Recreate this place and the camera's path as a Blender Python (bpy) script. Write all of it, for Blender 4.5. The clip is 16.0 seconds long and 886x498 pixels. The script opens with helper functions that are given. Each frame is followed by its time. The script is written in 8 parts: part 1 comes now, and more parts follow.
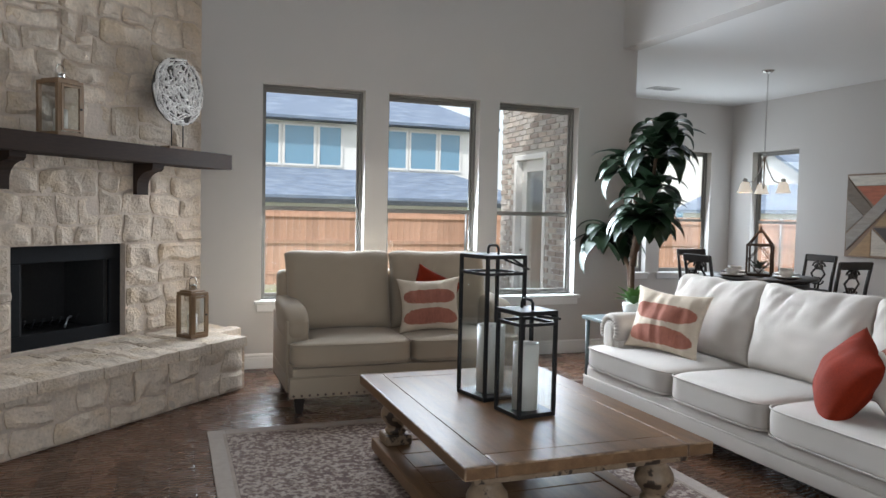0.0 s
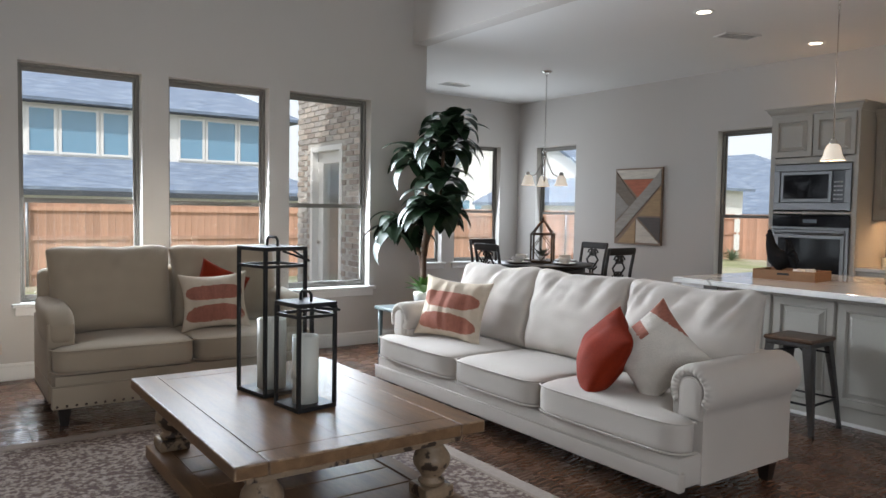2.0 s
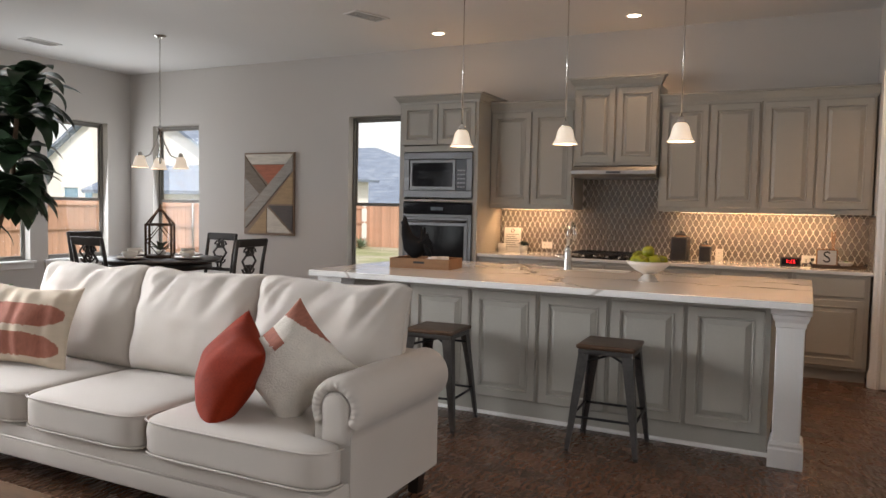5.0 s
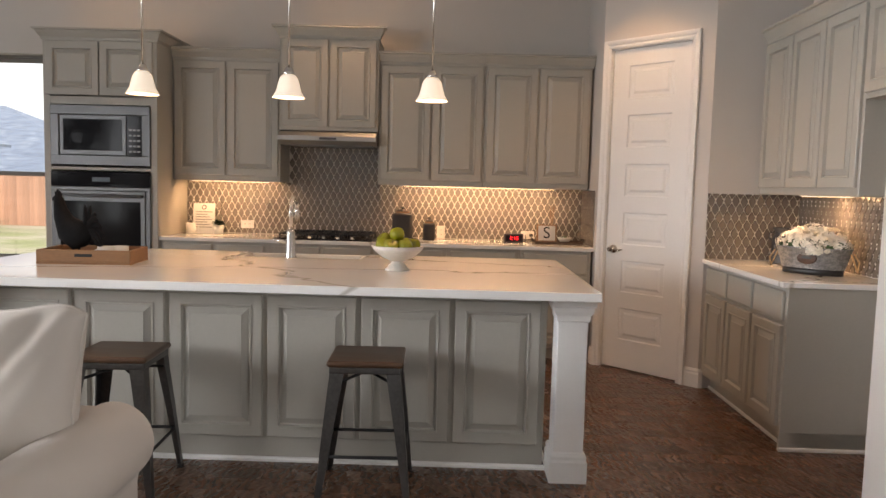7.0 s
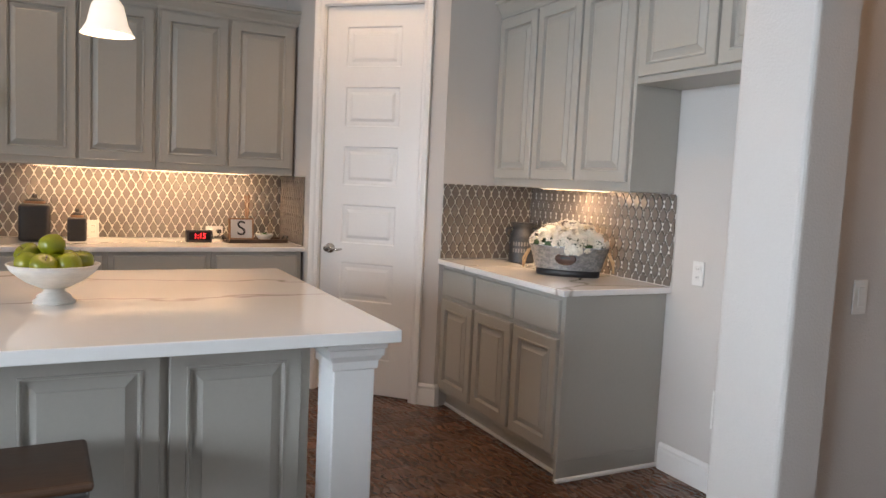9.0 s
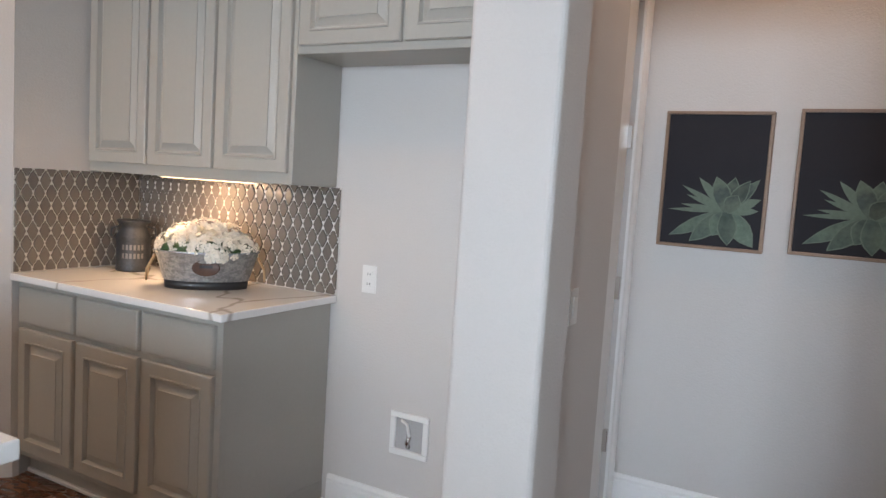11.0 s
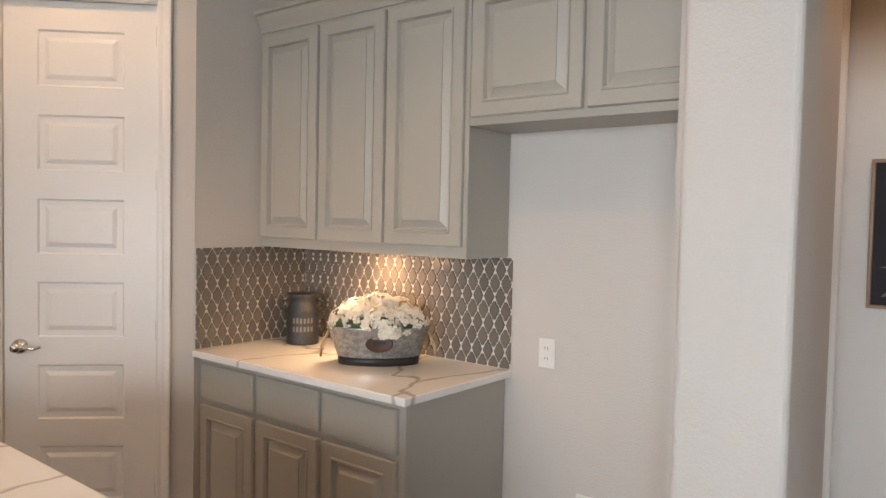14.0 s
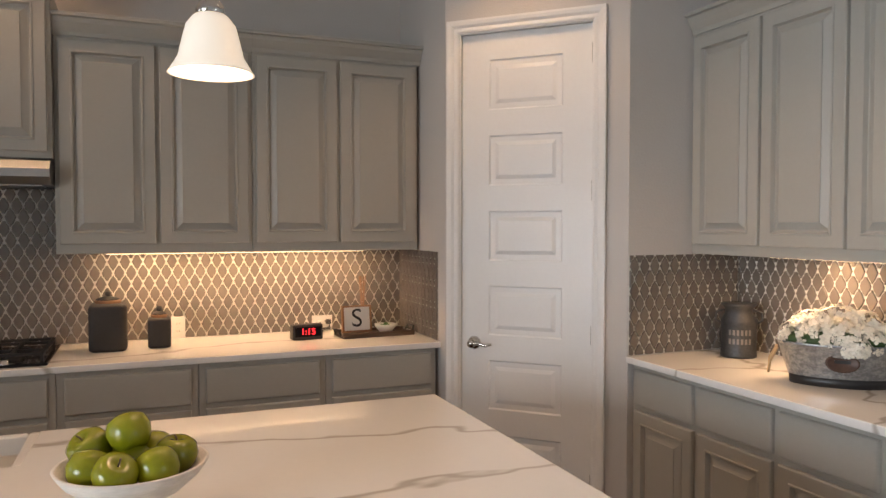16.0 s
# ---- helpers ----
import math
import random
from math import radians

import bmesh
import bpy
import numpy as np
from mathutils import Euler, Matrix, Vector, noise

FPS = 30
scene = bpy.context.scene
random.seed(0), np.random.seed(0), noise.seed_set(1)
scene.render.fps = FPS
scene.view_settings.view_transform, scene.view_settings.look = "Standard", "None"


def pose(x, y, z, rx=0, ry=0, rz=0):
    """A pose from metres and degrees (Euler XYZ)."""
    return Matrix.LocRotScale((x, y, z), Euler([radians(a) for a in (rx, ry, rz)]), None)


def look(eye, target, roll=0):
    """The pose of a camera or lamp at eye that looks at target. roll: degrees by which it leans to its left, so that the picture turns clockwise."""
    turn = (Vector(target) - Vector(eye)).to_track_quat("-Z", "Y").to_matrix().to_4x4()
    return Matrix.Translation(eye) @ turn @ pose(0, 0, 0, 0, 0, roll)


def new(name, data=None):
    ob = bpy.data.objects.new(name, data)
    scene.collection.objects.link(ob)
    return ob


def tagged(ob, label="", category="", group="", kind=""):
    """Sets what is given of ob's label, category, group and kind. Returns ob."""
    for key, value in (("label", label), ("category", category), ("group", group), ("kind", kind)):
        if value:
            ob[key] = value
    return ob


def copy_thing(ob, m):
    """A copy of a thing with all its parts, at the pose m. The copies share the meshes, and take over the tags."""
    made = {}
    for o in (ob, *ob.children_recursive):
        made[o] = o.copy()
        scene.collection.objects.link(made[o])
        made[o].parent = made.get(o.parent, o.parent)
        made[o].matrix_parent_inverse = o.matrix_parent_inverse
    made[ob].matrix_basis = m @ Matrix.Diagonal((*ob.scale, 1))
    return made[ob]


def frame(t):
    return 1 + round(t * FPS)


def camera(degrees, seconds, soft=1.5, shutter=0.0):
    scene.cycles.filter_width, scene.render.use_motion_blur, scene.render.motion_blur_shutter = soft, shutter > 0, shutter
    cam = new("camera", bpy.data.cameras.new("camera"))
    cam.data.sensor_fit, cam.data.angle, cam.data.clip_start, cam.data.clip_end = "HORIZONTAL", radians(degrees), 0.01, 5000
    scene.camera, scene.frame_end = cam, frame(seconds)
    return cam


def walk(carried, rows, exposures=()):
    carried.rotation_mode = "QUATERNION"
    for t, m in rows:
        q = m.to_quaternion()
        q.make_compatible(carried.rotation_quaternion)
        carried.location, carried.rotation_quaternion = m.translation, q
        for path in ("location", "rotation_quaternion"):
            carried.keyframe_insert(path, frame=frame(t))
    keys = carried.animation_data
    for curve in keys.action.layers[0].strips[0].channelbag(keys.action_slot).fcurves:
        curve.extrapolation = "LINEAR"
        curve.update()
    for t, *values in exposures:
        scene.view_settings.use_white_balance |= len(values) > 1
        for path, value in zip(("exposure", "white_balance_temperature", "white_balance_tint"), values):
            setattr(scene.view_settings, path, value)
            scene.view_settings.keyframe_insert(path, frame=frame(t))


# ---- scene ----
cam = camera(62.5, 16.0)
PATH = [
    (0, (9.108, -8.108, 1.411), (7.235, -7.413, 1.313), 1.3),
    (0.5, (9.121, -8.061, 1.41), (7.292, -7.257, 1.31), 1.0),
    (1, (9.135, -8.02, 1.402), (7.365, -7.094, 1.3), 0.9),
    (1.5, (9.149, -7.989, 1.403), (7.446, -6.945, 1.295), 0.9),
    (2, (9.154, -7.97, 1.4), (7.524, -6.816, 1.294), 1.0),
    (2.5, (9.156, -7.948, 1.397), (7.611, -6.682, 1.297), 1.3),
    (3, (9.155, -7.913, 1.4), (7.704, -6.539, 1.307), 1.5),
    (3.5, (9.105, -7.823, 1.389), (7.761, -6.344, 1.298), 1.6),
    (3.7, (9.07, -7.764, 1.369), (7.772, -6.245, 1.28), 1.4),
    (5.8, (8.42, -7.067, 1.367), (7.848, -5.156, 1.225), 1.1),
    (6, (8.367, -6.972, 1.377), (7.878, -5.039, 1.228), 1.0),
    (6.5, (8.185, -6.709, 1.386), (7.928, -4.732, 1.224), 1.1),
    (7, (8.063, -6.414, 1.362), (8.032, -4.421, 1.194), 1.5),
    (7.5, (7.943, -6.092, 1.366), (8.139, -4.109, 1.197), 1.9),
    (8, (7.821, -5.815, 1.388), (8.239, -3.867, 1.217), 2.2),
    (8.5, (7.797, -5.51, 1.371), (8.458, -3.63, 1.195), 2.4),
    (9, (7.807, -5.248, 1.37), (8.717, -3.476, 1.191), 2.7),
    (9.5, (7.802, -4.996, 1.374), (8.968, -3.383, 1.185), 3.5),
    (10, (7.867, -4.762, 1.344), (9.271, -3.351, 1.147), 4.1),
    (10.2, (7.901, -4.682, 1.35), (9.386, -3.358, 1.151), 4.1),
    (12.3, (7.997, -4.41, 1.504), (9.882, -3.755, 1.369), 2.6),
    (12.5, (7.998, -4.407, 1.494), (9.87, -3.713, 1.377), 2.4),
    (13, (7.988, -4.327, 1.539), (9.799, -3.487, 1.424), 2.0),
    (13.5, (7.979, -4.262, 1.54), (9.685, -3.223, 1.441), 1.5),
    (14, (7.96, -4.215, 1.526), (9.52, -2.965, 1.441), 1.2),
    (14.5, (7.907, -4.149, 1.519), (9.31, -2.726, 1.443), 0.8),
    (15, (7.897, -4.121, 1.535), (9.1, -2.525, 1.45), 0.3),
    (15.5, (7.834, -4.082, 1.526), (8.828, -2.348, 1.449), 0.2),
    (16, (7.789, -4.053, 1.506), (8.543, -2.201, 1.44), -0.0),
]
walk(cam, [(t, look(eye, target, roll)) for t, eye, target, roll in PATH],
     [(0, -0.26, 6350, 12), (3.5, -0.38, 6700, 15), (6.5, -0.05, 7300, 18), (8.0, 0.0, 6750, 15), (10.0, 0.13, 6000, 11), (12.4, 0.10, 6350, 13), (14.0, 0.03, 6900, 14), (16.0, -0.20, 6600, 13)])

# ---- light ----
world = bpy.data.worlds.new("sky")
scene.world = world
world.use_nodes = True
wn = world.node_tree
sky = wn.nodes.new("ShaderNodeTexSky")
sky.sky_type = "NISHITA"
sky.sun_disc = False
sky.sun_elevation, sky.sun_rotation = radians(49), radians(140)
sky.air_density, sky.dust_density = 1.0, 3.0
haze = wn.nodes.new("ShaderNodeMix")
haze.data_type = "RGBA"
haze.inputs["Factor"].default_value = 0.72
haze.inputs["B"].default_value = (11.0, 11.3, 11.7, 1)
wn.links.new(sky.outputs["Color"], haze.inputs["A"])
wn.links.new(haze.outputs["Result"], wn.nodes["Background"].inputs["Color"])
wn.nodes["Background"].inputs["Strength"].default_value = 0.15

sun = new("sun", bpy.data.lights.new("sun", "SUN"))
sun.data.energy, sun.data.angle, sun.data.color = 4.5, radians(2), (1, 0.96, 0.9)
sun.matrix_world = look((0, 0, 20), (-5.0, 6.0, 20 - 9.0))


def area_lamp(name, m, sx, sy, watts, colour=(1, 1, 1)):
    ob = new(name, bpy.data.lights.new(name, "AREA"))
    ob.data.shape, ob.data.size, ob.data.size_y = "RECTANGLE", sx, sy
    ob.data.energy, ob.data.color = watts, colour
    ob.matrix_world = m
    return ob


DAY = (0.80, 0.91, 1.0)
WARM = (1.0, 0.62, 0.38)


# ---- materials ----
def paint(name, colour, rough=0.5, metal=0.0, grain=0.06, scale=8.0, fine=90.0, bump=0.1, dist=0.002, coat=0.0, stretch=(1, 1, 1),
          island=0.0, random_ob=0.0, spec=0.5, colour2=None, mix_scale=3.0, sharp=(0.4, 0.6), sheen=0.0):
    """A surface with two scales of variation in tone, gloss and relief."""
    m = bpy.data.materials.new(name)
    m.use_nodes = True
    nt = m.node_tree
    n, l = nt.nodes, nt.links
    b = n["Principled BSDF"]
    b.inputs["Roughness"].default_value, b.inputs["Metallic"].default_value = rough, metal
    b.inputs["Coat Weight"].default_value = coat
    b.inputs["Specular IOR Level"].default_value = spec
    b.inputs["Sheen Weight"].default_value = sheen
    co = n.new("ShaderNodeTexCoord")
    mp = n.new("ShaderNodeMapping")
    mp.inputs["Scale"].default_value = stretch
    l.new(co.outputs["Object"], mp.inputs["Vector"])

    def tex(s, detail=4.0):
        t = n.new("ShaderNodeTexNoise")
        t.inputs["Scale"].default_value, t.inputs["Detail"].default_value = s, detail
        l.new(mp.outputs["Vector"], t.inputs["Vector"])
        return t.outputs["Fac"]

    big, small = tex(scale), tex(fine, 3.0)
    add = n.new("ShaderNodeMath")
    add.operation = "ADD"
    l.new(big, add.inputs[0])
    l.new(small, add.inputs[1])
    rng = n.new("ShaderNodeMapRange")
    rng.inputs["From Min"].default_value, rng.inputs["From Max"].default_value = 0.6, 1.4
    rng.inputs["To Min"].default_value, rng.inputs["To Max"].default_value = 1 - grain, 1 + grain
    l.new(add.outputs[0], rng.inputs["Value"])
    val = rng.outputs["Result"]
    if island or random_ob:
        src = n.new("ShaderNodeNewGeometry").outputs["Random Per Island"] if island else n.new("ShaderNodeObjectInfo").outputs["Random"]
        r2 = n.new("ShaderNodeMapRange")
        w = island or random_ob
        r2.inputs["To Min"].default_value, r2.inputs["To Max"].default_value = 1 - w, 1 + w
        l.new(src, r2.inputs["Value"])
        mu = n.new("ShaderNodeMath")
        mu.operation = "MULTIPLY"
        l.new(val, mu.inputs[0])
        l.new(r2.outputs["Result"], mu.inputs[1])
        val = mu.outputs[0]
    hsv = n.new("ShaderNodeHueSaturation")
    hsv.inputs["Color"].default_value = (*colour, 1)
    l.new(val, hsv.inputs["Value"])
    if colour2:
        mx = n.new("ShaderNodeMix")
        mx.data_type = "RGBA"
        mx.inputs["A"].default_value, mx.inputs["B"].default_value = (*colour, 1), (*colour2, 1)
        rr = n.new("ShaderNodeMapRange")
        rr.inputs["From Min"].default_value, rr.inputs["From Max"].default_value = sharp
        l.new(tex(mix_scale, 6.0), rr.inputs["Value"])
        l.new(rr.outputs["Result"], mx.inputs["Factor"])
        l.new(mx.outputs["Result"], hsv.inputs["Color"])
    l.new(hsv.outputs["Color"], b.inputs["Base Color"])
    rr = n.new("ShaderNodeMapRange")
    rr.inputs["To Min"].default_value, rr.inputs["To Max"].default_value = max(rough - 0.08, 0.02), min(rough + 0.08, 1)
    l.new(big, rr.inputs["Value"])
    l.new(rr.outputs["Result"], b.inputs["Roughness"])
    if bump:
        bp = n.new("ShaderNodeBump")
        bp.inputs["Strength"].default_value, bp.inputs["Distance"].default_value = bump, dist
        l.new(small, bp.inputs["Height"])
        l.new(bp.outputs["Normal"], b.inputs["Normal"])
    return m


def glass(name, tint=(1, 1, 1), rough=0.0):
    m = bpy.data.materials.new(name)
    m.use_nodes = True
    n, l = m.node_tree.nodes, m.node_tree.links
    tr, gl, mx, fr, pw, sc = (n.new("ShaderNode" + k) for k in ("BsdfTransparent", "BsdfGlossy", "MixShader", "LayerWeight", "Math", "Math"))
    tr.inputs["Color"].default_value = (*tint, 1)
    gl.inputs["Roughness"].default_value = rough
    pw.operation, sc.operation = "POWER", "MULTIPLY_ADD"
    pw.inputs[1].default_value = 4.0
    sc.inputs[1].default_value, sc.inputs[2].default_value = 0.7, 0.03
    fr.inputs["Blend"].default_value = 0.5
    l.new(fr.outputs["Facing"], pw.inputs[0])
    l.new(pw.outputs[0], sc.inputs[0])
    l.new(sc.outputs[0], mx.inputs[0])
    l.new(tr.outputs[0], mx.inputs[1])
    l.new(gl.outputs[0], mx.inputs[2])
    l.new(mx.outputs[0], n["Material Output"].inputs["Surface"])
    return m


def glow(name, colour, strength):
    m = bpy.data.materials.new(name)
    m.use_nodes = True
    b = m.node_tree.nodes["Principled BSDF"]
    b.inputs["Base Color"].default_value = (*colour, 1)
    b.inputs["Emission Color"].default_value = (*colour, 1)
    b.inputs["Emission Strength"].default_value = strength
    return m


M_WALL = paint("wall paint", (0.57, 0.54, 0.51), 0.85, grain=0.02, scale=1.5, fine=130, bump=0.5, dist=0.003)
M_CEIL = paint("ceiling paint", (0.74, 0.73, 0.715), 0.9, grain=0.02, scale=1.5, fine=140, bump=0.3, dist=0.002)
M_TRIM = paint("white trim paint", (0.78, 0.77, 0.75), 0.4, grain=0.02, scale=3, fine=60, bump=0.04)
M_CAB = paint("greige cabinet paint", (0.405, 0.386, 0.342), 0.38, grain=0.03, scale=2, fine=70, bump=0.04)
M_GROUT = paint("pale grout", (0.66, 0.635, 0.59), 0.85, grain=0.06)
M_TILE = paint("glazed taupe tile", (0.155, 0.136, 0.118), 0.16, grain=0.05, scale=14, fine=60, bump=0.12, random_ob=0.09)
M_TILE_J = paint("glazed taupe tile joined", (0.155, 0.136, 0.118), 0.16, grain=0.05, scale=14, fine=60, bump=0.12, island=0.09)
M_STEEL = paint("brushed steel", (0.15, 0.15, 0.152), 0.38, 1.0, grain=0.05, fine=240, stretch=(0.05, 1, 1), bump=0.05)
M_HOOD = paint("bright brushed steel", (0.42, 0.41, 0.40), 0.32, 1.0, grain=0.05, fine=240, stretch=(0.05, 1, 1), bump=0.05)
M_CHROME = paint("satin nickel", (0.62, 0.6, 0.57), 0.2, 1.0, grain=0.03, bump=0)
M_BLACKG = paint("black glass", (0.010, 0.010, 0.012), 0.1, spec=0.07, grain=0.1, bump=0)
M_BLACK = paint("black enamel", (0.018, 0.018, 0.019), 0.42, grain=0.15, bump=0.05)
M_VINYL = paint("taupe vinyl sash", (0.20, 0.187, 0.168), 0.5, grain=0.03, bump=0.03)
M_GLASS = glass("window glass", (0.97, 0.985, 0.98))
M_CLEAR = glass("clear glass", (0.97, 0.98, 0.98))


# ---- mesh helpers ----
def box(bm, x0, y0, z0, x1, y1, z1, bevel=0.0, seg=1):
    m = Matrix.LocRotScale(((x0 + x1) / 2, (y0 + y1) / 2, (z0 + z1) / 2), None, (abs(x1 - x0), abs(y1 - y0), abs(z1 - z0)))
    vs = bmesh.ops.create_cube(bm, size=1, matrix=m)["verts"]
    if bevel:
        es = list({e for v in vs for e in v.link_edges})
        bmesh.ops.bevel(bm, geom=es, offset=bevel, segments=seg, affect="EDGES", profile=0.5)
    return vs


def boxes(*specs, bevel=0.0, seg=1):
    bm = bmesh.new()
    for s in specs:
        box(bm, *s, bevel=bevel, seg=seg)
    return bm


def lathe(profile, seg=24, cx=0.0, cy=0.0, bm=None, smooth=True, squash=1.0):
    """Turns (radius, height) pairs round the z axis."""
    bm = bm or bmesh.new()
    rings = []
    for r, z in profile:
        if r < 1e-5:
            rings.append([bm.verts.new((cx, cy, z))])
        else:
            rings.append([bm.verts.new((cx + r * math.cos(2 * math.pi * i / seg), cy + squash * r * math.sin(2 * math.pi * i / seg), z)) for i in range(seg)])
    for a, b in zip(rings, rings[1:]):
        for i in range(seg):
            j = (i + 1) % seg
            if len(a) == 1 and len(b) == 1:
                continue
            if len(a) == 1:
                f = bm.faces.new((a[0], b[j], b[i]))
            elif len(b) == 1:
                f = bm.faces.new((a[i], a[j], b[0]))
            else:
                f = bm.faces.new((a[i], a[j], b[j], b[i]))
            f.smooth = smooth
    return bm


def tube(points, radius, seg=8, bm=None, closed=False):
    """A round bar along points; radius may be one number or one for each point."""
    bm = bm or bmesh.new()
    pts = [Vector(p) for p in points]
    n = len(pts)
    rad = radius if isinstance(radius, (list, tuple)) else [radius] * n
    rings, up = [], None
    for i, p in enumerate(pts):
        a = pts[(i - 1) % n] if closed else pts[max(i - 1, 0)]
        b = pts[(i + 1) % n] if closed else pts[min(i + 1, n - 1)]
        d = (b - a).normalized()
        if up is None:
            up = d.orthogonal().normalized()
        up = (up - d * up.dot(d)).normalized()
        w = d.cross(up)
        rings.append([bm.verts.new(p + rad[i] * (math.cos(2 * math.pi * k / seg) * up + math.sin(2 * math.pi * k / seg) * w)) for k in range(seg)])
    pairs = list(zip(rings, rings[1:])) + ([(rings[-1], rings[0])] if closed else [])
    for a, b in pairs:
        for k in range(seg):
            bm.faces.new((a[k], a[(k + 1) % seg], b[(k + 1) % seg], b[k])).smooth = True
    if not closed:
        bm.faces.new(list(reversed(rings[0])))
        bm.faces.new(rings[-1])
    return bm


def sweep(profile, path, bm=None, closed=False):
    """Extrudes a profile of (out, up) pairs along a level path of (x, y); out is to the right of the way."""
    bm = bm or bmesh.new()
    pts = [Vector((p[0], p[1], 0)) for p in path]
    n = len(pts)
    rows = []
    for i, p in enumerate(pts):
        ds = []
        if i > 0 or closed:
            ds.append((p - pts[i - 1]).normalized())
        if i < n - 1 or closed:
            ds.append((pts[(i + 1) % n] - p).normalized())
        ns = [Vector((d.y, -d.x, 0)) for d in ds]
        m = sum(ns, Vector()) / len(ns)
        m = m / max(m.length_squared, 0.2)
        rows.append([bm.verts.new((p.x + m.x * o, p.y + m.y * o, z)) for o, z in profile])
    k = len(profile)
    for a, b in list(zip(rows, rows[1:])) + ([(rows[-1], rows[0])] if closed else []):
        for i in range(k):
            bm.faces.new((a[i], b[i], b[(i + 1) % k], a[(i + 1) % k]))
    if not closed:
        bm.faces.new(list(reversed(rows[0])))
        bm.faces.new(rows[-1])
    bmesh.ops.recalc_face_normals(bm, faces=bm.faces)
    return bm


def rings_panel(bm, x0, z0, x1, z1, rings, m=None):
    """A panel in the xz plane facing -y: nested rectangles of (inset, how far it stands out), the last one filled."""
    rows = []
    for ins, out in rings:
        rows.append([bm.verts.new((x, -out, z)) for x, z in ((x0 + ins, z0 + ins), (x1 - ins, z0 + ins), (x1 - ins, z1 - ins), (x0 + ins, z1 - ins))])
    made = [v for r in rows for v in r]
    for a, b in zip(rows, rows[1:]):
        for i in range(4):
            bm.faces.new((a[i], a[(i + 1) % 4], b[(i + 1) % 4], b[i]))
    bm.faces.new(rows[-1])
    if m is not None:
        bmesh.ops.transform(bm, matrix=m, verts=made)
    return bm


def finish(name, bm, material, smooth=False, angle=None):
    me = bpy.data.meshes.new(name)
    bm.to_mesh(me)
    bm.free()
    me.materials.append(material)
    if smooth:
        for p in me.polygons:
            p.use_smooth = True
        if angle:
            me.set_sharp_from_angle(angle=radians(angle))
    return me


def part(name, bm, material, parent=None, label="", m=None, smooth=False, angle=None):
    """Links a bmesh as one mesh object, under a thing or a part."""
    ob = new(name, finish(name, bm, material, smooth, angle))
    if parent is not None:
        ob.parent = parent
    if m is not None:
        ob.matrix_basis = m
    if label:
        tagged(ob, label)
    return ob


def shared(name, me, parent=None, m=None):
    ob = new(name, me)
    if parent is not None:
        ob.parent = parent
    if m is not None:
        ob.matrix_basis = m
    return ob


def thing(name, label, category, m=None, group=""):
    ob = new(name)
    ob.empty_display_size = 0.1
    if m is not None:
        ob.matrix_basis = m
    return tagged(ob, label, category, group)


def setting(name, bm, material, label="", m=None):
    ob = part(name, bm, material, m=m)
    return tagged(ob, label, "", "", "structure")


# ---- the shell of the house ----
CEIL, HIGH = 3.155, 5.6
XW, YN, YH = 2.54, -3.545, -3.725      # window wall of the living room, near wall of the nook, face of the header
XR, YS0, YS1 = 10.44, -3.54, -3.81     # right wall of the kitchen, the stub wall beside the fridge space
XA = 11.265
YB, XE = -9.64, 11.6                   # back and right end of the living room


def wall_with_holes(name, along, fixed, thick, a0, a1, z0, z1, holes, label, material=None):
    """A wall on the plane x or y = fixed (its inner face), thick outwards; holes are (a, b, bottom, top), in order."""
    bm = bmesh.new()

    def put(p, q, r, s):
        if q - p < 1e-4 or s - r < 1e-4:
            return
        if along == "y":
            box(bm, min(fixed, fixed + thick), p, r, max(fixed, fixed + thick), q, s)
        else:
            box(bm, p, min(fixed, fixed + thick), r, q, max(fixed, fixed + thick), s)

    at = a0
    for p, q, r, s in holes:
        put(at, p, z0, z1)
        put(p, q, z0, r)
        put(p, q, s, z1)
        at = q
    put(at, a1, z0, z1)
    return setting(name, bm, material or M_WALL, label)


SILL = 0.60
W_LIV = [(-7.374, -6.456), (-6.235, -5.319), (-5.114, -4.224)]
wall_with_holes("wall_west", "y", XW, -0.15, YB, YN, 0, HIGH, [(a, b, SILL, 2.515) for a, b in W_LIV], "tall light grey painted wall with three windows")
W_NOOK = [(-2.42, -1.52), (-1.28, -0.379)]
wall_with_holes("wall_nook", "y", 0.0, -0.15, YN, 0.0, 0, CEIL + 0.1, [(a, b, SILL, 2.43) for a, b in W_NOOK], "light grey wall of the breakfast nook")
wall_with_holes("wall_north", "x", 0.0, 0.15, -0.15, XR + 0.15, 0, CEIL + 0.1, [(0.444, 1.307, SILL, 2.42), (3.71, 4.63, SILL, 2.43)], "light grey wall behind nook and kitchen")
wall_with_holes("wall_patio", "x", YN, -0.15, 0.0, XW - 0.15, 0, CEIL + 0.1, [(0.17, 1.07, 0.0, 2.20)], "wall between nook and patio")
setting("header", boxes((XW, YH, CEIL, 9.72, YN, HIGH), (9.72, -5.12, CEIL + 0.1, 9.9, YN, HIGH), (9.9, -5.12, CEIL + 0.1, XE, -4.98, HIGH)), M_WALL, "painted header where the ceiling drops")
setting("ceiling", boxes((-0.15, YN, CEIL, 9.72, 0.15, CEIL + 0.1), (9.72, -5.12, CEIL, XE + 1, 0.15, CEIL + 0.1)), M_CEIL, "smooth pale ceiling of kitchen and nook")
setting("ceiling_high", boxes((XW - 0.15, YB, HIGH, XE + 1, YN, HIGH + 0.1)), M_CEIL, "high ceiling of the living room")
setting("wall_east", boxes((XR, YS0 - 0.02, 0, XR + 0.12, -1.327, CEIL + 0.1)), M_WALL, "light wall behind the fridge space")
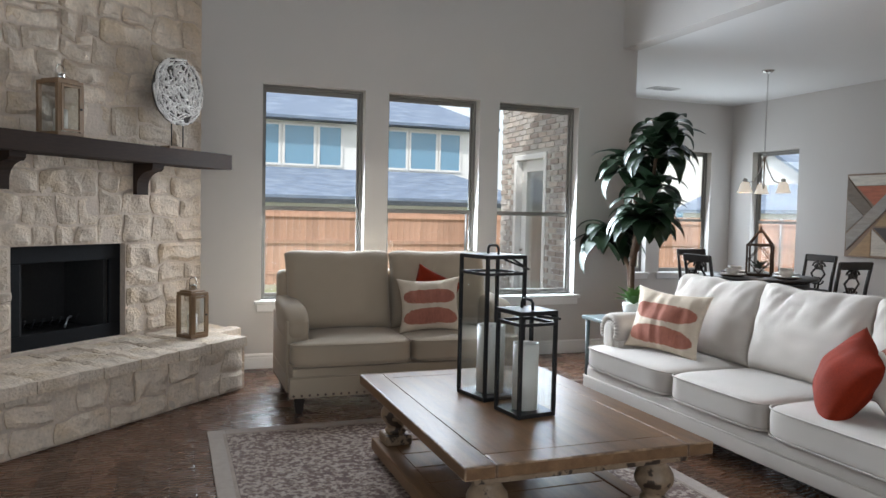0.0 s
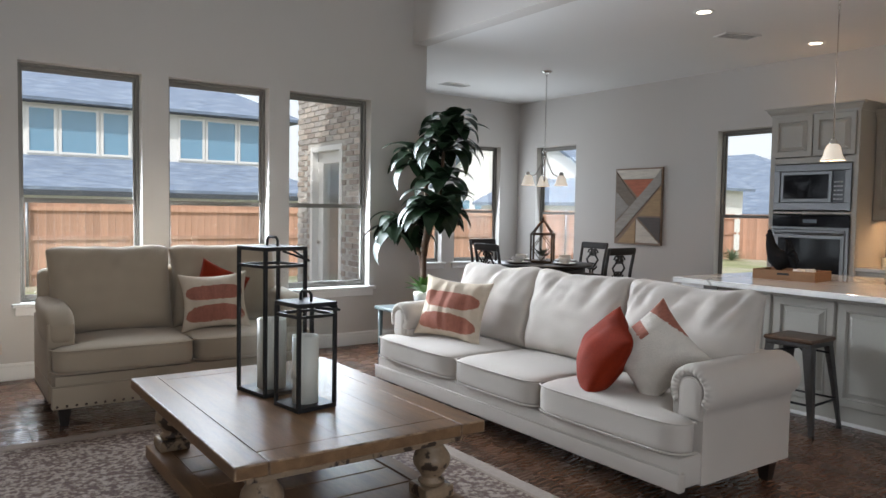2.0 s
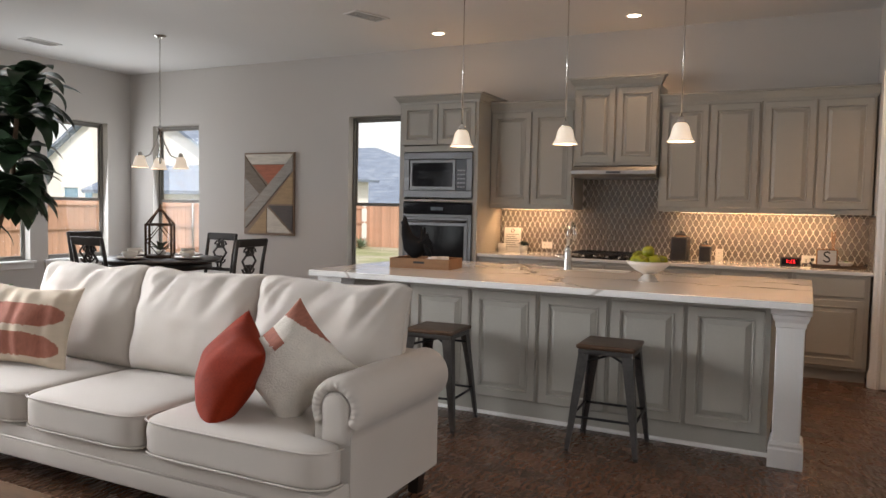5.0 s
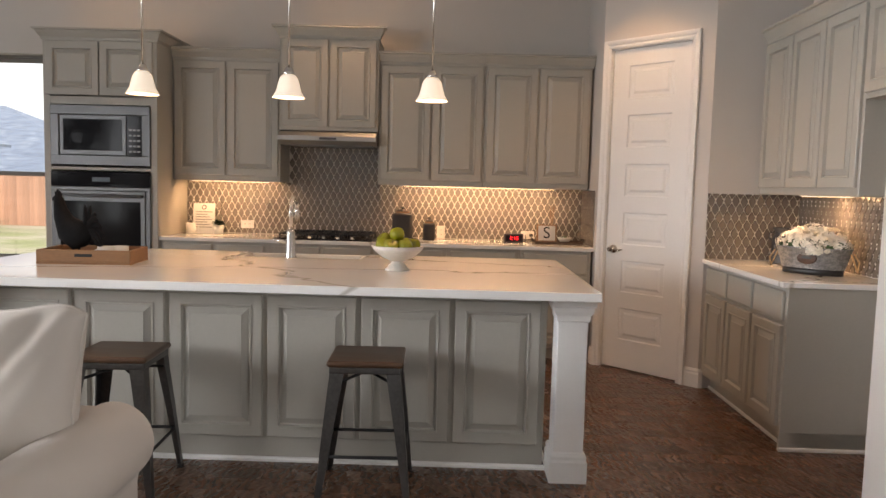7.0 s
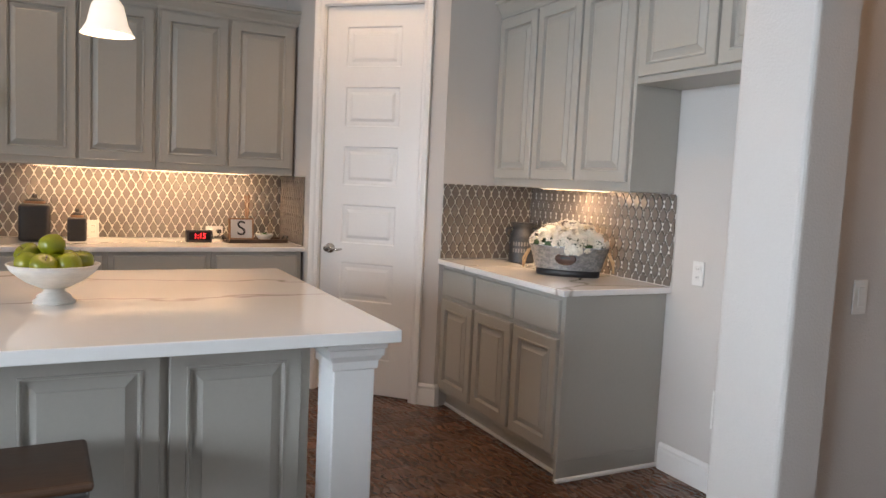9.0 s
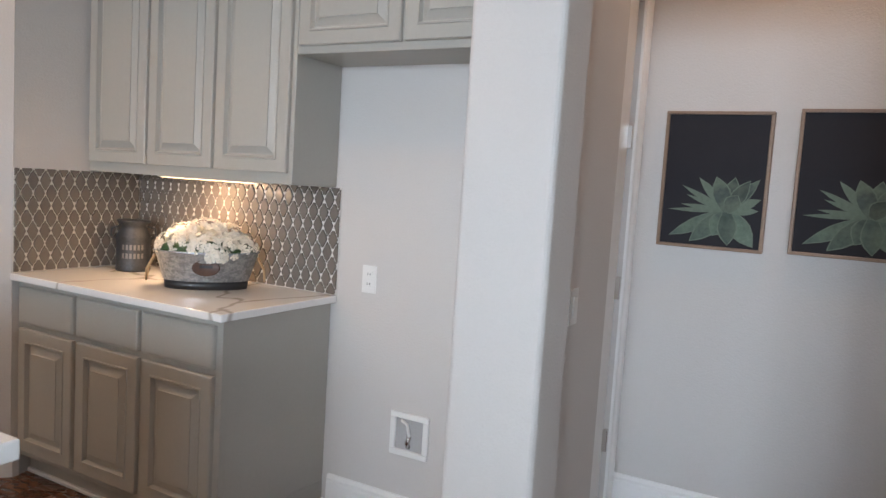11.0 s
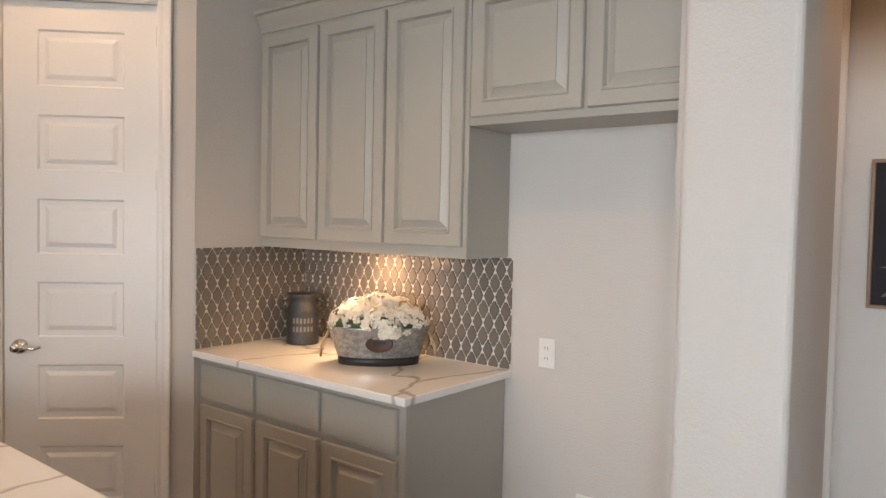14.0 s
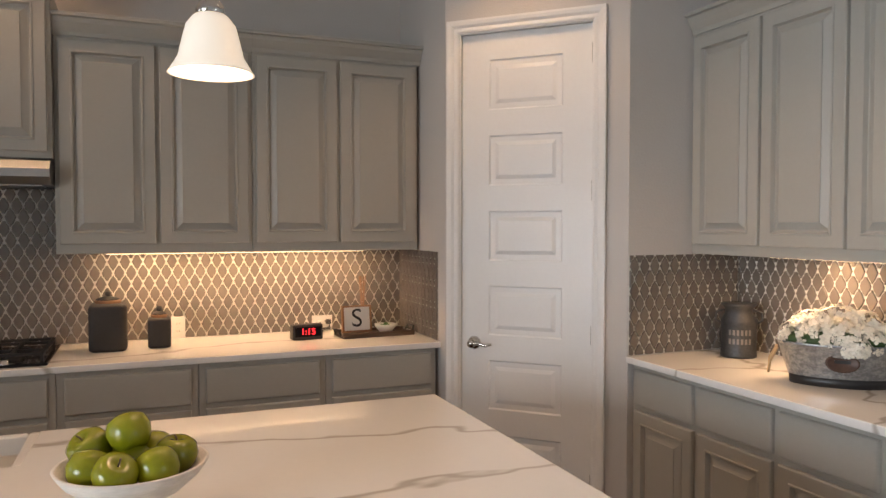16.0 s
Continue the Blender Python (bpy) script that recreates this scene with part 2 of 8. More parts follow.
stub = boxes((9.72, YS1, 0, 9.93, YS0, CEIL + 0.1), bevel=0.02, seg=4)
setting("wall_stub", stub, M_WALL, "rounded end of a light grey stub wall")
setting("wall_hall_side", boxes((9.91, -3.74, 0, 10.50, -3.46, CEIL + 0.1), (11.20, -3.60, 0, XA, -3.46, CEIL + 0.1), (10.50, -3.60, 2.45, 11.20, -3.46, CEIL + 0.1)), M_WALL, "side wall of the hall")
setting("wall_pantry_side", boxes((9.17, -0.69, 0, 9.27, 0.0, CEIL + 0.1)), M_WALL, "short wall beside the counter")
setting("wall_pantry_return", boxes((9.80, -1.327, 0, XR + 0.12, -1.227, CEIL + 0.1)), M_WALL, "short wall beside the pantry door")
# the wall of the pantry stands at 45 degrees between (9.17, -0.69) and (9.807, -1.327)
DIAG = pose(9.17, -0.69, 0, 0, 0, -45)
DL = 0.9008
D0, D1, DH = 0.085, 0.725, 2.43
setting("wall_pantry", boxes((0, 0, 0, D0 - 0.01, 0.1, CEIL + 0.1), (D1 + 0.01, 0, 0, DL, 0.1, CEIL + 0.1), (D0 - 0.01, 0, DH + 0.01, D1 + 0.01, 0.1, CEIL + 0.1)), M_WALL, "angled wall round the pantry door", DIAG)
# hall
# unseen header, added to keep daylight off the upper hall wall
setting("header_hall", boxes((9.722, -4.697, 2.12, 9.928, -3.808, CEIL + 0.09)), M_WALL, "unseen painted header that shades the upper hall")
setting("wall_hall_end", boxes((XA, -6.0, 0, XA + 0.12, YS1 + 0.3, CEIL + 0.1)), M_WALL, "hall wall that carries two framed pictures")
setting("wall_hall_near", boxes((9.72, -5.12, 0, 9.93, -4.695, CEIL + 0.1), (9.932, -5.12, 0, XA, -4.885, CEIL + 0.1), bevel=0.02, seg=4), M_WALL, "near wall of the hall with a rounded corner")
# two unseen windows; reflections hint at them, place and size are guessed
W_EAST = [(-8.9, -7.9), (-7.5, -6.5)]
wall_with_holes("wall_east_living", "y", XE, 0.15, YB, -5.12, 0, HIGH, [(a, b, SILL, 2.515) for a, b in W_EAST], "unseen wall with two guessed windows behind the walk")
setting("wall_south", boxes((XW - 0.15, YB - 0.15, 0, XE + 0.15, YB, HIGH)), M_WALL, "wall behind the walk")
setting("ground_slab", boxes((-0.15, YB, -0.12, XE + 0.14, 0.15, -0.012)), paint("slab", (0.02, 0.014, 0.01), 0.8), "screed beneath the planks")


# ---- windows ----
def window_unit(name, along, fixed, a0, a1, z0, z1, label, inward):
    """A single-hung window in its hole: vinyl frame, two sashes with panes, and a stool below. inward: which way the room lies."""
    if along == "y":
        m = Matrix(((0, -inward, 0, fixed), (1, 0, 0, a0), (0, 0, 1, 0), (0, 0, 0, 1)))
    else:
        m = Matrix(((1, 0, 0, a0), (0, -inward, 0, fixed), (0, 0, 1, 0), (0, 0, 0, 1)))
    root = tagged(new(name), label, "window", "windows", "structure")
    root.matrix_basis = m
    w, f, y0, y1 = a1 - a0, 0.024, 0.100, 0.148
    part("window_frame", boxes((0, y0, z0, f, y1, z1), (w - f, y0, z0, w, y1, z1), (f, y0, z1 - f, w - f, y1, z1), (f, y0, z0, w - f, y1, z0 + f), bevel=0.003), M_VINYL, root)
    mid = z0 + (z1 - z0) * 0.43
    for nm, b, t, d in (("lower_sash", z0 + f, mid + 0.02, -0.012), ("upper_sash", mid - 0.02, z1 - f, 0.012)):
        r = 0.020
        ya, yb = y0 + 0.022 + d, y0 + 0.044 + d
        sash = part(nm, boxes((f, ya, b, f + r, yb, t), (w - f - r, ya, b, w - f, yb, t), (f + r, ya, b, w - f - r, yb, b + 0.036), (f + r, ya, t - 0.036, w - f - r, yb, t), bevel=0.003), M_VINYL, root)
        pane = part("pane", boxes((f + r, (ya + yb) / 2 - 0.003, b + 0.036, w - f - r, (ya + yb) / 2 + 0.003, t - 0.036)), M_GLASS, sash)
        pane.visible_shadow = False
    part("window_sill", boxes((-0.06, -0.045, z0 - 0.028, w + 0.06, y0, z0 + 0.004), (-0.04, -0.02, z0 - 0.095, w + 0.04, -0.001, z0 - 0.028), bevel=0.006, seg=2), M_TRIM, root, "white painted stool and apron")
    return root


n = 0
for a, b in W_LIV:
    n += 1
    window_unit(f"window_{n}", "y", XW, a, b, SILL, 2.515, "single-hung window with a taupe vinyl frame", 1)
for a, b in W_EAST:
    n += 1
    window_unit(f"window_{n}", "y", XE, a, b, SILL, 2.515, "single-hung window with a taupe vinyl frame", -1)
for a, b in W_NOOK:
    n += 1
    window_unit(f"window_{n}", "y", 0.0, a, b, SILL, 2.43, "nook window with a taupe vinyl frame", 1)
for a, b, t in ((0.444, 1.307, 2.42), (3.71, 4.63, 2.43)):
    n += 1
    window_unit(f"window_{n}", "x", 0.0, a, b, SILL, t, "single-hung window with a taupe vinyl frame", -1)


# ---- kitchen cabinets ----
DOOR_RINGS = ((0, 0), (0, 0.016), (0.004, 0.02), (0.050, 0.02), (0.052, 0.025), (0.058, 0.025), (0.064, 0.007), (0.070, 0.007), (0.098, 0.020), (0.0985, 0.024), (0.101, 0.024))
DRAWER_RINGS = ((0, 0), (0, 0.014), (0.004, 0.019), (0.012, 0.020), (0.014, 0.020))


def cab_door(parent, x0, z0, x1, z1, y, name="door", rings=DOOR_RINGS):
    bm = rings_panel(bmesh.new(), 0, 0, x1 - x0, z1 - z0, rings)
    return part(name, bm, M_CAB, parent, m=pose(x0, y, z0))


def crown(parent, path, z, h=0.09, out=0.055):
    prof = [(-0.004, z), (0.008, z), (0.010, z + 0.2 * h), (0.35 * out, z + 0.35 * h), (0.6 * out, z + 0.6 * h), (0.7 * out, z + 0.8 * h), (out, z + 0.84 * h), (out, z + h), (-0.004, z + h)]
    return part("crown", sweep(prof, path[::-1]), M_CAB, parent)


def upper_unit(name, label, m, w, d, z0, z1, doors, gap=0.018, crown_path=None, top=0.095, rail=0.045):
    """A wall cabinet: local x along the wall, back at y = 0, front at y = -d."""
    root = thing(name, label, "cabinet", m, "kitchen cabinets")
    part("body", boxes((0, -d + 0.0, z0, w, -0.001, z1), bevel=0.003), M_CAB, root)
    dw = (w - gap) / doors
    for i in range(doors):
        cab_door(root, gap + i * dw, z0 + rail, (i + 1) * dw, z1 - 0.02, -d)
    if crown_path:
        crown(root, crown_path, z1 - 0.005, top)
    return root


ID = pose(0, 0, 0)
UZ0, UZ1 = 1.372, 2.365
# tall oven cabinet
oven_cab = thing("oven_cabinet", "tall greige cabinet that holds microwave and wall oven", "cabinet", pose(4.80, 0, 0), "kitchen cabinets")
OW = 0.90
part("body", boxes((0, -0.63, 0.1, 0.02, -0.001, 2.44), (OW - 0.02, -0.63, 0.0, OW, -0.001, 2.44), (0.02, -0.02, 0.1, OW - 0.02, -0.001, 2.44), (0.02, -0.63, 2.42, OW - 0.02, -0.02, 2.44),
     (0.02, -0.62, 1.985, OW - 0.02, -0.02, 2.005), (0.02, -0.62, 1.43, OW - 0.02, -0.02, 1.45), (0.02, -0.62, 0.70, OW - 0.02, -0.02, 0.72), (0.02, -0.62, 0.1, OW - 0.02, -0.02, 0.12)), M_CAB, oven_cab)
part("face_frame", boxes((0, -0.65, 0.1, 0.055, -0.63, 2.44), (OW - 0.055, -0.65, 0.1, OW, -0.63, 2.44), (0.055, -0.65, 1.94, OW - 0.055, -0.63, 2.00), (0.055, -0.65, 2.40, OW - 0.055, -0.63, 2.44), (0.055, -0.65, 1.425, OW - 0.055, -0.63, 1.45), (0.055, -0.65, 0.66, OW - 0.055, -0.63, 0.72), bevel=0.002), M_CAB, oven_cab)
for i in range(2):
    cab_door(oven_cab, 0.03 + i * 0.425, 2.01, 0.03 + i * 0.425 + 0.415, 2.425, -0.65)
cab_door(oven_cab, 0.03, 0.13, OW - 0.03, 0.68, -0.65)
crown(oven_cab, [(-0.002, 0), (-0.002, -0.652), (OW + 0.002, -0.652), (OW + 0.002, 0)][::-1], 2.435, 0.085)

microwave = thing("microwave", "built-in stainless steel microwave with trim kit", "microwave", pose(4.86, -0.652, 1.466))
MW = 0.79
part("trim", boxes((0, -0.02, 0, MW, 0.0, 0.075), (0, -0.02, 0.395, MW, 0.0, 0.465), (0, -0.02, 0.075, 0.065, 0.0, 0.395), (MW - 0.065, -0.02, 0.075, MW, 0.0, 0.395), bevel=0.003), M_STEEL, microwave)
part("body", boxes((0.066, 0.0, 0.076, MW - 0.066, 0.4, 0.394)), M_BLACK, microwave)
part("door", boxes((0.07, -0.012, 0.08, 0.60, -0.001, 0.39), bevel=0.003), M_STEEL, microwave)
part("window", boxes((0.10, -0.016, 0.115, 0.565, -0.012, 0.36), bevel=0.002), M_BLACKG, microwave)
part("control_panel", boxes((0.605, -0.014, 0.08, 0.73, -0.001, 0.39), bevel=0.002), M_BLACKG, microwave)
me_key = finish("key", boxes((0, -0.016, 0, 0.024, -0.014, 0.014)), paint("grey keys", (0.35, 0.35, 0.36), 0.5))
for r in range(5):
    for c in range(3):
        shared("key", me_key, microwave, pose(0.622 + c * 0.032, 0, 0.105 + r * 0.042))

oven = thing("wall_oven", "built-in stainless steel wall oven with black glass", "oven", pose(4.86, -0.652, 0.712))
part("body", boxes((0.04, 0.0, 0.004, MW - 0.04, 0.55, 0.70)), M_BLACK, oven)
part("control_panel", boxes((0, -0.022, 0.585, MW, -0.001, 0.70), bevel=0.003), M_BLACKG, oven)
part("display", boxes((0.33, -0.0235, 0.625, 0.47, -0.022, 0.66)), paint("dim display", (0.05, 0.07, 0.09), 0.2), oven)
part("trim", boxes((0, -0.022, 0.555, MW, -0.001, 0.583), (0, -0.022, 0.0, MW, -0.001, 0.03), (0, -0.022, 0.03, 0.035, -0.001, 0.555), (MW - 0.035, -0.022, 0.03, MW, -0.001, 0.555), bevel=0.003), M_STEEL, oven)
ov_door = part("door", boxes((0.037, -0.03, 0.032, MW - 0.037, -0.001, 0.553), bevel=0.004), M_STEEL, oven)
part("window", boxes((0.075, -0.034, 0.07, MW - 0.075, -0.03, 0.47), bevel=0.002), M_BLACKG, ov_door)
part("handle", tube([(0.06, -0.03, 0.515), (0.06, -0.075, 0.515), (MW - 0.06, -0.075, 0.515), (MW - 0.06, -0.03, 0.515)], 0.012, 10), M_STEEL, ov_door, "brushed steel bar handle")

upper_unit("wall_cabinet", "greige wall cabinet with two raised-panel doors", pose(5.702, 0, 0), 0.896, 0.33, UZ0, UZ1, 2, crown_path=[(0.896, -0.332), (0.0, -0.332)])
upper_unit("wall_cabinet", "taller greige cabinet above the range hood", pose(6.60, 0, 0), 0.81, 0.38, 1.80, 2.55, 2, crown_path=[(0.812, -0.33), (0.812, -0.382), (-0.002, -0.382), (-0.002, -0.33)], rail=0.03)
upper_unit("wall_cabinet", "greige wall cabinet with two raised-panel doors", pose(7.412, 0, 0), 0.87, 0.33, UZ0, UZ1, 2, crown_path=[(0.871, -0.332), (0.0, -0.332)])
upper_unit("wall_cabinet", "greige wall cabinet with two raised-panel doors", pose(8.284, 0, 0), 0.87, 0.33, UZ0, UZ1, 2, crown_path=[(0.872, 0), (0.872, -0.332), (0.0, -0.332)])

hood = thing("range_hood", "slim stainless steel under-cabinet range hood", "range hood", pose(6.605, 0, -0.05))
bmx = bmesh.new()
pr = [(-0.02, 1.838), (-0.42, 1.838), (-0.47, 1.80), (-0.47, 1.765), (-0.40, 1.735), (-0.02, 1.735)]
va, vb = ([bmx.verts.new((x, y, z)) for y, z in pr] for x in (0, 0.80))
for i in range(6):
    bmx.faces.new((va[i], va[(i + 1) % 6], vb[(i + 1) % 6], vb[i]))
bmx.faces.new(va), bmx.faces.new(vb)
bmesh.ops.recalc_face_normals(bmx, faces=bmx.faces)
part("canopy", bmx, M_HOOD, hood)
part("control_strip", boxes((0.34, -0.473, 1.772, 0.48, -0.469, 1.79)), M_BLACK, hood)
part("filter", boxes((0.06, -0.38, 1.728, 0.76, -0.05, 1.734)), paint("grease filter", (0.3, 0.3, 0.3), 0.45, 1.0), hood)


def base_unit(name, label, m, w, d, doors, drawers=True, left_end=False, right_end=False, toe=True):
    root = thing(name, label, "cabinet", m, "kitchen cabinets")
    part("body", boxes((0, -d, 0.1, w, -0.001, 0.882), bevel=0.002), M_CAB, root)
    if toe:
        part("toe_kick", boxes((0, -d + 0.06, 0, w, -0.01, 0.1)), M_CAB, root)
    dw = (w - 0.03) / doors
    for i in range(doors):
        x0, x1 = 0.03 + i * dw, (i + 1) * dw
        top = 0.86
        if drawers:
            cab_door(root, x0, 0.70, x1, 0.86, -d, "drawer_front", DRAWER_RINGS)
            top = 0.675
        cab_door(root, x0, 0.13, x1, top, -d)
    return root


x = 5.702
for w, k in ((0.87, 2), (0.86, 2), (0.57, 1), (0.58, 1), (0.57, 1)):
    base_unit("base_cabinet", "greige base cabinet with drawers over doors", pose(x, 0, 0), w - 0.002, 0.61, k)
    x += w

R90 = pose(0, 0, 0, 0, 0, -90)   # local x runs along -y, the front faces -x
right_base = base_unit("base_cabinet", "greige base cabinet with three drawers and a plain end panel", pose(XR, -1.329, 0) @ R90, 1.24, 0.61, 3, toe=False)
part("toe_kick", boxes((0, -0.55, 0, 1.24, -0.01, 0.1), (1.222, -0.612, 0, 1.24, -0.002, 0.1)), M_CAB, right_base)
part("shoe_moulding", boxes((0.0, -0.565, 0, 1.255, -0.55, 0.02), (1.24, -0.62, 0, 1.256, -0.0, 0.02), bevel=0.004), M_TRIM, right_base)
right_upper = upper_unit("wall_cabinet", "greige wall cabinet with three raised-panel doors", pose(XR, -1.329, 0) @ R90, 1.24, 0.285, UZ0, 2.385, 3, crown_path=[(1.24, -0.287), (0.0, -0.287)])
fridge_upper = upper_unit("wall_cabinet", "greige cabinet with two doors above the fridge space", pose(XR, -2.571, 0) @ R90, 0.966, 0.285, 1.87, 2.385, 2, crown_path=[(0.966, -0.287), (0.0, -0.287)], rail=0.03)

# ---- more materials ----
M_QUARTZ = paint("white quartz", (0.80, 0.79, 0.765), 0.10, grain=0.015, scale=3, fine=50, bump=0, coat=0.3)
nt = M_QUARTZ.node_tree
wv = nt.nodes.new("ShaderNodeTexVoronoi")
wv.feature = "DISTANCE_TO_EDGE"
wv.inputs["Scale"].default_value = 0.85
nz = nt.nodes.new("ShaderNodeTexNoise")
nz.inputs["Scale"].default_value, nz.inputs["Detail"].default_value = 1.6, 4
tc = nt.nodes.new("ShaderNodeTexCoord")
mxv = nt.nodes.new("ShaderNodeMix")
mxv.data_type, mxv.blend_type = "RGBA", "LINEAR_LIGHT"
mxv.inputs["Factor"].default_value = 0.32
run = nt.nodes.new("ShaderNodeMapping")
run.inputs["Rotation"].default_value = (0, 0, radians(-14))
run.inputs["Scale"].default_value = (0.62, 1.45, 1)
nt.links.new(tc.outputs["Object"], run.inputs["Vector"])
nt.links.new(run.outputs["Vector"], mxv.inputs["A"])
nt.links.new(run.outputs["Vector"], nz.inputs["Vector"])
nt.links.new(nz.outputs["Color"], mxv.inputs["B"])
nt.links.new(mxv.outputs["Result"], wv.inputs["Vector"])
vr = nt.nodes.new("ShaderNodeMapRange")
vr.inputs["From Min"].default_value, vr.inputs["From Max"].default_value = 0.003, 0.013
vr.inputs["To Min"].default_value, vr.inputs["To Max"].default_value = 0.72, 0.0
nt.links.new(wv.outputs["Distance"], vr.inputs["Value"])
mv = nt.nodes.new("ShaderNodeMix")
mv.data_type = "RGBA"
mv.inputs["B"].default_value = (0.36, 0.32, 0.27, 1)
bs = nt.nodes["Principled BSDF"]
old = bs.inputs["Base Color"].links[0].from_socket
nt.links.new(vr.outputs["Result"], mv.inputs["Factor"])
nt.links.new(old, mv.inputs["A"])
nt.links.new(mv.outputs["Result"], bs.inputs["Base Color"])

M_LINEN = paint("pale linen", (0.495, 0.445, 0.395), 0.9, grain=0.05, scale=4, fine=500, bump=0.25, dist=0.001, sheen=0.15)
M_TAUPE = paint("taupe linen", (0.37, 0.295, 0.215), 0.9, grain=0.05, scale=4, fine=500, bump=0.25, dist=0.001, sheen=0.15)
M_RUST = paint("rust velvet", (0.20, 0.017, 0.003), 0.85, grain=0.25, scale=6, fine=120, bump=0.15, spec=0.2)
M_CREAM = paint("cream woven cotton", (0.58, 0.48, 0.37), 0.95, grain=0.12, scale=10, fine=260, bump=0.6, dist=0.002, stretch=(1, 1, 2.5))
M_TERRA = paint("terracotta weave", (0.34, 0.125, 0.085), 0.95, grain=0.25, scale=30, fine=260, bump=0.7, dist=0.002, stretch=(2.5, 1, 1))
M_BOUCLE = paint("cream boucle", (0.66, 0.6, 0.53), 0.95, grain=0.08, scale=20, fine=140, bump=1.0, dist=0.006)
M_LEG = paint("espresso wood", (0.018, 0.012, 0.009), 0.35, grain=0.2)
M_IRON = paint("black iron", (0.016, 0.016, 0.017), 0.5, 0.3, grain=0.1)
M_CANDLE = paint("ivory wax", (0.72, 0.69, 0.62), 0.5, grain=0.02, bump=0.02)
M_MANTEL = paint("espresso timber", (0.034, 0.020, 0.014), 0.75, spec=0.2, grain=0.3, scale=5, fine=60, stretch=(0.3, 3, 3), bump=0.3)
M_WORN = paint("worn pine", (0.21, 0.12, 0.063), 0.36, spec=0.10, grain=0.22, scale=4, fine=40, stretch=(0.6, 5, 5), bump=0.15, colour2=(0.145, 0.082, 0.045), mix_scale=2.5, sharp=(0.40, 0.72))
M_EDGE = paint("dark rubbed edge", (0.15, 0.085, 0.045), 0.5, grain=0.3, scale=9, fine=60, bump=0.3, colour2=(0.33, 0.21, 0.12), mix_scale=11, sharp=(0.45, 0.6))
M_WORNLEG = paint("distressed cream paint over wood", (0.27, 0.185, 0.115), 0.5, grain=0.2, scale=6, fine=50, bump=0.3, colour2=(0.045, 0.026, 0.016), mix_scale=15, sharp=(0.55, 0.60))
M_LANT = paint("weathered oak", (0.23, 0.14, 0.075), 0.55, grain=0.25, scale=8, fine=60, stretch=(4, 4, 0.6), bump=0.2)
M_LEAF = paint("dark green leaf", (0.016, 0.036, 0.015), 0.42, spec=0.3, grain=0.35, scale=5, fine=40, bump=0.1, island=0.35)
M_SUCC = paint("bright succulent", (0.10, 0.22, 0.05), 0.45, grain=0.25, scale=6, bump=0.05, island=0.25)
M_TRUNK = paint("brown trunk", (0.10, 0.055, 0.03), 0.8, grain=0.3, scale=8, fine=40, bump=0.6, dist=0.006)
M_DARKW = paint("black-brown wood", (0.020, 0.016, 0.014), 0.35, grain=0.2, scale=6, fine=60, bump=0.06)
M_SEATW = paint("dark elm seat", (0.075, 0.038, 0.02), 0.4, grain=0.35, scale=6, fine=50, stretch=(0.5, 4, 4), bump=0.12)
M_GUN = paint("gunmetal steel", (0.11, 0.108, 0.107), 0.38, 0.85, grain=0.25, scale=6, fine=60, bump=0.05)
M_GALV = paint("galvanized steel", (0.40, 0.42, 0.44), 0.38, 0.8, grain=0.4, scale=60, fine=160, bump=0.2, colour2=(0.20, 0.215, 0.23), mix_scale=60)
M_DGALV = paint("dark galvanized", (0.06, 0.064, 0.069), 0.5, 0.6, grain=0.3, scale=20, fine=90, bump=0.15)
M_PETAL = paint("white petal", (0.80, 0.76, 0.66), 0.7, grain=0.06, island=0.08, bump=0)
M_ROPE = paint("jute rope", (0.42, 0.3, 0.17), 0.9, grain=0.2, fine=200, bump=0.6)
M_APPLE = paint("green apple", (0.185, 0.195, 0.005), 0.22, grain=0.12, scale=12, fine=120, bump=0.03, random_ob=0.12)
M_CER = paint("white ceramic", (0.70, 0.68, 0.64), 0.3, grain=0.05, scale=10, fine=60, bump=0.15)
M_BOWL = paint("whitewashed bowl", (0.64, 0.6, 0.54), 0.7, grain=0.12, scale=14, fine=60, bump=0.5, dist=0.004, stretch=(1, 1, 6))
M_TRAY = paint("honey wood", (0.25, 0.125, 0.055), 0.5, grain=0.25, scale=6, fine=60, stretch=(0.6, 5, 5), bump=0.1)
M_DTRAY = paint("dark walnut", (0.06, 0.035, 0.022), 0.5, grain=0.25, bump=0.1)
M_CANI = paint("matt black ceramic", (0.022, 0.02, 0.019), 0.55, grain=0.2, scale=12, bump=0.08)
M_BRASS = paint("aged copper", (0.075, 0.042, 0.03), 0.45, 0.35, grain=0.3)
M_PLASTIC = paint("white plastic", (0.74, 0.73, 0.70), 0.35, grain=0.01, bump=0)
M_INK = paint("black ink", (0.01, 0.01, 0.01), 0.6, bump=0)
M_RED = glow("red digits", (1.0, 0.02, 0.03), 4.0)
M_TEAL = paint("slate blue paint", (0.10, 0.135, 0.14), 0.5, grain=0.12, bump=0.08)
M_CANVAS = paint("near black canvas", (0.012, 0.011, 0.015), 0.8, grain=0.1, fine=400, bump=0.1)
M_FRAME = paint("warm wood frame", (0.24, 0.155, 0.10), 0.5, grain=0.2, bump=0.08)
M_AGAVE = paint("painted agave", (0.105, 0.132, 0.098), 0.8, grain=0.3, scale=9, fine=60, random_ob=0.25, bump=0, colour2=(0.06, 0.08, 0.068), mix_scale=16)
M_AGAVE_EDGE = paint("painted agave edge", (0.13, 0.165, 0.125), 0.8, grain=0.2, scale=9, fine=60, bump=0)
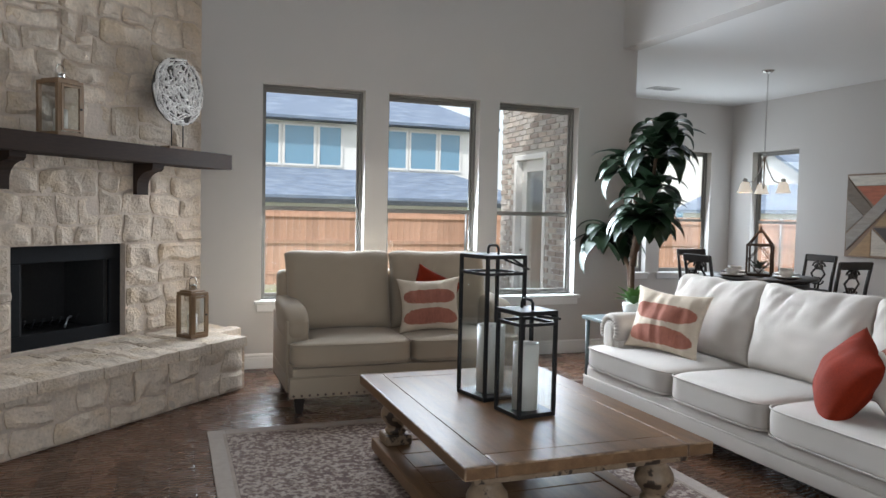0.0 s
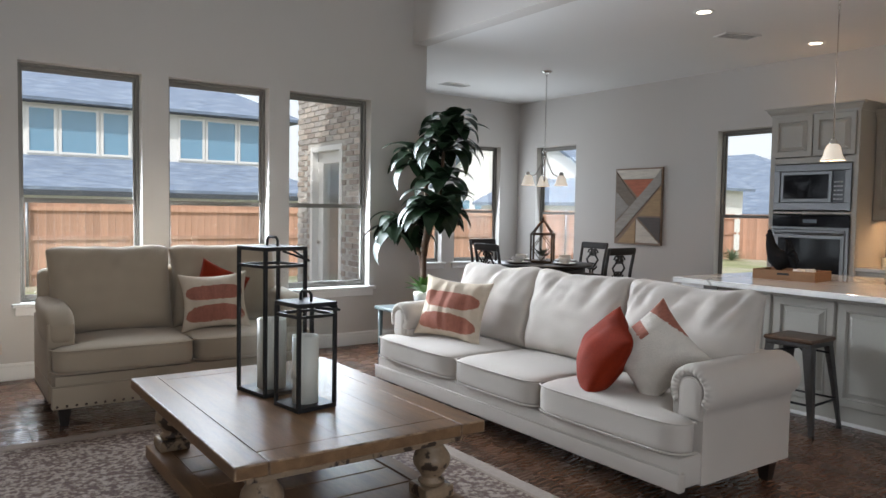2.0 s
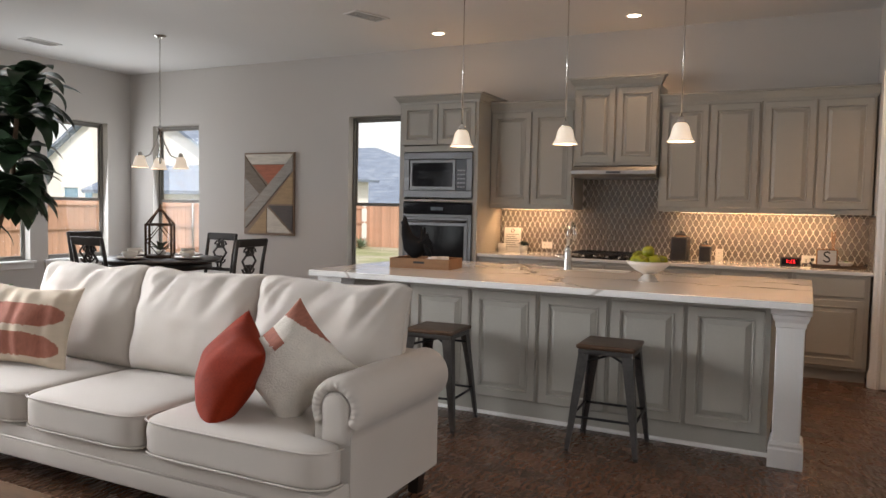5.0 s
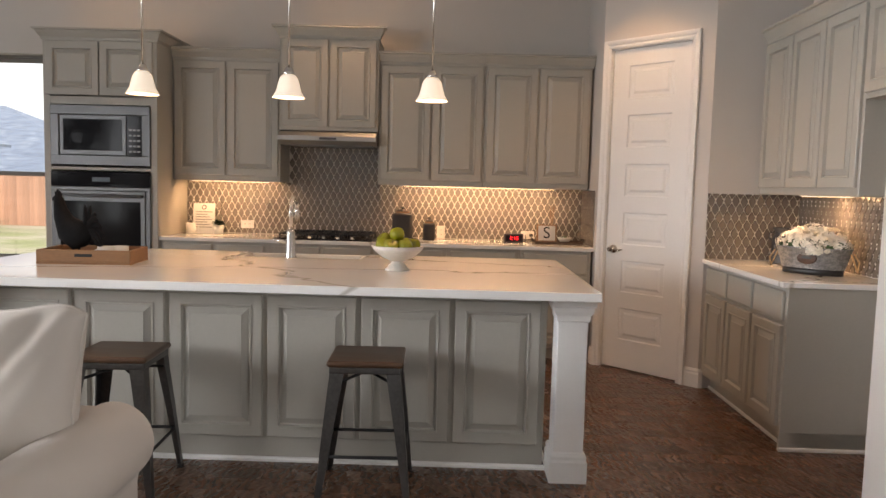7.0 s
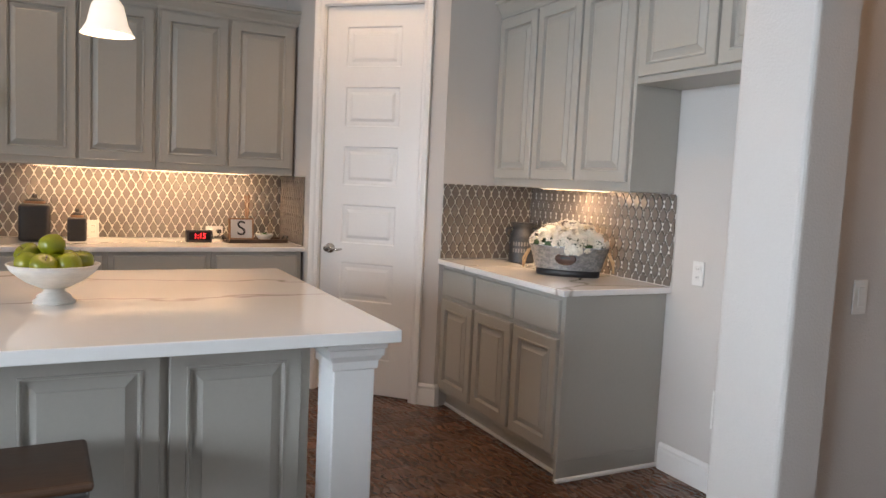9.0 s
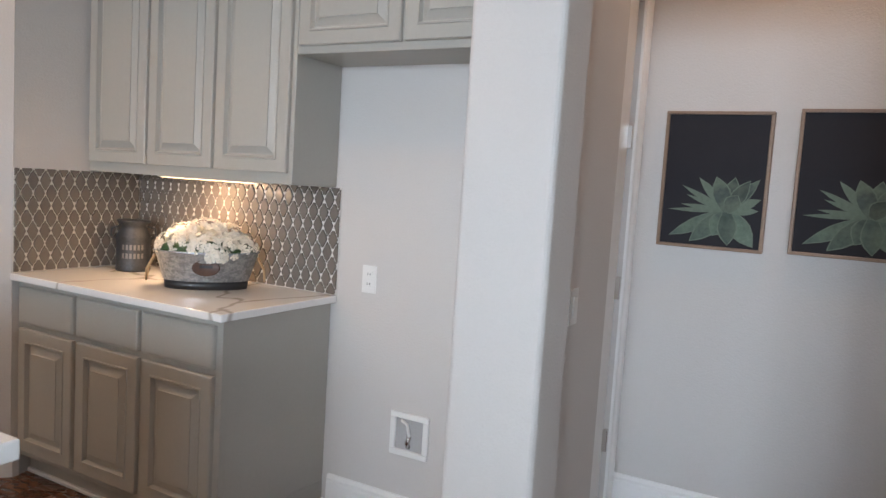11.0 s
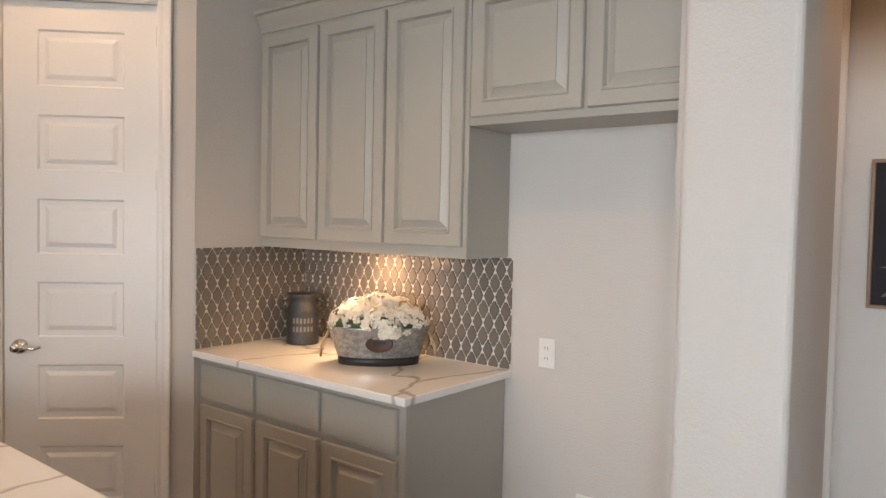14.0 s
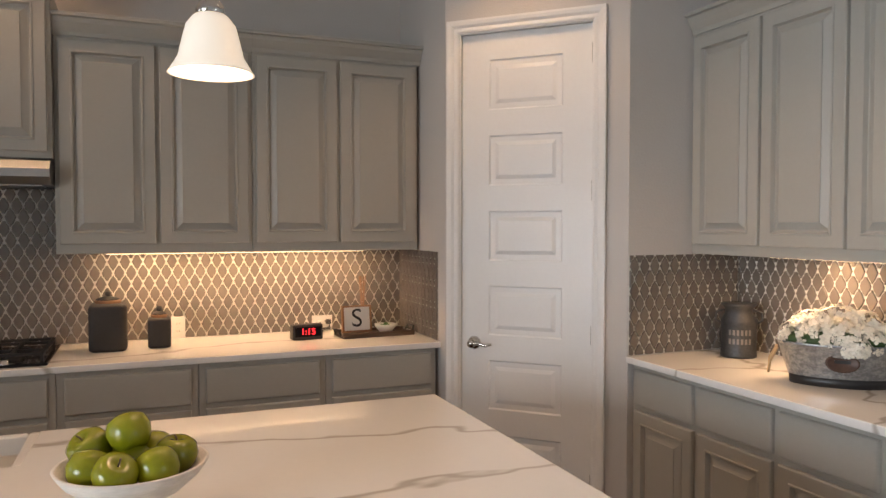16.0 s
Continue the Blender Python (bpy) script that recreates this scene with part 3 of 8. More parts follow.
M_AGAVE_PALE = paint("painted lower agave leaf", (0.105, 0.14, 0.105), 0.8, grain=0.25, scale=9, random_ob=0.2, bump=0, colour2=(0.07, 0.10, 0.08), mix_scale=12)
M_SHADE = bpy.data.materials.new("frosted glass shade")
M_SHADE.use_nodes = True
pb = M_SHADE.node_tree.nodes["Principled BSDF"]
pb.inputs["Base Color"].default_value = (0.9, 0.84, 0.74, 1)
pb.inputs["Roughness"].default_value = 0.35
pb.inputs["Emission Color"].default_value = (1.0, 0.86, 0.68, 1)
pb.inputs["Emission Strength"].default_value = 0.5


# ---- counters and island ----
back_top = setting("countertop_back", boxes((5.702, -0.64, 0.884, 9.168, -0.002, 0.914), bevel=0.004, seg=2), M_QUARTZ, "white quartz worktop with fine veins")
right_top = setting("countertop_right", boxes((9.787, -2.60, 0.884, XR - 0.002, -1.329, 0.914), bevel=0.004, seg=2), M_QUARTZ, "white quartz worktop with grey veins")

island = thing("kitchen_island", "greige panelled kitchen island with square white end posts", "kitchen island", pose(0, 0, 0))
IX0, IX1, IY0, IY1 = 5.555, 8.722, -3.22, -1.69
part("body", boxes((5.70, -2.93, 0.0, 8.52, -1.76, 0.872), bevel=0.002), M_CAB, island)
e = [5.765, 6.221, 6.682, 7.158, 7.612, 8.064, 8.50]
for a, b in zip(e, e[1:]):
    bm = rings_panel(bmesh.new(), 0, 0, b - a - 0.025, 0.70, DOOR_RINGS)
    part("panel", bm, M_CAB, island, m=pose(a + 0.012, -2.93, 0.125))
part("baseboard", sweep([(0, 0), (0.016, 0), (0.016, 0.012), (0.008, 0.02), (0.0, 0.022)], [(8.535, -1.76), (8.535, -2.932), (5.70, -2.932), (5.69, -1.76)][::-1]), M_TRIM, island)
for cx in (8.62, 5.66):
    post = part("post", boxes((cx - 0.07, -3.085, 0, cx + 0.07, -2.93, 0.872), bevel=0.004), M_TRIM, island, "white square end post")
    part("plinth", sweep([(0, 0), (0.018, 0), (0.018, 0.10), (0.012, 0.11), (0.014, 0.125), (0.008, 0.14), (0.0, 0.145)], [(cx - 0.07, -3.085), (cx + 0.07, -3.085), (cx + 0.07, -2.92), (cx - 0.07, -2.92)], closed=True), M_TRIM, post)
    part("capital", sweep([(0, 0.76), (0.006, 0.765), (0.008, 0.79), (0.02, 0.81), (0.022, 0.83), (0.03, 0.835), (0.03, 0.868), (0.0, 0.868)], [(cx - 0.07, -3.085), (cx + 0.07, -3.085), (cx + 0.07, -2.92), (cx - 0.07, -2.92)], closed=True), M_TRIM, post)
SX0, SX1, SY0, SY1 = 6.72, 7.50, -2.02, -1.69
top = thing("island_worktop", "white veined quartz worktop with a farmhouse sink cut-out", "worktop", pose(0, 0, 0))
bm = bmesh.new()
outline = [(IX0, IY0), (IX1, IY0), (IX1, IY1), (SX1, IY1), (SX1, SY0), (SX0, SY0), (SX0, IY1), (IX0, IY1)]
lo, hi = ([bm.verts.new((x, y, z)) for x, y in outline] for z in (0.874, 0.914))
bm.faces.new(hi), bm.faces.new(list(reversed(lo)))
for i in range(8):
    bm.faces.new((lo[i], lo[(i + 1) % 8], hi[(i + 1) % 8], hi[i]))
bmesh.ops.bevel(bm, geom=list(bm.edges), offset=0.004, segments=2, affect="EDGES", profile=0.5)
part("slab", bm, M_QUARTZ, top)
sink = thing("apron_sink", "white apron-front sink set into the island", "sink", pose(0, 0, 0))
part("basin", boxes((SX0 + 0.002, SY0 + 0.002, 0.66, SX0 + 0.03, -1.66, 0.905), (SX1 - 0.03, SY0 + 0.002, 0.66, SX1 - 0.002, -1.66, 0.905), (SX0 + 0.03, SY0 + 0.002, 0.66, SX1 - 0.03, SY0 + 0.03, 0.905), (SX0 + 0.03, -1.69, 0.66, SX1 - 0.03, -1.66, 0.905), (SX0 + 0.03, SY0 + 0.03, 0.66, SX1 - 0.03, -1.69, 0.69), bevel=0.006, seg=2), M_CER, sink)

fx, fy = 7.09, -2.10
faucet = thing("faucet", "brushed nickel gooseneck faucet with side lever", "faucet", pose(fx, fy, 0.914))
part("base", lathe([(0, 0), (0.034, 0), (0.034, 0.012), (0.028, 0.03), (0.026, 0.16), (0.02, 0.175), (0, 0.175)], 20), M_CHROME, faucet)
arc = [(0, 0, 0.17), (0, 0, 0.28)] + [(0, 0.085 - 0.085 * math.cos(a), 0.28 + 0.085 * math.sin(a)) for a in [math.pi * k / 10 for k in range(1, 9)]]
part("spout", tube(arc, 0.0125, 12), M_CHROME, faucet)
part("spray_head", tube([arc[-1], (0, 0.168, 0.27), (0, 0.172, 0.21)], [0.013, 0.017, 0.02], 12), M_CHROME, faucet)
part("lever", tube([(-0.02, 0, 0.10), (-0.06, 0, 0.105), (-0.10, 0, 0.115)], [0.014, 0.012, 0.007], 10), M_CHROME, faucet)

# ---- pantry door ----
pdoor = tagged(new("door_1"), "closed white six-panel pantry door", "door", "", "structure")
pdoor.matrix_basis = DIAG
bm = bmesh.new()
dw, st = D1 - D0, 0.138
rows = [(0.235 + k * 0.3655, 0.235 + k * 0.3655 + 0.243) for k in range(6)]
part("slab", boxes((D0, 0.025, 0.012, D1, 0.052, DH)), M_TRIM, pdoor)
frame_boxes = [(D0, 0.018, 0.012, D0 + st, 0.025, DH), (D1 - st, 0.018, 0.012, D1, 0.025, DH)]
prev = 0.012
for a, b in rows + [(DH, DH)]:
    frame_boxes.append((D0 + st, 0.018, prev, D1 - st, 0.025, a))
    prev = b
part("stiles_and_rails", boxes(*frame_boxes), M_TRIM, pdoor)
for a, b in rows:
    bm = rings_panel(bmesh.new(), 0, 0, dw - 2 * st, b - a, ((0, 0.0), (0.012, -0.011), (0.018, -0.011), (0.050, 0.0), (0.052, 0.0)))
    part("raised_panel", bm, M_TRIM, pdoor, m=pose(D0 + st, 0.0185, a))
CW = 0.06
prof = [(0, 0), (0, -0.012), (0.01, -0.016), (0.024, -0.014), (0.036, -0.022), (0.05, -0.026), (CW, -0.026), (CW, 0)]


def door_casing(parent, x0, x1, h):
    """Moulded casing round an opening, in the xz plane."""
    bm = bmesh.new()
    path = [(x0, 0, -1, 0), (x0, h, -1, 1), (x1, h, 1, 1), (x1, 0, 1, 0)]
    rows_ = [[bm.verts.new((x + sx * o, y, z + sz * o)) for o, y in prof] for x, z, sx, sz in path]
    for a, b in zip(rows_, rows_[1:]):
        for i in range(len(prof) - 1):
            bm.faces.new((a[i], a[i + 1], b[i + 1], b[i]))
    bmesh.ops.recalc_face_normals(bm, faces=bm.faces)
    return part("casing", bm, M_TRIM, parent)


door_casing(pdoor, D0 - 0.008, D1 + 0.008, DH + 0.008)
part("jamb", boxes((D0 - 0.01, 0.0, 0, D0 - 0.003, 0.1, DH + 0.01), (D1 + 0.003, 0.0, 0, D1 + 0.01, 0.1, DH + 0.01), (D0 - 0.003, 0.0, DH + 0.003, D1 + 0.003, 0.1, DH + 0.01), (D0 - 0.003, 0.054, 0.01, D1 + 0.003, 0.1, DH + 0.003)), M_TRIM, pdoor)
lever = part("door_handle", lathe([(0, 0), (0.033, 0), (0.033, 0.006), (0.026, 0.012), (0.012, 0.016), (0.012, 0.045), (0.02, 0.05), (0.018, 0.06), (0, 0.062)], 20), M_CHROME, pdoor, "satin nickel lever", m=pose(D0 + 0.065, 0.018, 0.925, 90, 0, 0))
part("lever", tube([(0, 0, 0.052), (0.04, 0.004, 0.056), (0.075, -0.004, 0.054), (0.105, 0.004, 0.05)], [0.010, 0.009, 0.008, 0.006], 10), M_CHROME, lever)
for z in (0.25, 0.95, 1.62, 2.25):
    part("hinge", tube([(D1 + 0.004, 0.012, z), (D1 + 0.004, 0.012, z + 0.09)], 0.006, 8), M_CHROME, pdoor)

# ---- baseboards ----
BASE = [(0, 0), (0.016, 0), (0.016, 0.095), (0.012, 0.105), (0.014, 0.118), (0.007, 0.132), (0.0, 0.135)]


def baseboard(path):
    ob = part("baseboard", sweep(BASE, path), M_TRIM)
    return tagged(ob, "white moulded baseboard", "", "", "structure")


baseboard([(XW, YN), (XW, -7.60)][::-1])
baseboard([(3.9, 0), (0, 0), (0, YN), (2.4, YN)][::-1])
baseboard([(4.80, 0), (3.9, 0)][::-1])
dd = Vector((1, -1)) / math.sqrt(2)
q0, q1 = Vector((9.17, -0.69)), Vector((9.807, -1.327))
for s0, s1, pts in ((0, D0 - 0.068, [(9.17, -0.645)]), (D1 + 0.068, DL, [])):
    a, b = q0 + dd * s0, q0 + dd * s1
    path = pts + [tuple(a), tuple(b)] if pts else [tuple(a), tuple(b), (9.83, -1.327)]
    baseboard([p for k, p in enumerate(path) if k == 0 or (Vector(p) - Vector(path[k - 1])).length > 1e-4])
baseboard([(XR, -2.60), (XR, YS0), (9.735, YS0), (9.72, YS0 - 0.015), (9.72, YS1 + 0.015), (9.735, YS1), (9.93, YS1), (9.93, -3.74), (10.50, -3.74)])
baseboard([(XA, -3.60), (XA, -4.885), (9.93, -4.885), (9.93, -4.71), (9.915, -4.695), (9.735, -4.695), (9.72, -4.71), (9.72, -5.12)])
baseboard([(XE, YB), (4.7, YB)])


# ---- backsplash: lantern tiles on pale grout ----
TW, TH, TG = 0.056, 0.112, 0.0056
# the joint between a tall and a short tile, from the tip of the tall one to its side: how far along, and how far it swings
JOINT = ((0, 0), (0.12, -0.004), (0.30, 0.008), (0.52, 0.016), (0.60, 0.006), (0.64, -0.034), (0.75, -0.042), (0.80, -0.004), (0.88, -0.014), (1, 0))


def lantern_outline(tall):
    """One lantern tile, standing, drawn in from its cell by half a joint; the joint is broad where four notches meet."""
    ln = math.hypot(TW, TH) / 2
    nx, nz = TH / 2 / ln, -TW / 2 / ln
    side = []
    for s_, sw in JOINT if tall else reversed(JOINT):
        t = s_ if tall else 1 - s_
        o = -sw * TW if tall else sw * TW
        side.append((TW / 2 * t + nx * o, -TH / 2 + TH / 2 * t + nz * o, TG * (0.5 + 0.18 * (s_ > 0.86))))
    side += [(x, -z, g) for x, z, g in reversed(side[:-1])]
    out = []
    for k, (x, z, g) in enumerate(side):
        a, b = side[max(k - 1, 0)], side[min(k + 1, len(side) - 1)]
        d = math.hypot(b[0] - a[0], b[1] - a[1])
        x, z = x - (b[1] - a[1]) / d * g, z + (b[0] - a[0]) / d * g
        if x > 0.0012:
            out.append((x, z))
    return out + [(-x, z) for x, z in reversed(out)]


def clipped(poly, x0, z0, x1, z1):
    """A polygon cut to a rectangle."""
    for axis, lim, sign in ((0, x0, 1), (0, x1, -1), (1, z0, 1), (1, z1, -1)):
        res = []
        for k, p in enumerate(poly):
            q = poly[k - 1]
            ip, iq = sign * (p[axis] - lim) >= 0, sign * (q[axis] - lim) >= 0
            if ip != iq:
                t = (lim - q[axis]) / (p[axis] - q[axis])
                res.append((q[0] + t * (p[0] - q[0]), q[1] + t * (p[1] - q[1])))
            if ip:
                res.append(p)
        poly = res
        if len(poly) < 3:
            return []
    return poly


def tile_mesh(o):
    n_ = len(o)
    cx, cz = sum(p[0] for p in o) / n_, sum(p[1] for p in o) / n_
    vs = [(x, 0, z) for x, z in o] + [(x, -0.0045, z) for x, z in o] + [(cx + (x - cx) * 0.86, -0.0065, cz + (z - cz) * 0.92) for x, z in o]
    fs = [tuple(i + 2 * n_ for i in range(n_))] + [(i + k * n_, (i + 1) % n_ + k * n_, (i + 1) % n_ + (k + 1) * n_, i + (k + 1) * n_) for k in (0, 1) for i in range(n_)]
    return vs, fs


LANTERNS = [lantern_outline(True), lantern_outline(False)]
tile_meshes = []
for o in LANTERNS:
    TV, TF = tile_mesh(o)
    me = bpy.data.meshes.new("tile")
    me.from_pydata(TV, [], TF)
    me.materials.append(M_TILE)
    tile_meshes.append(me)


def backsplash(name, m, w, z0, z1, single, cut=()):
    """Grout bed with whole tiles; the first ones are objects of their own, the rest one mesh. cut: (x0, x1, top) with a higher top."""
    root = tagged(new(name), "backsplash of glazed taupe lantern tiles", "", "", "structure")
    root.matrix_basis = m
    part("grout", boxes((0, -0.004, z0, w, -0.001, z1)), M_GROUT, root)
    for a, b, t in cut:
        part("grout", boxes((a, -0.004, z1, b, -0.001, t)), M_GROUT, root)
    vs, fs = [], []
    top = max([z1] + [c[2] for c in cut])
    r, count = 0, 0
    z = z0 + 0.01
    while z < top + TH / 2:
        x = TW / 2 if r % 2 else 0.0
        while x < w + TW / 2:
            lim = z1
            for a, b, t in cut:
                if a < x < b:
                    lim = t
            whole = x - TW / 2 > 0 and x + TW / 2 < w and z - TH / 2 > z0 and z + TH / 2 < lim
            count += whole
            if whole and count % single[1] < single[0]:
                shared("tile", tile_meshes[r % 2], root, pose(x, -0.0045, z))
            else:
                poly = clipped([(p + x, q + z) for p, q in LANTERNS[r % 2]], 0.002, z0 + 0.002, w - 0.002, lim - 0.002)
                if len(poly) > 3:
                    v2, f2 = tile_mesh(poly)
                    k = len(vs)
                    vs += [(p, q - 0.0045, h) for p, q, h in v2]
                    fs += [tuple(q + k for q in f) for f in f2]
            x += TW
        r += 1
        z += TH / 2
    if vs:
        me = bpy.data.meshes.new("tiles")
        me.from_pydata(vs, [], fs)
        me.materials.append(M_TILE_J)
        tagged(shared("tiles", me, root), "glazed taupe lantern tiles", "", "", "stuff")
    return root


backsplash("backsplash_back", pose(5.702, -0.001, 0), 3.464, 0.916, 1.371, (1, 4), cut=((0.90, 1.705, 1.70),))
backsplash("backsplash_side", pose(9.169, -0.006, 0) @ pose(0, 0, 0, 0, 0, -90), 0.60, 0.916, 1.371, (1, 1))
backsplash("backsplash_return", pose(9.80, -1.328, 0), 0.63, 0.916, 1.371, (1, 1))
backsplash("backsplash_right", pose(XR - 0.001, -1.336, 0) @ R90, 1.262, 0.916, 1.371, (1, 1))

# ---- lamps of the kitchen ----
SH = [(0.026, 0.125), (0.036, 0.118), (0.05, 0.10), (0.058, 0.07), (0.066, 0.035), (0.082, 0.008), (0.088, 0.0), (0.084, 0.001), (0.062, 0.036), (0.053, 0.07), (0.045, 0.098), (0.03, 0.114)]


def pendant(x, y, z):
    root = thing("pendant_lamp", "lit bell-shaped frosted glass pendant on a thin nickel rod", "pendant lamp", pose(x, y, z), "pendants above the island")
    part("shade", lathe(SH, 28), M_SHADE, root, "frosted glass bell shade")
    part("cap", lathe([(0, 0.165), (0.012, 0.165), (0.02, 0.15), (0.03, 0.135), (0.03, 0.115), (0, 0.115)], 20), M_CHROME, root)
    h = CEIL - z
    part("rod", tube([(0, 0, 0.16), (0, 0, h - 0.26)], 0.005, 8), M_CHROME, root)
    for k in range(6):
        c = h - 0.25 + k * 0.038
        ring = [(0.011 * math.cos(a) * (k % 2), 0.011 * math.cos(a) * (1 - k % 2), c + 0.023 * math.sin(a)) for a in [2 * math.pi * i / 10 for i in range(10)]]
        part("chain_link", tube(ring, 0.003, 6, closed=True), M_CHROME, root)
    part("canopy", lathe([(0, h - 0.03), (0.02, h - 0.03), (0.055, h - 0.014), (0.06, h - 0.001), (0, h - 0.001)], 24), M_CHROME, root)
    la = new("pendant_bulb", bpy.data.lights.new("pendant_bulb", "POINT"))
    la.data.energy, la.data.color, la.data.shadow_soft_size = 5, WARM, 0.03
    la.location = (x, y, z + 0.03)
    return root


for x in (6.36, 7.15, 7.92):
    pendant(x, -2.45, 1.82)

M_STRIP = glow("lit strip", (1.0, 0.74, 0.45), 4.5)
M_CANLIGHT = glow("can light", (1.0, 0.82, 0.62), 12.0)


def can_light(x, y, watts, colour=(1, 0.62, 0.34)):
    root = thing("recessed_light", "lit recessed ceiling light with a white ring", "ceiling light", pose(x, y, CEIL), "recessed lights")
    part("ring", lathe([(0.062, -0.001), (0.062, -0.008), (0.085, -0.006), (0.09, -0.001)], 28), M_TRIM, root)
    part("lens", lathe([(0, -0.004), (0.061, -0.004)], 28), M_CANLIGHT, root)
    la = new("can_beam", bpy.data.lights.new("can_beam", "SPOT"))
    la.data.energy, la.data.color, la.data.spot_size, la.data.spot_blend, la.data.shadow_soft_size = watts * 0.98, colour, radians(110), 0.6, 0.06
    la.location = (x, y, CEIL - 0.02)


# the last one is unseen, added to brighten the right-hand cabinets and floor
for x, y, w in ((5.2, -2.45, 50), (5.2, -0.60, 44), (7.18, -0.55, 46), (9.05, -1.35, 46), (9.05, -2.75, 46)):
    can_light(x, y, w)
can_light(10.75, -4.3, 32, (1, 0.55, 0.24))


def ceiling_vent(x, y, rz):
    root = thing("ceiling_vent", "white slatted ceiling air vent", "air vent", pose(x, y, CEIL, 0, 0, rz), "air vents")
    part("frame", boxes((-0.2, -0.1, -0.01, 0.2, -0.08, -0.001), (-0.2, 0.08, -0.01, 0.2, 0.1, -0.001), (-0.2, -0.08, -0.01, -0.18, 0.08, -0.001), (0.18, -0.08, -0.01, 0.2, 0.08, -0.001)), M_TRIM, root)
    # black sheet that stands for the shaded duct behind the slats
    part("backing", boxes((-0.18, -0.08, -0.003, 0.18, 0.08, -0.001)), M_BLACK, root)
    for k in range(7):
        part("slat", boxes((-0.18, -0.072 + k * 0.022, -0.006, 0.18, -0.066 + k * 0.022, -0.004)), M_TRIM, root)


ceiling_vent(4.88, -1.46, 70)
ceiling_vent(0.82, -1.92, 90)

for nm, a, b, y in (("under_cabinet_light", 5.80, 6.48, -0.20), ("under_cabinet_light", 7.60, 8.90, -0.20)):
    root = thing(nm, "warm lit strip under the wall cabinet", "strip light", pose(a, y, 1.3665), "strip lights")
    part("housing", boxes((0, -0.02, 0, b - a, 0.02, 0.0050)), M_TRIM, root)
    part("diffuser", boxes((0.01, -0.009, -0.0025, b - a - 0.01, 0.009, -0.0005)), M_STRIP, root, "lit diffuser")
    area_lamp("strip_glow", look(((a + b) / 2, y, 1.3625), ((a + b) / 2, y + 0.12, 0.9)), b - a, 0.03, 9.5 * (b - a), (1, 0.62, 0.33))
root = thing("under_cabinet_light", "warm lit strip under the wall cabinet", "strip light", pose(XR - 0.14, -1.95, 1.3665), "strip lights")
part("housing", boxes((-0.02, -0.30, 0, 0.02, 0.30, 0.0050)), M_TRIM, root)
part("diffuser", boxes((-0.009, -0.29, -0.0025, 0.009, 0.29, -0.0005)), M_STRIP, root, "lit diffuser")
area_lamp("strip_glow", look((XR - 0.14, -1.95, 1.3625), (XR - 0.05, -1.95, 0.9)) @ pose(0, 0, 0, 0, 0, 90), 0.6, 0.03, 8.0, (1, 0.62, 0.33))

# ---- daylight in the window openings; the open sky above the roofs sends its part down at a slant ----
for a, b in W_LIV:
    area_lamp("window_light", look((XW - 0.06, (a + b) / 2, 1.56), (XW + 3, (a + b) / 2, 1.0)), b - a - 0.06, 1.84, 84, DAY)
    slant = area_lamp("window_light", look((XW - 0.055, (a + b) / 2, 1.56), (XW + 3, (a + b) / 2 + 0.7, 0.7)), b - a - 0.06, 1.84, 20, DAY)
    slant.data.spread = radians(64)
# lamps in the guessed east windows, added to light the room from behind
for a, b in W_EAST:
    area_lamp("window_light", look((XE + 0.06, (a + b) / 2, 1.56), (XE - 3, (a + b) / 2, 0.9)), b - a - 0.06, 1.84, 50, DAY)
for a, b in W_NOOK:
    area_lamp("window_light", look((-0.06, (a + b) / 2, 1.5), (3, (a + b) / 2, 1.1)), b - a - 0.06, 1.74, 28, DAY)
for a, b in ((0.444, 1.307),):
    area_lamp("window_light", look(((a + b) / 2, 0.06, 1.5), ((a + b) / 2, -3, 1.1)), b - a - 0.06, 1.74, 14, DAY)


# ---- soft furniture ----
def cushion(w, d, h, puff=0.03, power=6.0, n_=10, wrinkle=0.004, seed=0, bm=None, m=None):
    """A stuffed block centred on the origin: w by d by h, swollen on its broad sides."""
    bm = bm or bmesh.new()
    made = bmesh.ops.create_cube(bm, size=2)["verts"]
    es = list({e for v in made for e in v.link_edges})
    r = bmesh.ops.subdivide_edges(bm, edges=es, cuts=n_, use_grid_fill=True)
    vs = {v for f in bm.faces for v in f.verts} if m is None else set(made) | {g for g in r["geom"] if isinstance(g, bmesh.types.BMVert)}
    for v in vs:
        x, y, z = v.co
        k = (abs(x) ** power + abs(y) ** power + abs(z) ** power) ** (1 / power)
        x, y, z = x / k, y / k, z / k
        p = Vector((x * w / 2, y * d / 2, z * h / 2))
        p.z += (1 if z > 0 else -1) * puff * (1 - x * x) * (1 - y * y) * abs(z)
        nz_ = noise.noise(p * 7 + Vector((seed * 3.1, seed, 0))) + 0.5 * noise.noise(p * 17 + Vector((seed, 0, 0)))
        p += p.normalized() * nz_ * wrinkle
        v.co = m @ p if m is not None else p
    for f in bm.faces:
        f.smooth = True
    return bm


def rim(w, d, h, power=6.0, n_=40, z=0.0):
    """Points round the edge of a cushion, for its piping."""
    out = []
    for k in range(n_):
        a = 2 * math.pi * k / n_
        x, y = math.cos(a), math.sin(a)
        q = (abs(x) ** power + abs(y) ** power + 0.35 ** power) ** (1 / power)
        out.append((x / q * w / 2, y / q * d / 2, z))
    return out


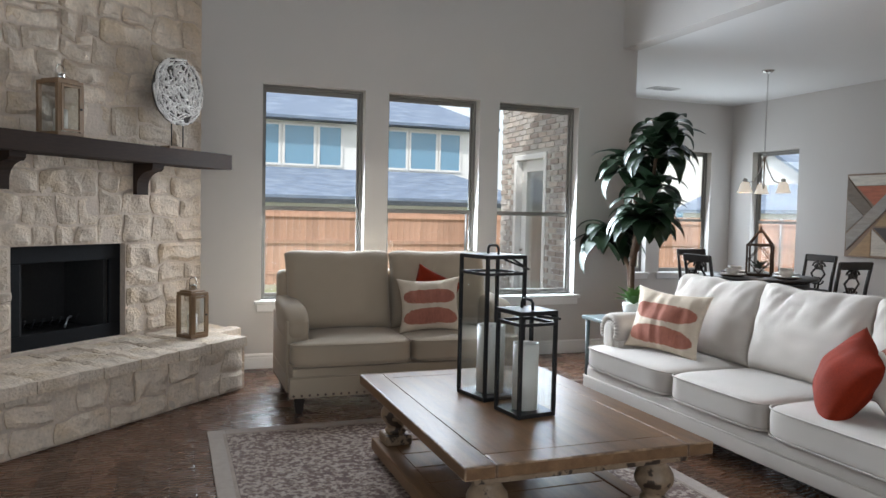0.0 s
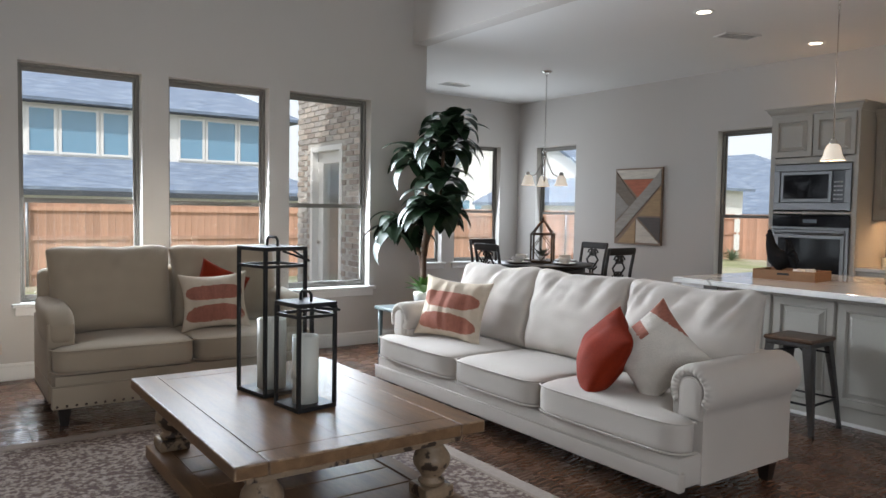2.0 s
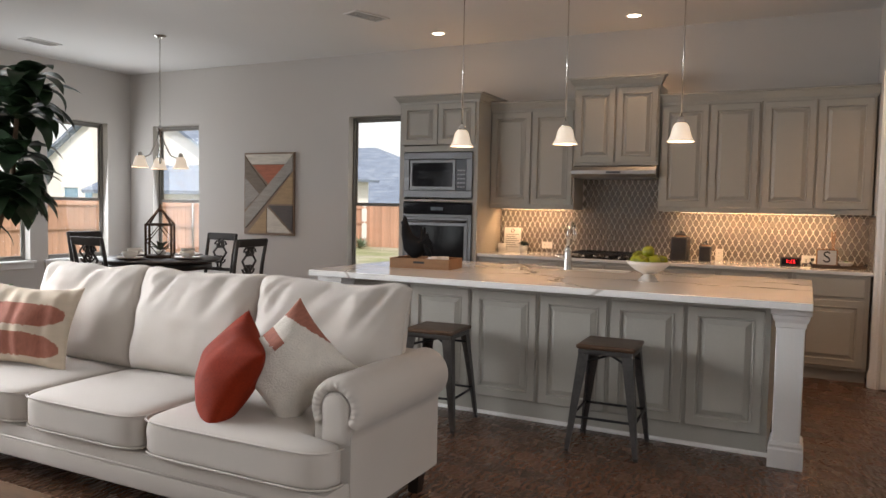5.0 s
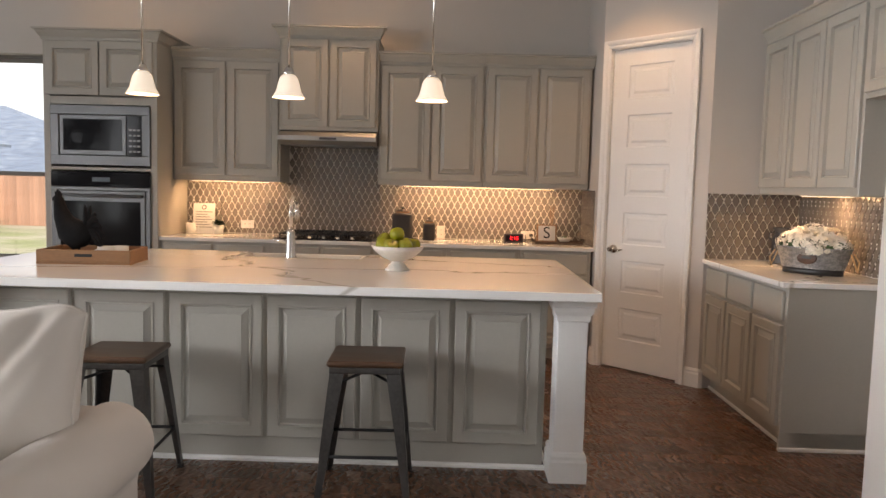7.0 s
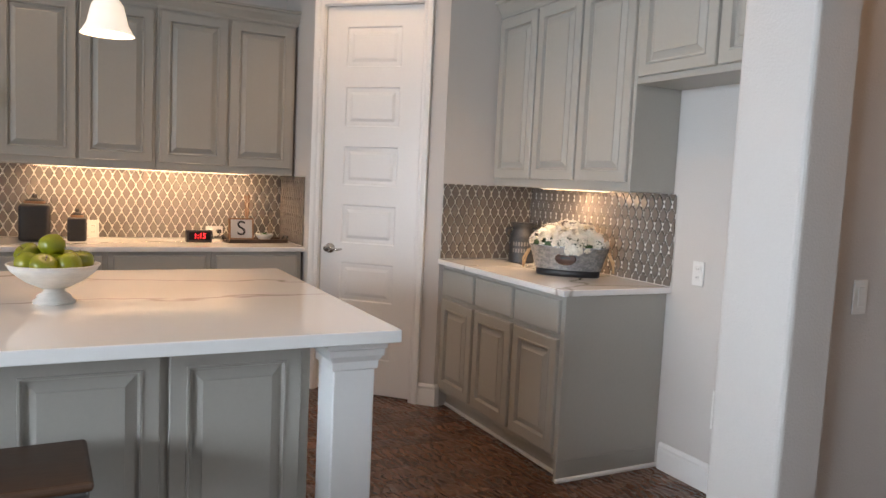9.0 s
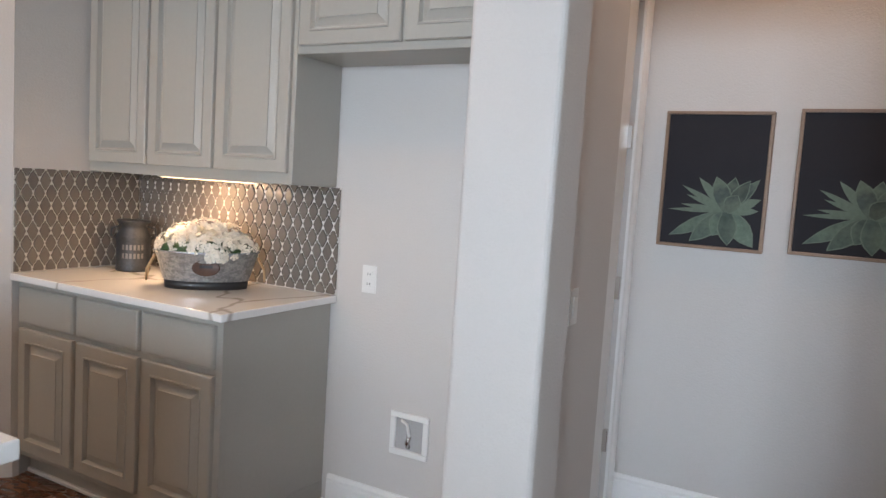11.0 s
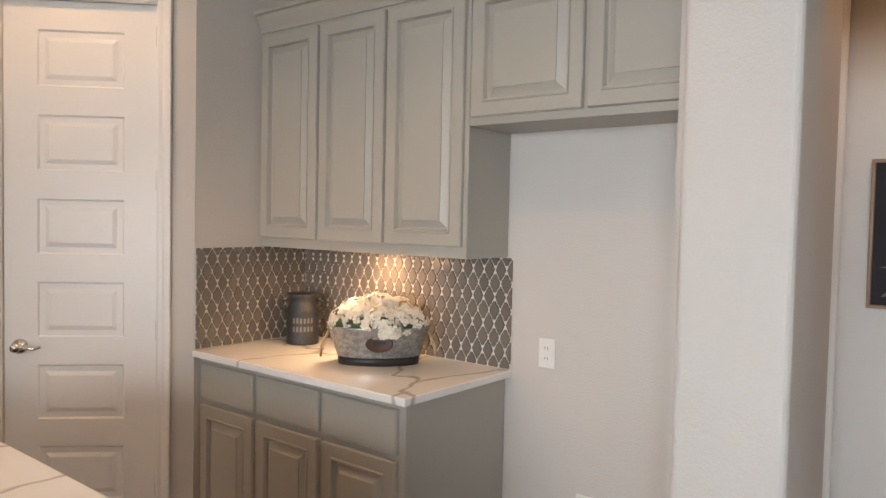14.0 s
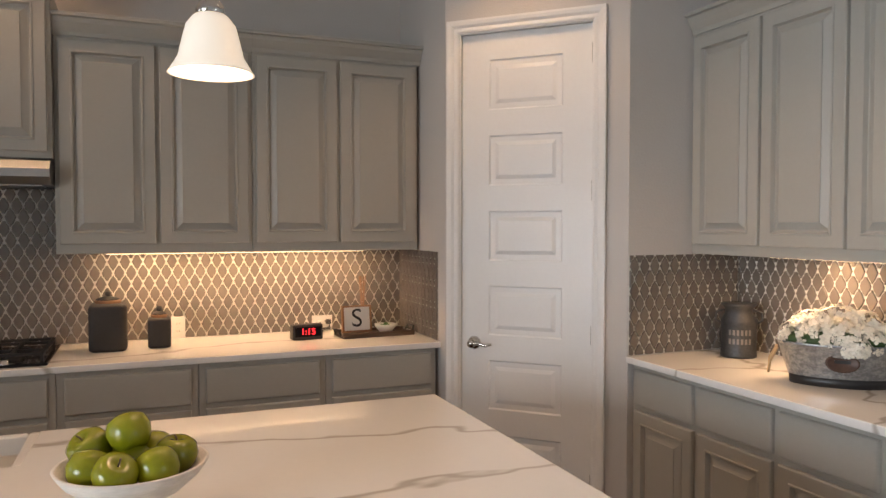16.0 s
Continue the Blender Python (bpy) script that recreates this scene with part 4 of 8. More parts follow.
def pillow_bm(w, h, t, n_=24, pick=None, pinch=0.09):
    """A throw pillow standing in the xz plane, with drawn-out corners. pick(u, v) names the material of a face."""
    bm = bmesh.new()
    for side in (1, -1):
        grid = []
        for j in range(n_ + 1):
            row = []
            for i in range(n_ + 1):
                u, v = 2 * i / n_ - 1, 2 * j / n_ - 1
                sx = 1 - pinch * (1 - u * u)
                sz = 1 - pinch * (1 - v * v)
                th = t / 2 * (max(0, 1 - u * u) ** 0.55) * (max(0, 1 - v * v) ** 0.55)
                p = Vector((u * w / 2 * sz, -side * th, v * h / 2 * sx))
                if 0 < i < n_ and 0 < j < n_:
                    p.y += (0.012 * noise.noise(p * 9 + Vector((side, 0, w))) + (0.016 if pick else 0.004) * noise.noise(Vector((p.x * 16, p.z * 5, side + w * 9)))) * min(1, th / (t / 4))
                row.append(bm.verts.new(p))
            grid.append(row)
        for j in range(n_):
            for i in range(n_):
                q = (grid[j][i], grid[j][i + 1], grid[j + 1][i + 1], grid[j + 1][i])
                f = bm.faces.new(q if side > 0 else q[::-1])
                f.smooth = True
                if pick:
                    f.material_index = pick((i + 0.5) / n_ * 2 - 1, (j + 0.5) / n_ * 2 - 1)
    bmesh.ops.remove_doubles(bm, verts=bm.verts, dist=1e-5)
    return bm


def back_cushion_bm(w, h, t, seed, ear, n_=40):
    """A loose back cushion in the xz plane: full in the middle, a seam round its edge, drawn-out upper corners and slack folds."""
    bm = bmesh.new()
    seam = {}
    slack = 1.0 if ear > 0.02 else 0.35

    def place(u, v, side):
        up = max(v, 0)
        x = u * w / 2 * (1 - 0.035 * (1 - v * v))
        z = v * h / 2 * (1 - 0.03 * (1 - u * u)) - 0.045 * up ** 4 * abs(u) ** 9 + slack * 0.014 * up ** 4 * noise.noise(Vector((u * 3.1, seed, 1.5))) + ear * up ** 3 * (abs(u) ** 5 - 0.5 * (1 - u * u))
        th = t / 2 * max(0, 1 - u ** 6) ** 0.45 * max(0, 1 - v ** 6) ** 0.45 * (1 - 0.25 * up)
        fold = 0.009 * noise.noise(Vector((u * 3, v * 3 + side, seed)))
        crease = abs(noise.noise(Vector((u * 5.5 - 2.2 * v, v * 0.8, seed * 2.3 + side))))
        fold += slack * (0.030 * up * (0.22 - crease) * 2.2 + 0.010 * up * noise.noise(Vector((u * 16 + 4 * v, v * 2, seed + 5))))
        return Vector((x, -side * (th + fold * min(1, th / (t * 0.3))), z))

    for side in (1, -1):
        grid = []
        for j in range(n_ + 1):
            row = []
            for i in range(n_ + 1):
                u, v = (math.sin(math.pi / 2 * (2 * k / n_ - 1)) for k in (i, j))
                p = place(u, v, side)
                if i in (0, n_) or j in (0, n_):
                    seam[(i, j)] = tuple(p)
                row.append(bm.verts.new(p))
            grid.append(row)
        for j in range(n_):
            for i in range(n_):
                q = (grid[j][i], grid[j][i + 1], grid[j + 1][i + 1], grid[j + 1][i])
                bm.faces.new(q if side > 0 else q[::-1]).smooth = True
    bmesh.ops.remove_doubles(bm, verts=bm.verts, dist=1e-5)
    keys = [(i, 0) for i in range(0, n_, 2)] + [(n_, j) for j in range(0, n_, 2)] + [(i, n_) for i in range(n_, 0, -2)] + [(0, j) for j in range(n_, 0, -2)]
    return bm, [seam[k] for k in keys]


def lens_pattern(u, v):
    """Two broad bands with rounded ends and frayed edges."""
    fray = 0.03 * noise.noise(Vector((u * 14, v * 3, 0)))
    return 1 if any(abs(v - c) < (hw + fray) * max(0, 1 - abs(u / 0.93) ** 4.0) ** 0.6 for c, hw in ((0.26, 0.30), (-0.52, 0.30))) else 0


def corner_pattern(u, v):
    """A tapering strip of weave from the upper corner, a patch at the side and one below it."""
    fray = 0.03 * noise.noise(Vector((u * 12, v * 12, 5)))
    if v + fray > 0.52 + 0.40 * (u + 1):
        return 1
    if abs(v - 0.05) < 0.14 + fray and u < -0.42:
        return 1
    return 1 if v < -0.58 + fray and u < -0.50 else 0


def throw_pillow(label, m, w, h, t, mats, pick=None, pinch=0.09):
    n_ = 72 if pick else 36
    me = finish("throw_pillow", pillow_bm(w, h, t, n_, pick, pinch), mats[0])
    for extra in mats[1:]:
        me.materials.append(extra)
    ob = new("throw_pillow", me)
    ob.matrix_basis = m
    return tagged(ob, label, "pillow", "throw pillows")


def smooth_step(a, b, x):
    t = min(1.0, max(0.0, (x - a) / (b - a)))
    return t * t * (3 - 2 * t)


def rolled_arm(root, mat, W, front, zarm, roll, floor_z):
    """The arm at x = W: an upright panel under a roll, its front gathered in pleats round an arched facing."""
    cx, zc = W + 0.035 - roll, zarm - roll
    prof_ = [(W - 2 * roll + 0.045, floor_z), (W - 0.02, floor_z), (W - 0.02, zc - roll)]
    prof_ += [(cx + roll * math.cos(a), zc + roll * math.sin(a)) for a in [radians(-52 + 268 * k / 28) for k in range(29)]]
    prof_.append((W - 2 * roll + 0.045, zc - 0.6 * roll))
    bm = bmesh.new()
    rows_ = []
    for y, s_ in ((front + 0.012, 0.93), (front + 0.03, 0.985), (front + 0.06, 1.0), (-0.10, 1.0), (-0.03, 0.96)):
        rows_.append([bm.verts.new((cx + (p - cx) * s_, y, zc + (q - zc) * s_ if q > zc - roll else q)) for p, q in prof_])
    k_ = len(prof_)
    for a_, b_ in zip(rows_, rows_[1:]):
        for i in range(k_):
            bm.faces.new((a_[i], a_[(i + 1) % k_], b_[(i + 1) % k_], b_[i])).smooth = True
    bm.faces.new(rows_[0]), bm.faces.new(rows_[-1][::-1])
    bmesh.ops.recalc_face_normals(bm, faces=bm.faces)
    arm = part("arm", bm, mat, root)
    arm.data.set_sharp_from_angle(angle=radians(50))
    # the pleated gather
    bm = bmesh.new()
    grid = []
    for i in range(97):
        a = radians(-38 + 256 * i / 96)
        row = []
        for r, y in ((0.50, 0.004), (0.56, -0.012), (0.70, -0.026), (0.85, -0.024), (0.96, -0.004), (1.0, 0.02)):
            fold = 0.0030 * math.sin(i * 2 * math.pi / 5.3 + 0.6 * math.sin(i * 0.7)) * math.sin(math.pi * min(1, (r - 0.5) / 0.46))
            row.append(bm.verts.new((cx + roll * r * math.cos(a), front + 0.012 + y + fold, zc + roll * r * math.sin(a))))
        grid.append(row)
    for r0, r1 in zip(grid, grid[1:]):
        for i in range(5):
            bm.faces.new((r0[i], r0[i + 1], r1[i + 1], r1[i])).smooth = True
    bmesh.ops.recalc_face_normals(bm, faces=bm.faces)
    part("pleats", bm, mat, arm)
    arch = [(cx + 0.5 * roll * math.cos(a), zc + 0.5 * roll * math.sin(a)) for a in [math.pi * k / 16 for k in range(17)]]
    arch += [(cx - 0.5 * roll, zc - 0.14), (cx + 0.5 * roll, zc - 0.14)]
    bm = bmesh.new()
    rings_ = [[bm.verts.new((cx + (p - cx) * s_, front + y, zc - 0.03 + (q - zc + 0.03) * s_)) for p, q in arch] for y, s_ in ((0.02, 1.0), (-0.004, 0.98), (-0.012, 0.86), (-0.014, 0.5))]
    for a_, b_ in zip(rings_, rings_[1:]):
        for i in range(len(arch)):
            bm.faces.new((a_[i], a_[(i + 1) % len(arch)], b_[(i + 1) % len(arch)], b_[i])).smooth = True
    bm.faces.new(rings_[-1])
    bmesh.ops.recalc_face_normals(bm, faces=bm.faces)
    part("arm_facing", bm, mat, arm)
    part("piping", tube([(p, front - 0.002, q) for p, q in arch[:17]], 0.005, 6), mat, arm)
    return arm


def low_arm(root, mat, W, D, front, zarm, floor_z):
    """The arm at x = W of an English sofa: a low padded arm whose front falls in a curve to the seat."""
    depth = -0.16 - front
    bm = cushion(0.185, depth, 0.26, 0.0, 4.5, 12, 0.002, 3)
    for v in bm.verts:
        t = 0.5 - v.co.y / depth
        v.co.z += 0.05 * (1 - t) ** 2 - 0.09 * max(0, t - 0.70) ** 2 / 0.09 * max(0, v.co.z) / 0.13
        v.co.x += 0.012 * max(0, v.co.z) / 0.13
    arm = part("arm", bm, mat, root, m=pose(W - 0.095, (front - 0.16) / 2, zarm - 0.13))
    part("side_panel", boxes((W - 0.17, front + 0.015, floor_z, W - 0.012, -0.04, zarm - 0.10), bevel=0.012, seg=3), mat, arm, smooth=True, angle=50, m=arm.matrix_basis.inverted())
    return arm


def sofa(name, label, m, W, D, seats, mat, zs, zarm, zback, roll, nails=False):
    """A sofa with T-shaped end cushions: local x along its length, front at y = -D. With roll = 0 it has low English arms."""
    root = thing(name, label, "sofa", m)
    aw = 2 * roll - 0.035 if roll else 0.185
    base_top, low, ear = zs - 0.175, 0.12, 0.165
    mid = base_top - 0.065
    part("base", boxes((0.032, -D + 0.018, low + 0.004, W - 0.032, -0.036, base_top), bevel=0.012, seg=2), mat, root, smooth=True, angle=40)
    part("front_rail", boxes((0.012, -D, low, W - 0.012, -D + 0.05, mid), bevel=0.010, seg=3), mat, root, smooth=True, angle=40)
    part("welt", tube([(0.012, -0.10, mid + 0.004), (0.012, -D + 0.004, mid + 0.004), (W - 0.012, -D + 0.004, mid + 0.004), (W - 0.012, -0.10, mid + 0.004)] if not roll else [(0.012, -D + 0.004, mid + 0.004), (W - 0.012, -D + 0.004, mid + 0.004)], 0.006, 6), mat, root)
    if nails:
        me = finish("nail", lathe([(0, 0.006), (0.006, 0.004), (0.009, 0)], 8), M_BRASS)
        for k in range(int((W - 0.05) / 0.055)):
            shared("nail", me, root, pose(0.04 + k * 0.055, -D - 0.001, low + 0.02, 90, 0, 0))
        for k in range(int((D - 0.08) / 0.055)):
            shared("nail", me, root, pose(0.0115, -D + 0.05 + k * 0.055, low + 0.02, 0, -90, 0))
    part("back", boxes((0.03, -0.20, base_top, W - 0.03, -0.02, zback - (0.29 if roll else 0.13)), bevel=0.05, seg=4), mat, root, smooth=True, angle=50)
    front = -D + ear + 0.005
    for flip in (False, True):
        arm = rolled_arm(root, mat, W, front, zarm, roll, low) if roll else low_arm(root, mat, W, D, front, zarm, low)
        if flip:
            for ob in [arm] + list(arm.children):
                if ob is arm:
                    ob.data.transform(ob.matrix_basis)
                    ob.matrix_basis = Matrix.Identity(4)
                elif not roll:
                    ob.matrix_basis = Matrix.Identity(4)
                ob.data.transform(Matrix.Translation((W, 0, 0)) @ Matrix.Scale(-1, 4, (1, 0, 0)))
                ob.data.flip_normals()
    inner = W - 2 * aw
    sw = inner / seats
    b0, b1 = (0.20, W - 0.10) if roll else (0.07, W - 0.07)
    bw = (b1 - b0) / seats
    for i in range(seats):
        x0, x1 = aw + i * sw, aw + (i + 1) * sw
        dd_ = D - 0.20
        left = aw - 0.018 if i == 0 else 0.0
        right = aw - 0.018 if i == seats - 1 else 0.0

        def tee(x, y):
            """Widens the front of an end cushion before the arm."""
            f = smooth_step(-dd_ / 2 + ear + 0.015, -dd_ / 2 + ear - 0.03, y)
            return x + f * (right * (x / sw + 0.5) - left * (0.5 - x / sw))

        bm = cushion(sw - 0.004, dd_, 0.175, 0.016, 8, 18, 0.004, i)
        for v in bm.verts:
            v.co.x = tee(v.co.x, v.co.y)
        c = part("seat_cushion", bm, mat, root, m=pose((x0 + x1) / 2, -D + dd_ / 2 - 0.012, zs - 0.0875))
        for zz in (0.070, -0.070):
            part("piping", tube([(tee(p[0], p[1]), p[1], zz) for p in rim(sw + 0.004, dd_ + 0.006, 0.17, 8, 120)], 0.0048, 6, closed=True), mat, c)
        bh = zback - zs + 0.06
        bm, seam = back_cushion_bm(bw + (0.03 if roll else -0.004), bh, 0.27, i + 9, 0.022 if roll else 0.01)
        bc = part("back_cushion", bm, mat, root, m=pose(b0 + (i + 0.5) * bw, -0.255, zs + bh / 2 - 0.02, -12, 0, 0))
        part("piping", tube(seam, 0.0048, 6, closed=True), mat, bc)
    for x, y in ((0.09, -D + 0.09), (W - 0.09, -D + 0.09), (0.09, -0.12), (W - 0.09, -0.12)):
        bm = bmesh.new()
        bmesh.ops.create_cone(bm, cap_ends=True, segments=4, radius1=0.034, radius2=0.055, depth=0.122, matrix=pose(x, y, 0.061, 0, 0, 45))
        part("leg", bm, M_LEG, root, "tapered espresso leg")
    return root


sofa("sofa", "long pale linen sofa with rolled arms and three cushions", pose(4.33, -4.22, 0), 2.80, 0.965, 3, M_LINEN, 0.45, 0.69, 0.97, 0.125)
sofa("loveseat", "taupe linen loveseat with nailhead trim, back to the windows", pose(3.22, -7.37, 0, 0, 0, 90), 1.80, 0.93, 2, M_TAUPE, 0.50, 0.73, 1.07, 0.0, nails=True)
throw_pillow("cream woven pillow with terracotta bands on the sofa", pose(4.84, -4.82, 0.675, -17, 2, 14), 0.64, 0.47, 0.19, (M_CREAM, M_TERRA), lens_pattern, 0.14)
throw_pillow("rust velvet pillow leaning on the sofa", pose(6.42, -4.94, 0.63, -30, 16, -40), 0.46, 0.44, 0.24, (M_RUST,), None, 0.05)
throw_pillow("cream boucle pillow with terracotta patches", pose(6.69, -4.84, 0.67, -24, 46, 12), 0.42, 0.42, 0.20, (M_BOUCLE, M_TERRA), corner_pattern, 0.12)
throw_pillow("cream woven pillow with terracotta bands on the loveseat", pose(3.80, -6.24, 0.70, -20, -3, 76), 0.50, 0.44, 0.18, (M_CREAM, M_TERRA), lens_pattern, 0.15)
throw_pillow("rust velvet pillow behind a banded one on the loveseat", pose(3.66, -6.16, 0.75, -14, 24, 90), 0.40, 0.40, 0.14, (M_RUST,))

# ---- rug ----
M_RUG = paint("faded rug pile", (0.37, 0.295, 0.245), 0.95, grain=0.45, scale=70, fine=300, bump=0.6, dist=0.003, colour2=(0.13, 0.08, 0.065), mix_scale=36.0, sharp=(0.40, 0.57))
M_RUGB = paint("rug border", (0.36, 0.295, 0.25), 0.95, grain=0.15, scale=30, fine=400, bump=0.6, dist=0.003)
rug = thing("area_rug", "faded beige and brown patterned area rug", "rug", pose(4.37, -7.90, 0))
RW, RD = 3.0, 2.43
part("field", boxes((0.11, 0.11, 0.001, RW - 0.11, RD - 0.11, 0.011)), M_RUG, rug)
part("border", boxes((0, 0, 0.001, RW, 0.108, 0.012), (0, RD - 0.108, 0.001, RW, RD, 0.012), (0, 0.108, 0.001, 0.108, RD - 0.108, 0.012), (RW - 0.108, 0.108, 0.001, RW, RD - 0.108, 0.012), bevel=0.003), M_RUGB, rug)
M_LINE = paint("rug line", (0.30, 0.235, 0.195), 0.95, grain=0.3, bump=0.3)
for o in (0.088,):
    part("band", boxes((o, o, 0.0115, RW - o, o + 0.02, 0.0128), (o, RD - o - 0.02, 0.0115, RW - o, RD - o, 0.0128), (o, o + 0.02, 0.0115, o + 0.02, RD - o - 0.02, 0.0128), (RW - o - 0.02, o + 0.02, 0.0115, RW - o, RD - o - 0.02, 0.0128)), M_LINE, rug)

# ---- coffee table ----
table = thing("coffee_table", "large distressed pine coffee table with turned legs", "coffee table", pose(5.03, -7.09, 0.012))
TX, TY, TZ = 1.62, 1.14, 0.458
def rubbed(bm, small):
    """Gives the narrow bevels of a board the darker, rubbed wood."""
    for f in bm.faces:
        w = sorted(e.calc_length() for e in f.edges)
        f.material_index = 1 if w[0] < small else 0
    return bm


tframe = part("top_frame", rubbed(boxes((0, 0, TZ - 0.055, TX, 0.13, TZ), (0, TY - 0.13, TZ - 0.055, TX, TY, TZ), (0, 0.13, TZ - 0.055, 0.13, TY - 0.13, TZ), (TX - 0.13, 0.13, TZ - 0.055, TX, TY - 0.13, TZ), bevel=0.007, seg=2), 0.009), M_WORN, table)
tframe.data.materials.append(M_EDGE)
for k in range(5):
    w = (TY - 0.26) / 5
    part("top_plank", boxes((0.1302, 0.1302 + k * w, TZ - 0.05, TX - 0.1302, 0.1300 + (k + 1) * w, TZ - 0.0004 * (1 + k % 2))), M_WORN, table)
part("apron", boxes((0.07, 0.07, TZ - 0.10, TX - 0.07, 0.10, TZ - 0.056), (0.07, TY - 0.10, TZ - 0.10, TX - 0.07, TY - 0.07, TZ - 0.056), (0.07, 0.10, TZ - 0.10, 0.10, TY - 0.10, TZ - 0.056), (TX - 0.10, 0.10, TZ - 0.10, TX - 0.07, TY - 0.10, TZ - 0.056), bevel=0.003), M_WORNLEG, table)
LEGP = [(0, 0.35), (0.07, 0.35), (0.072, 0.335), (0.05, 0.325), (0.046, 0.315), (0.058, 0.305), (0.06, 0.297), (0.05, 0.288), (0.062, 0.27), (0.08, 0.245), (0.086, 0.22), (0.08, 0.195), (0.062, 0.17), (0.048, 0.15), (0.046, 0.14), (0.06, 0.13), (0.06, 0.12), (0.05, 0.115), (0.055, 0.10), (0, 0.10)]
for x, y in ((0.17, 0.17), (TX - 0.17, 0.17), (0.17, TY - 0.17), (TX - 0.17, TY - 0.17)):
    leg = part("leg", lathe([(r, z + 0.045) for r, z in LEGP], 24, x, y), M_WORNLEG, table, "turned distressed leg")
    part("block", boxes((x - 0.075, y - 0.075, 0.10, x + 0.075, y + 0.075, 0.155), bevel=0.006), M_WORNLEG, leg)
    part("top_block", boxes((x - 0.075, y - 0.075, TZ - 0.075, x + 0.075, y + 0.075, TZ - 0.056), bevel=0.006), M_WORNLEG, leg)
    part("bun_foot", lathe([(0, 0), (0.05, 0), (0.06, 0.012), (0.05, 0.03), (0, 0.03)], 20, x, y), M_WORNLEG, leg)
part("shelf_frame", boxes((0.06, 0.06, 0.03, TX - 0.06, 0.15, 0.10), (0.06, TY - 0.15, 0.03, TX - 0.06, TY - 0.06, 0.10), (0.06, 0.15, 0.03, 0.15, TY - 0.15, 0.10), (TX - 0.15, 0.15, 0.03, TX - 0.06, TY - 0.15, 0.10), bevel=0.005), M_WORN, table)
for k in range(6):
    w = (TX - 0.30) / 6
    part("shelf_plank", boxes((0.151 + k * w + 0.004, 0.15, 0.06, 0.149 + (k + 1) * w, TY - 0.15, 0.096), bevel=0.004), M_WORN, table)


def metal_lantern(m, s, h, tall):
    root = thing("candle_lantern", "black metal and glass lantern with a white pillar candle", "lantern", m, "lanterns on the coffee table")
    b, a = 0.016, s / 2
    part("base", boxes((-a, -a, 0, a, a, 0.02), bevel=0.002), M_IRON, root)
    for x in (-1, 1):
        for y in (-1, 1):
            part("post", boxes((x * a - (b if x > 0 else 0), y * a - (b if y > 0 else 0), 0.02, x * a + (b if x < 0 else 0), y * a + (b if y < 0 else 0), h - 0.02)), M_IRON, root)
    part("roof", boxes((-a, -a, h - 0.02, a, a, h), bevel=0.002), M_IRON, root)
    zr = h * 0.86
    part("rail", boxes((-a + b, -a, zr, a - b, -a + 0.012, zr + 0.014), (-a + b, a - 0.012, zr, a - b, a, zr + 0.014), (-a, -a + b, zr, -a + 0.012, a - b, zr + 0.014), (a - 0.012, -a + b, zr, a, a - b, zr + 0.014)), M_IRON, root)
    part("brace", tube([(-a * 0.2, a + 0.004, h - 0.02), (a + 0.01, a + 0.004, zr + 0.03)], 0.006, 6), M_IRON, root)
    part("brace", tube([(a + 0.004, -a * 0.2, h - 0.02), (a + 0.004, a + 0.01, zr + 0.03)], 0.006, 6), M_IRON, root)
    part("handle", tube([(-0.045, 0, h), (-0.045, 0, h + 0.03), (-0.03, 0, h + 0.045), (0.03, 0, h + 0.045), (0.045, 0, h + 0.03), (0.045, 0, h)], 0.007, 8), M_IRON, root)
    for x in (-1, 1):
        p = part("pane", boxes((x * (a - 0.006) - 0.0012, -a + b, 0.02, x * (a - 0.006) + 0.0012, a - b, zr)), M_CLEAR, root)
        q = part("pane", boxes((-a + b, x * (a - 0.006) - 0.0012, 0.02, a - b, x * (a - 0.006) + 0.0012, zr)), M_CLEAR, root)
        p.visible_shadow = q.visible_shadow = False
    cr, ch = s * 0.29, h * tall
    candle = thing("pillar_candle", "white pillar candle in a lantern", "candle", m @ pose(0, 0, 0.021), "pillar candles")
    part("wax", lathe([(0, 0), (cr, 0), (cr, ch), (cr * 0.88, ch - 0.002), (cr * 0.8, ch - 0.012), (0, ch - 0.014)], 28), M_CANDLE, candle)
    part("wick", tube([(0, 0, ch - 0.014), (0.002, 0, ch - 0.002)], 0.0012, 5), M_INK, candle)


metal_lantern(pose(6.02, -6.53, 0.471, 0, 0, 8), 0.21, 0.497, 0.63)
metal_lantern(pose(5.66, -6.55, 0.471, 0, 0, 12), 0.25, 0.735, 0.47)

# ---- fireplace ----
M_STONE = paint("cream limestone", (0.60, 0.50, 0.40), 0.9, grain=0.20, scale=7, fine=45, bump=1.0, dist=0.012, random_ob=0.12, colour2=(0.49, 0.36, 0.22), mix_scale=2.6, sharp=(0.42, 0.7))
M_MORTAR = paint("limestone mortar", (0.57, 0.47, 0.385), 0.95, grain=0.14, scale=9, fine=40, bump=0.9, dist=0.006)
FP = pose(2.54, -7.885, 0, 0, 0, -45)
FW = 2.482
srng = random.Random(11)


def drift(x, z):
    """How far the courses of the rubble wander at a place of the wall."""
    q = Vector((x * 2.6, z * 2.6, 4.2))
    r = Vector((x * 7.0, z * 7.0, 8.8))
    return (0.050 * noise.noise(q) + 0.030 * noise.noise(r), 0.050 * noise.noise(q + Vector((31, 7, 2))) + 0.030 * noise.noise(r + Vector((5, 19, 3))))


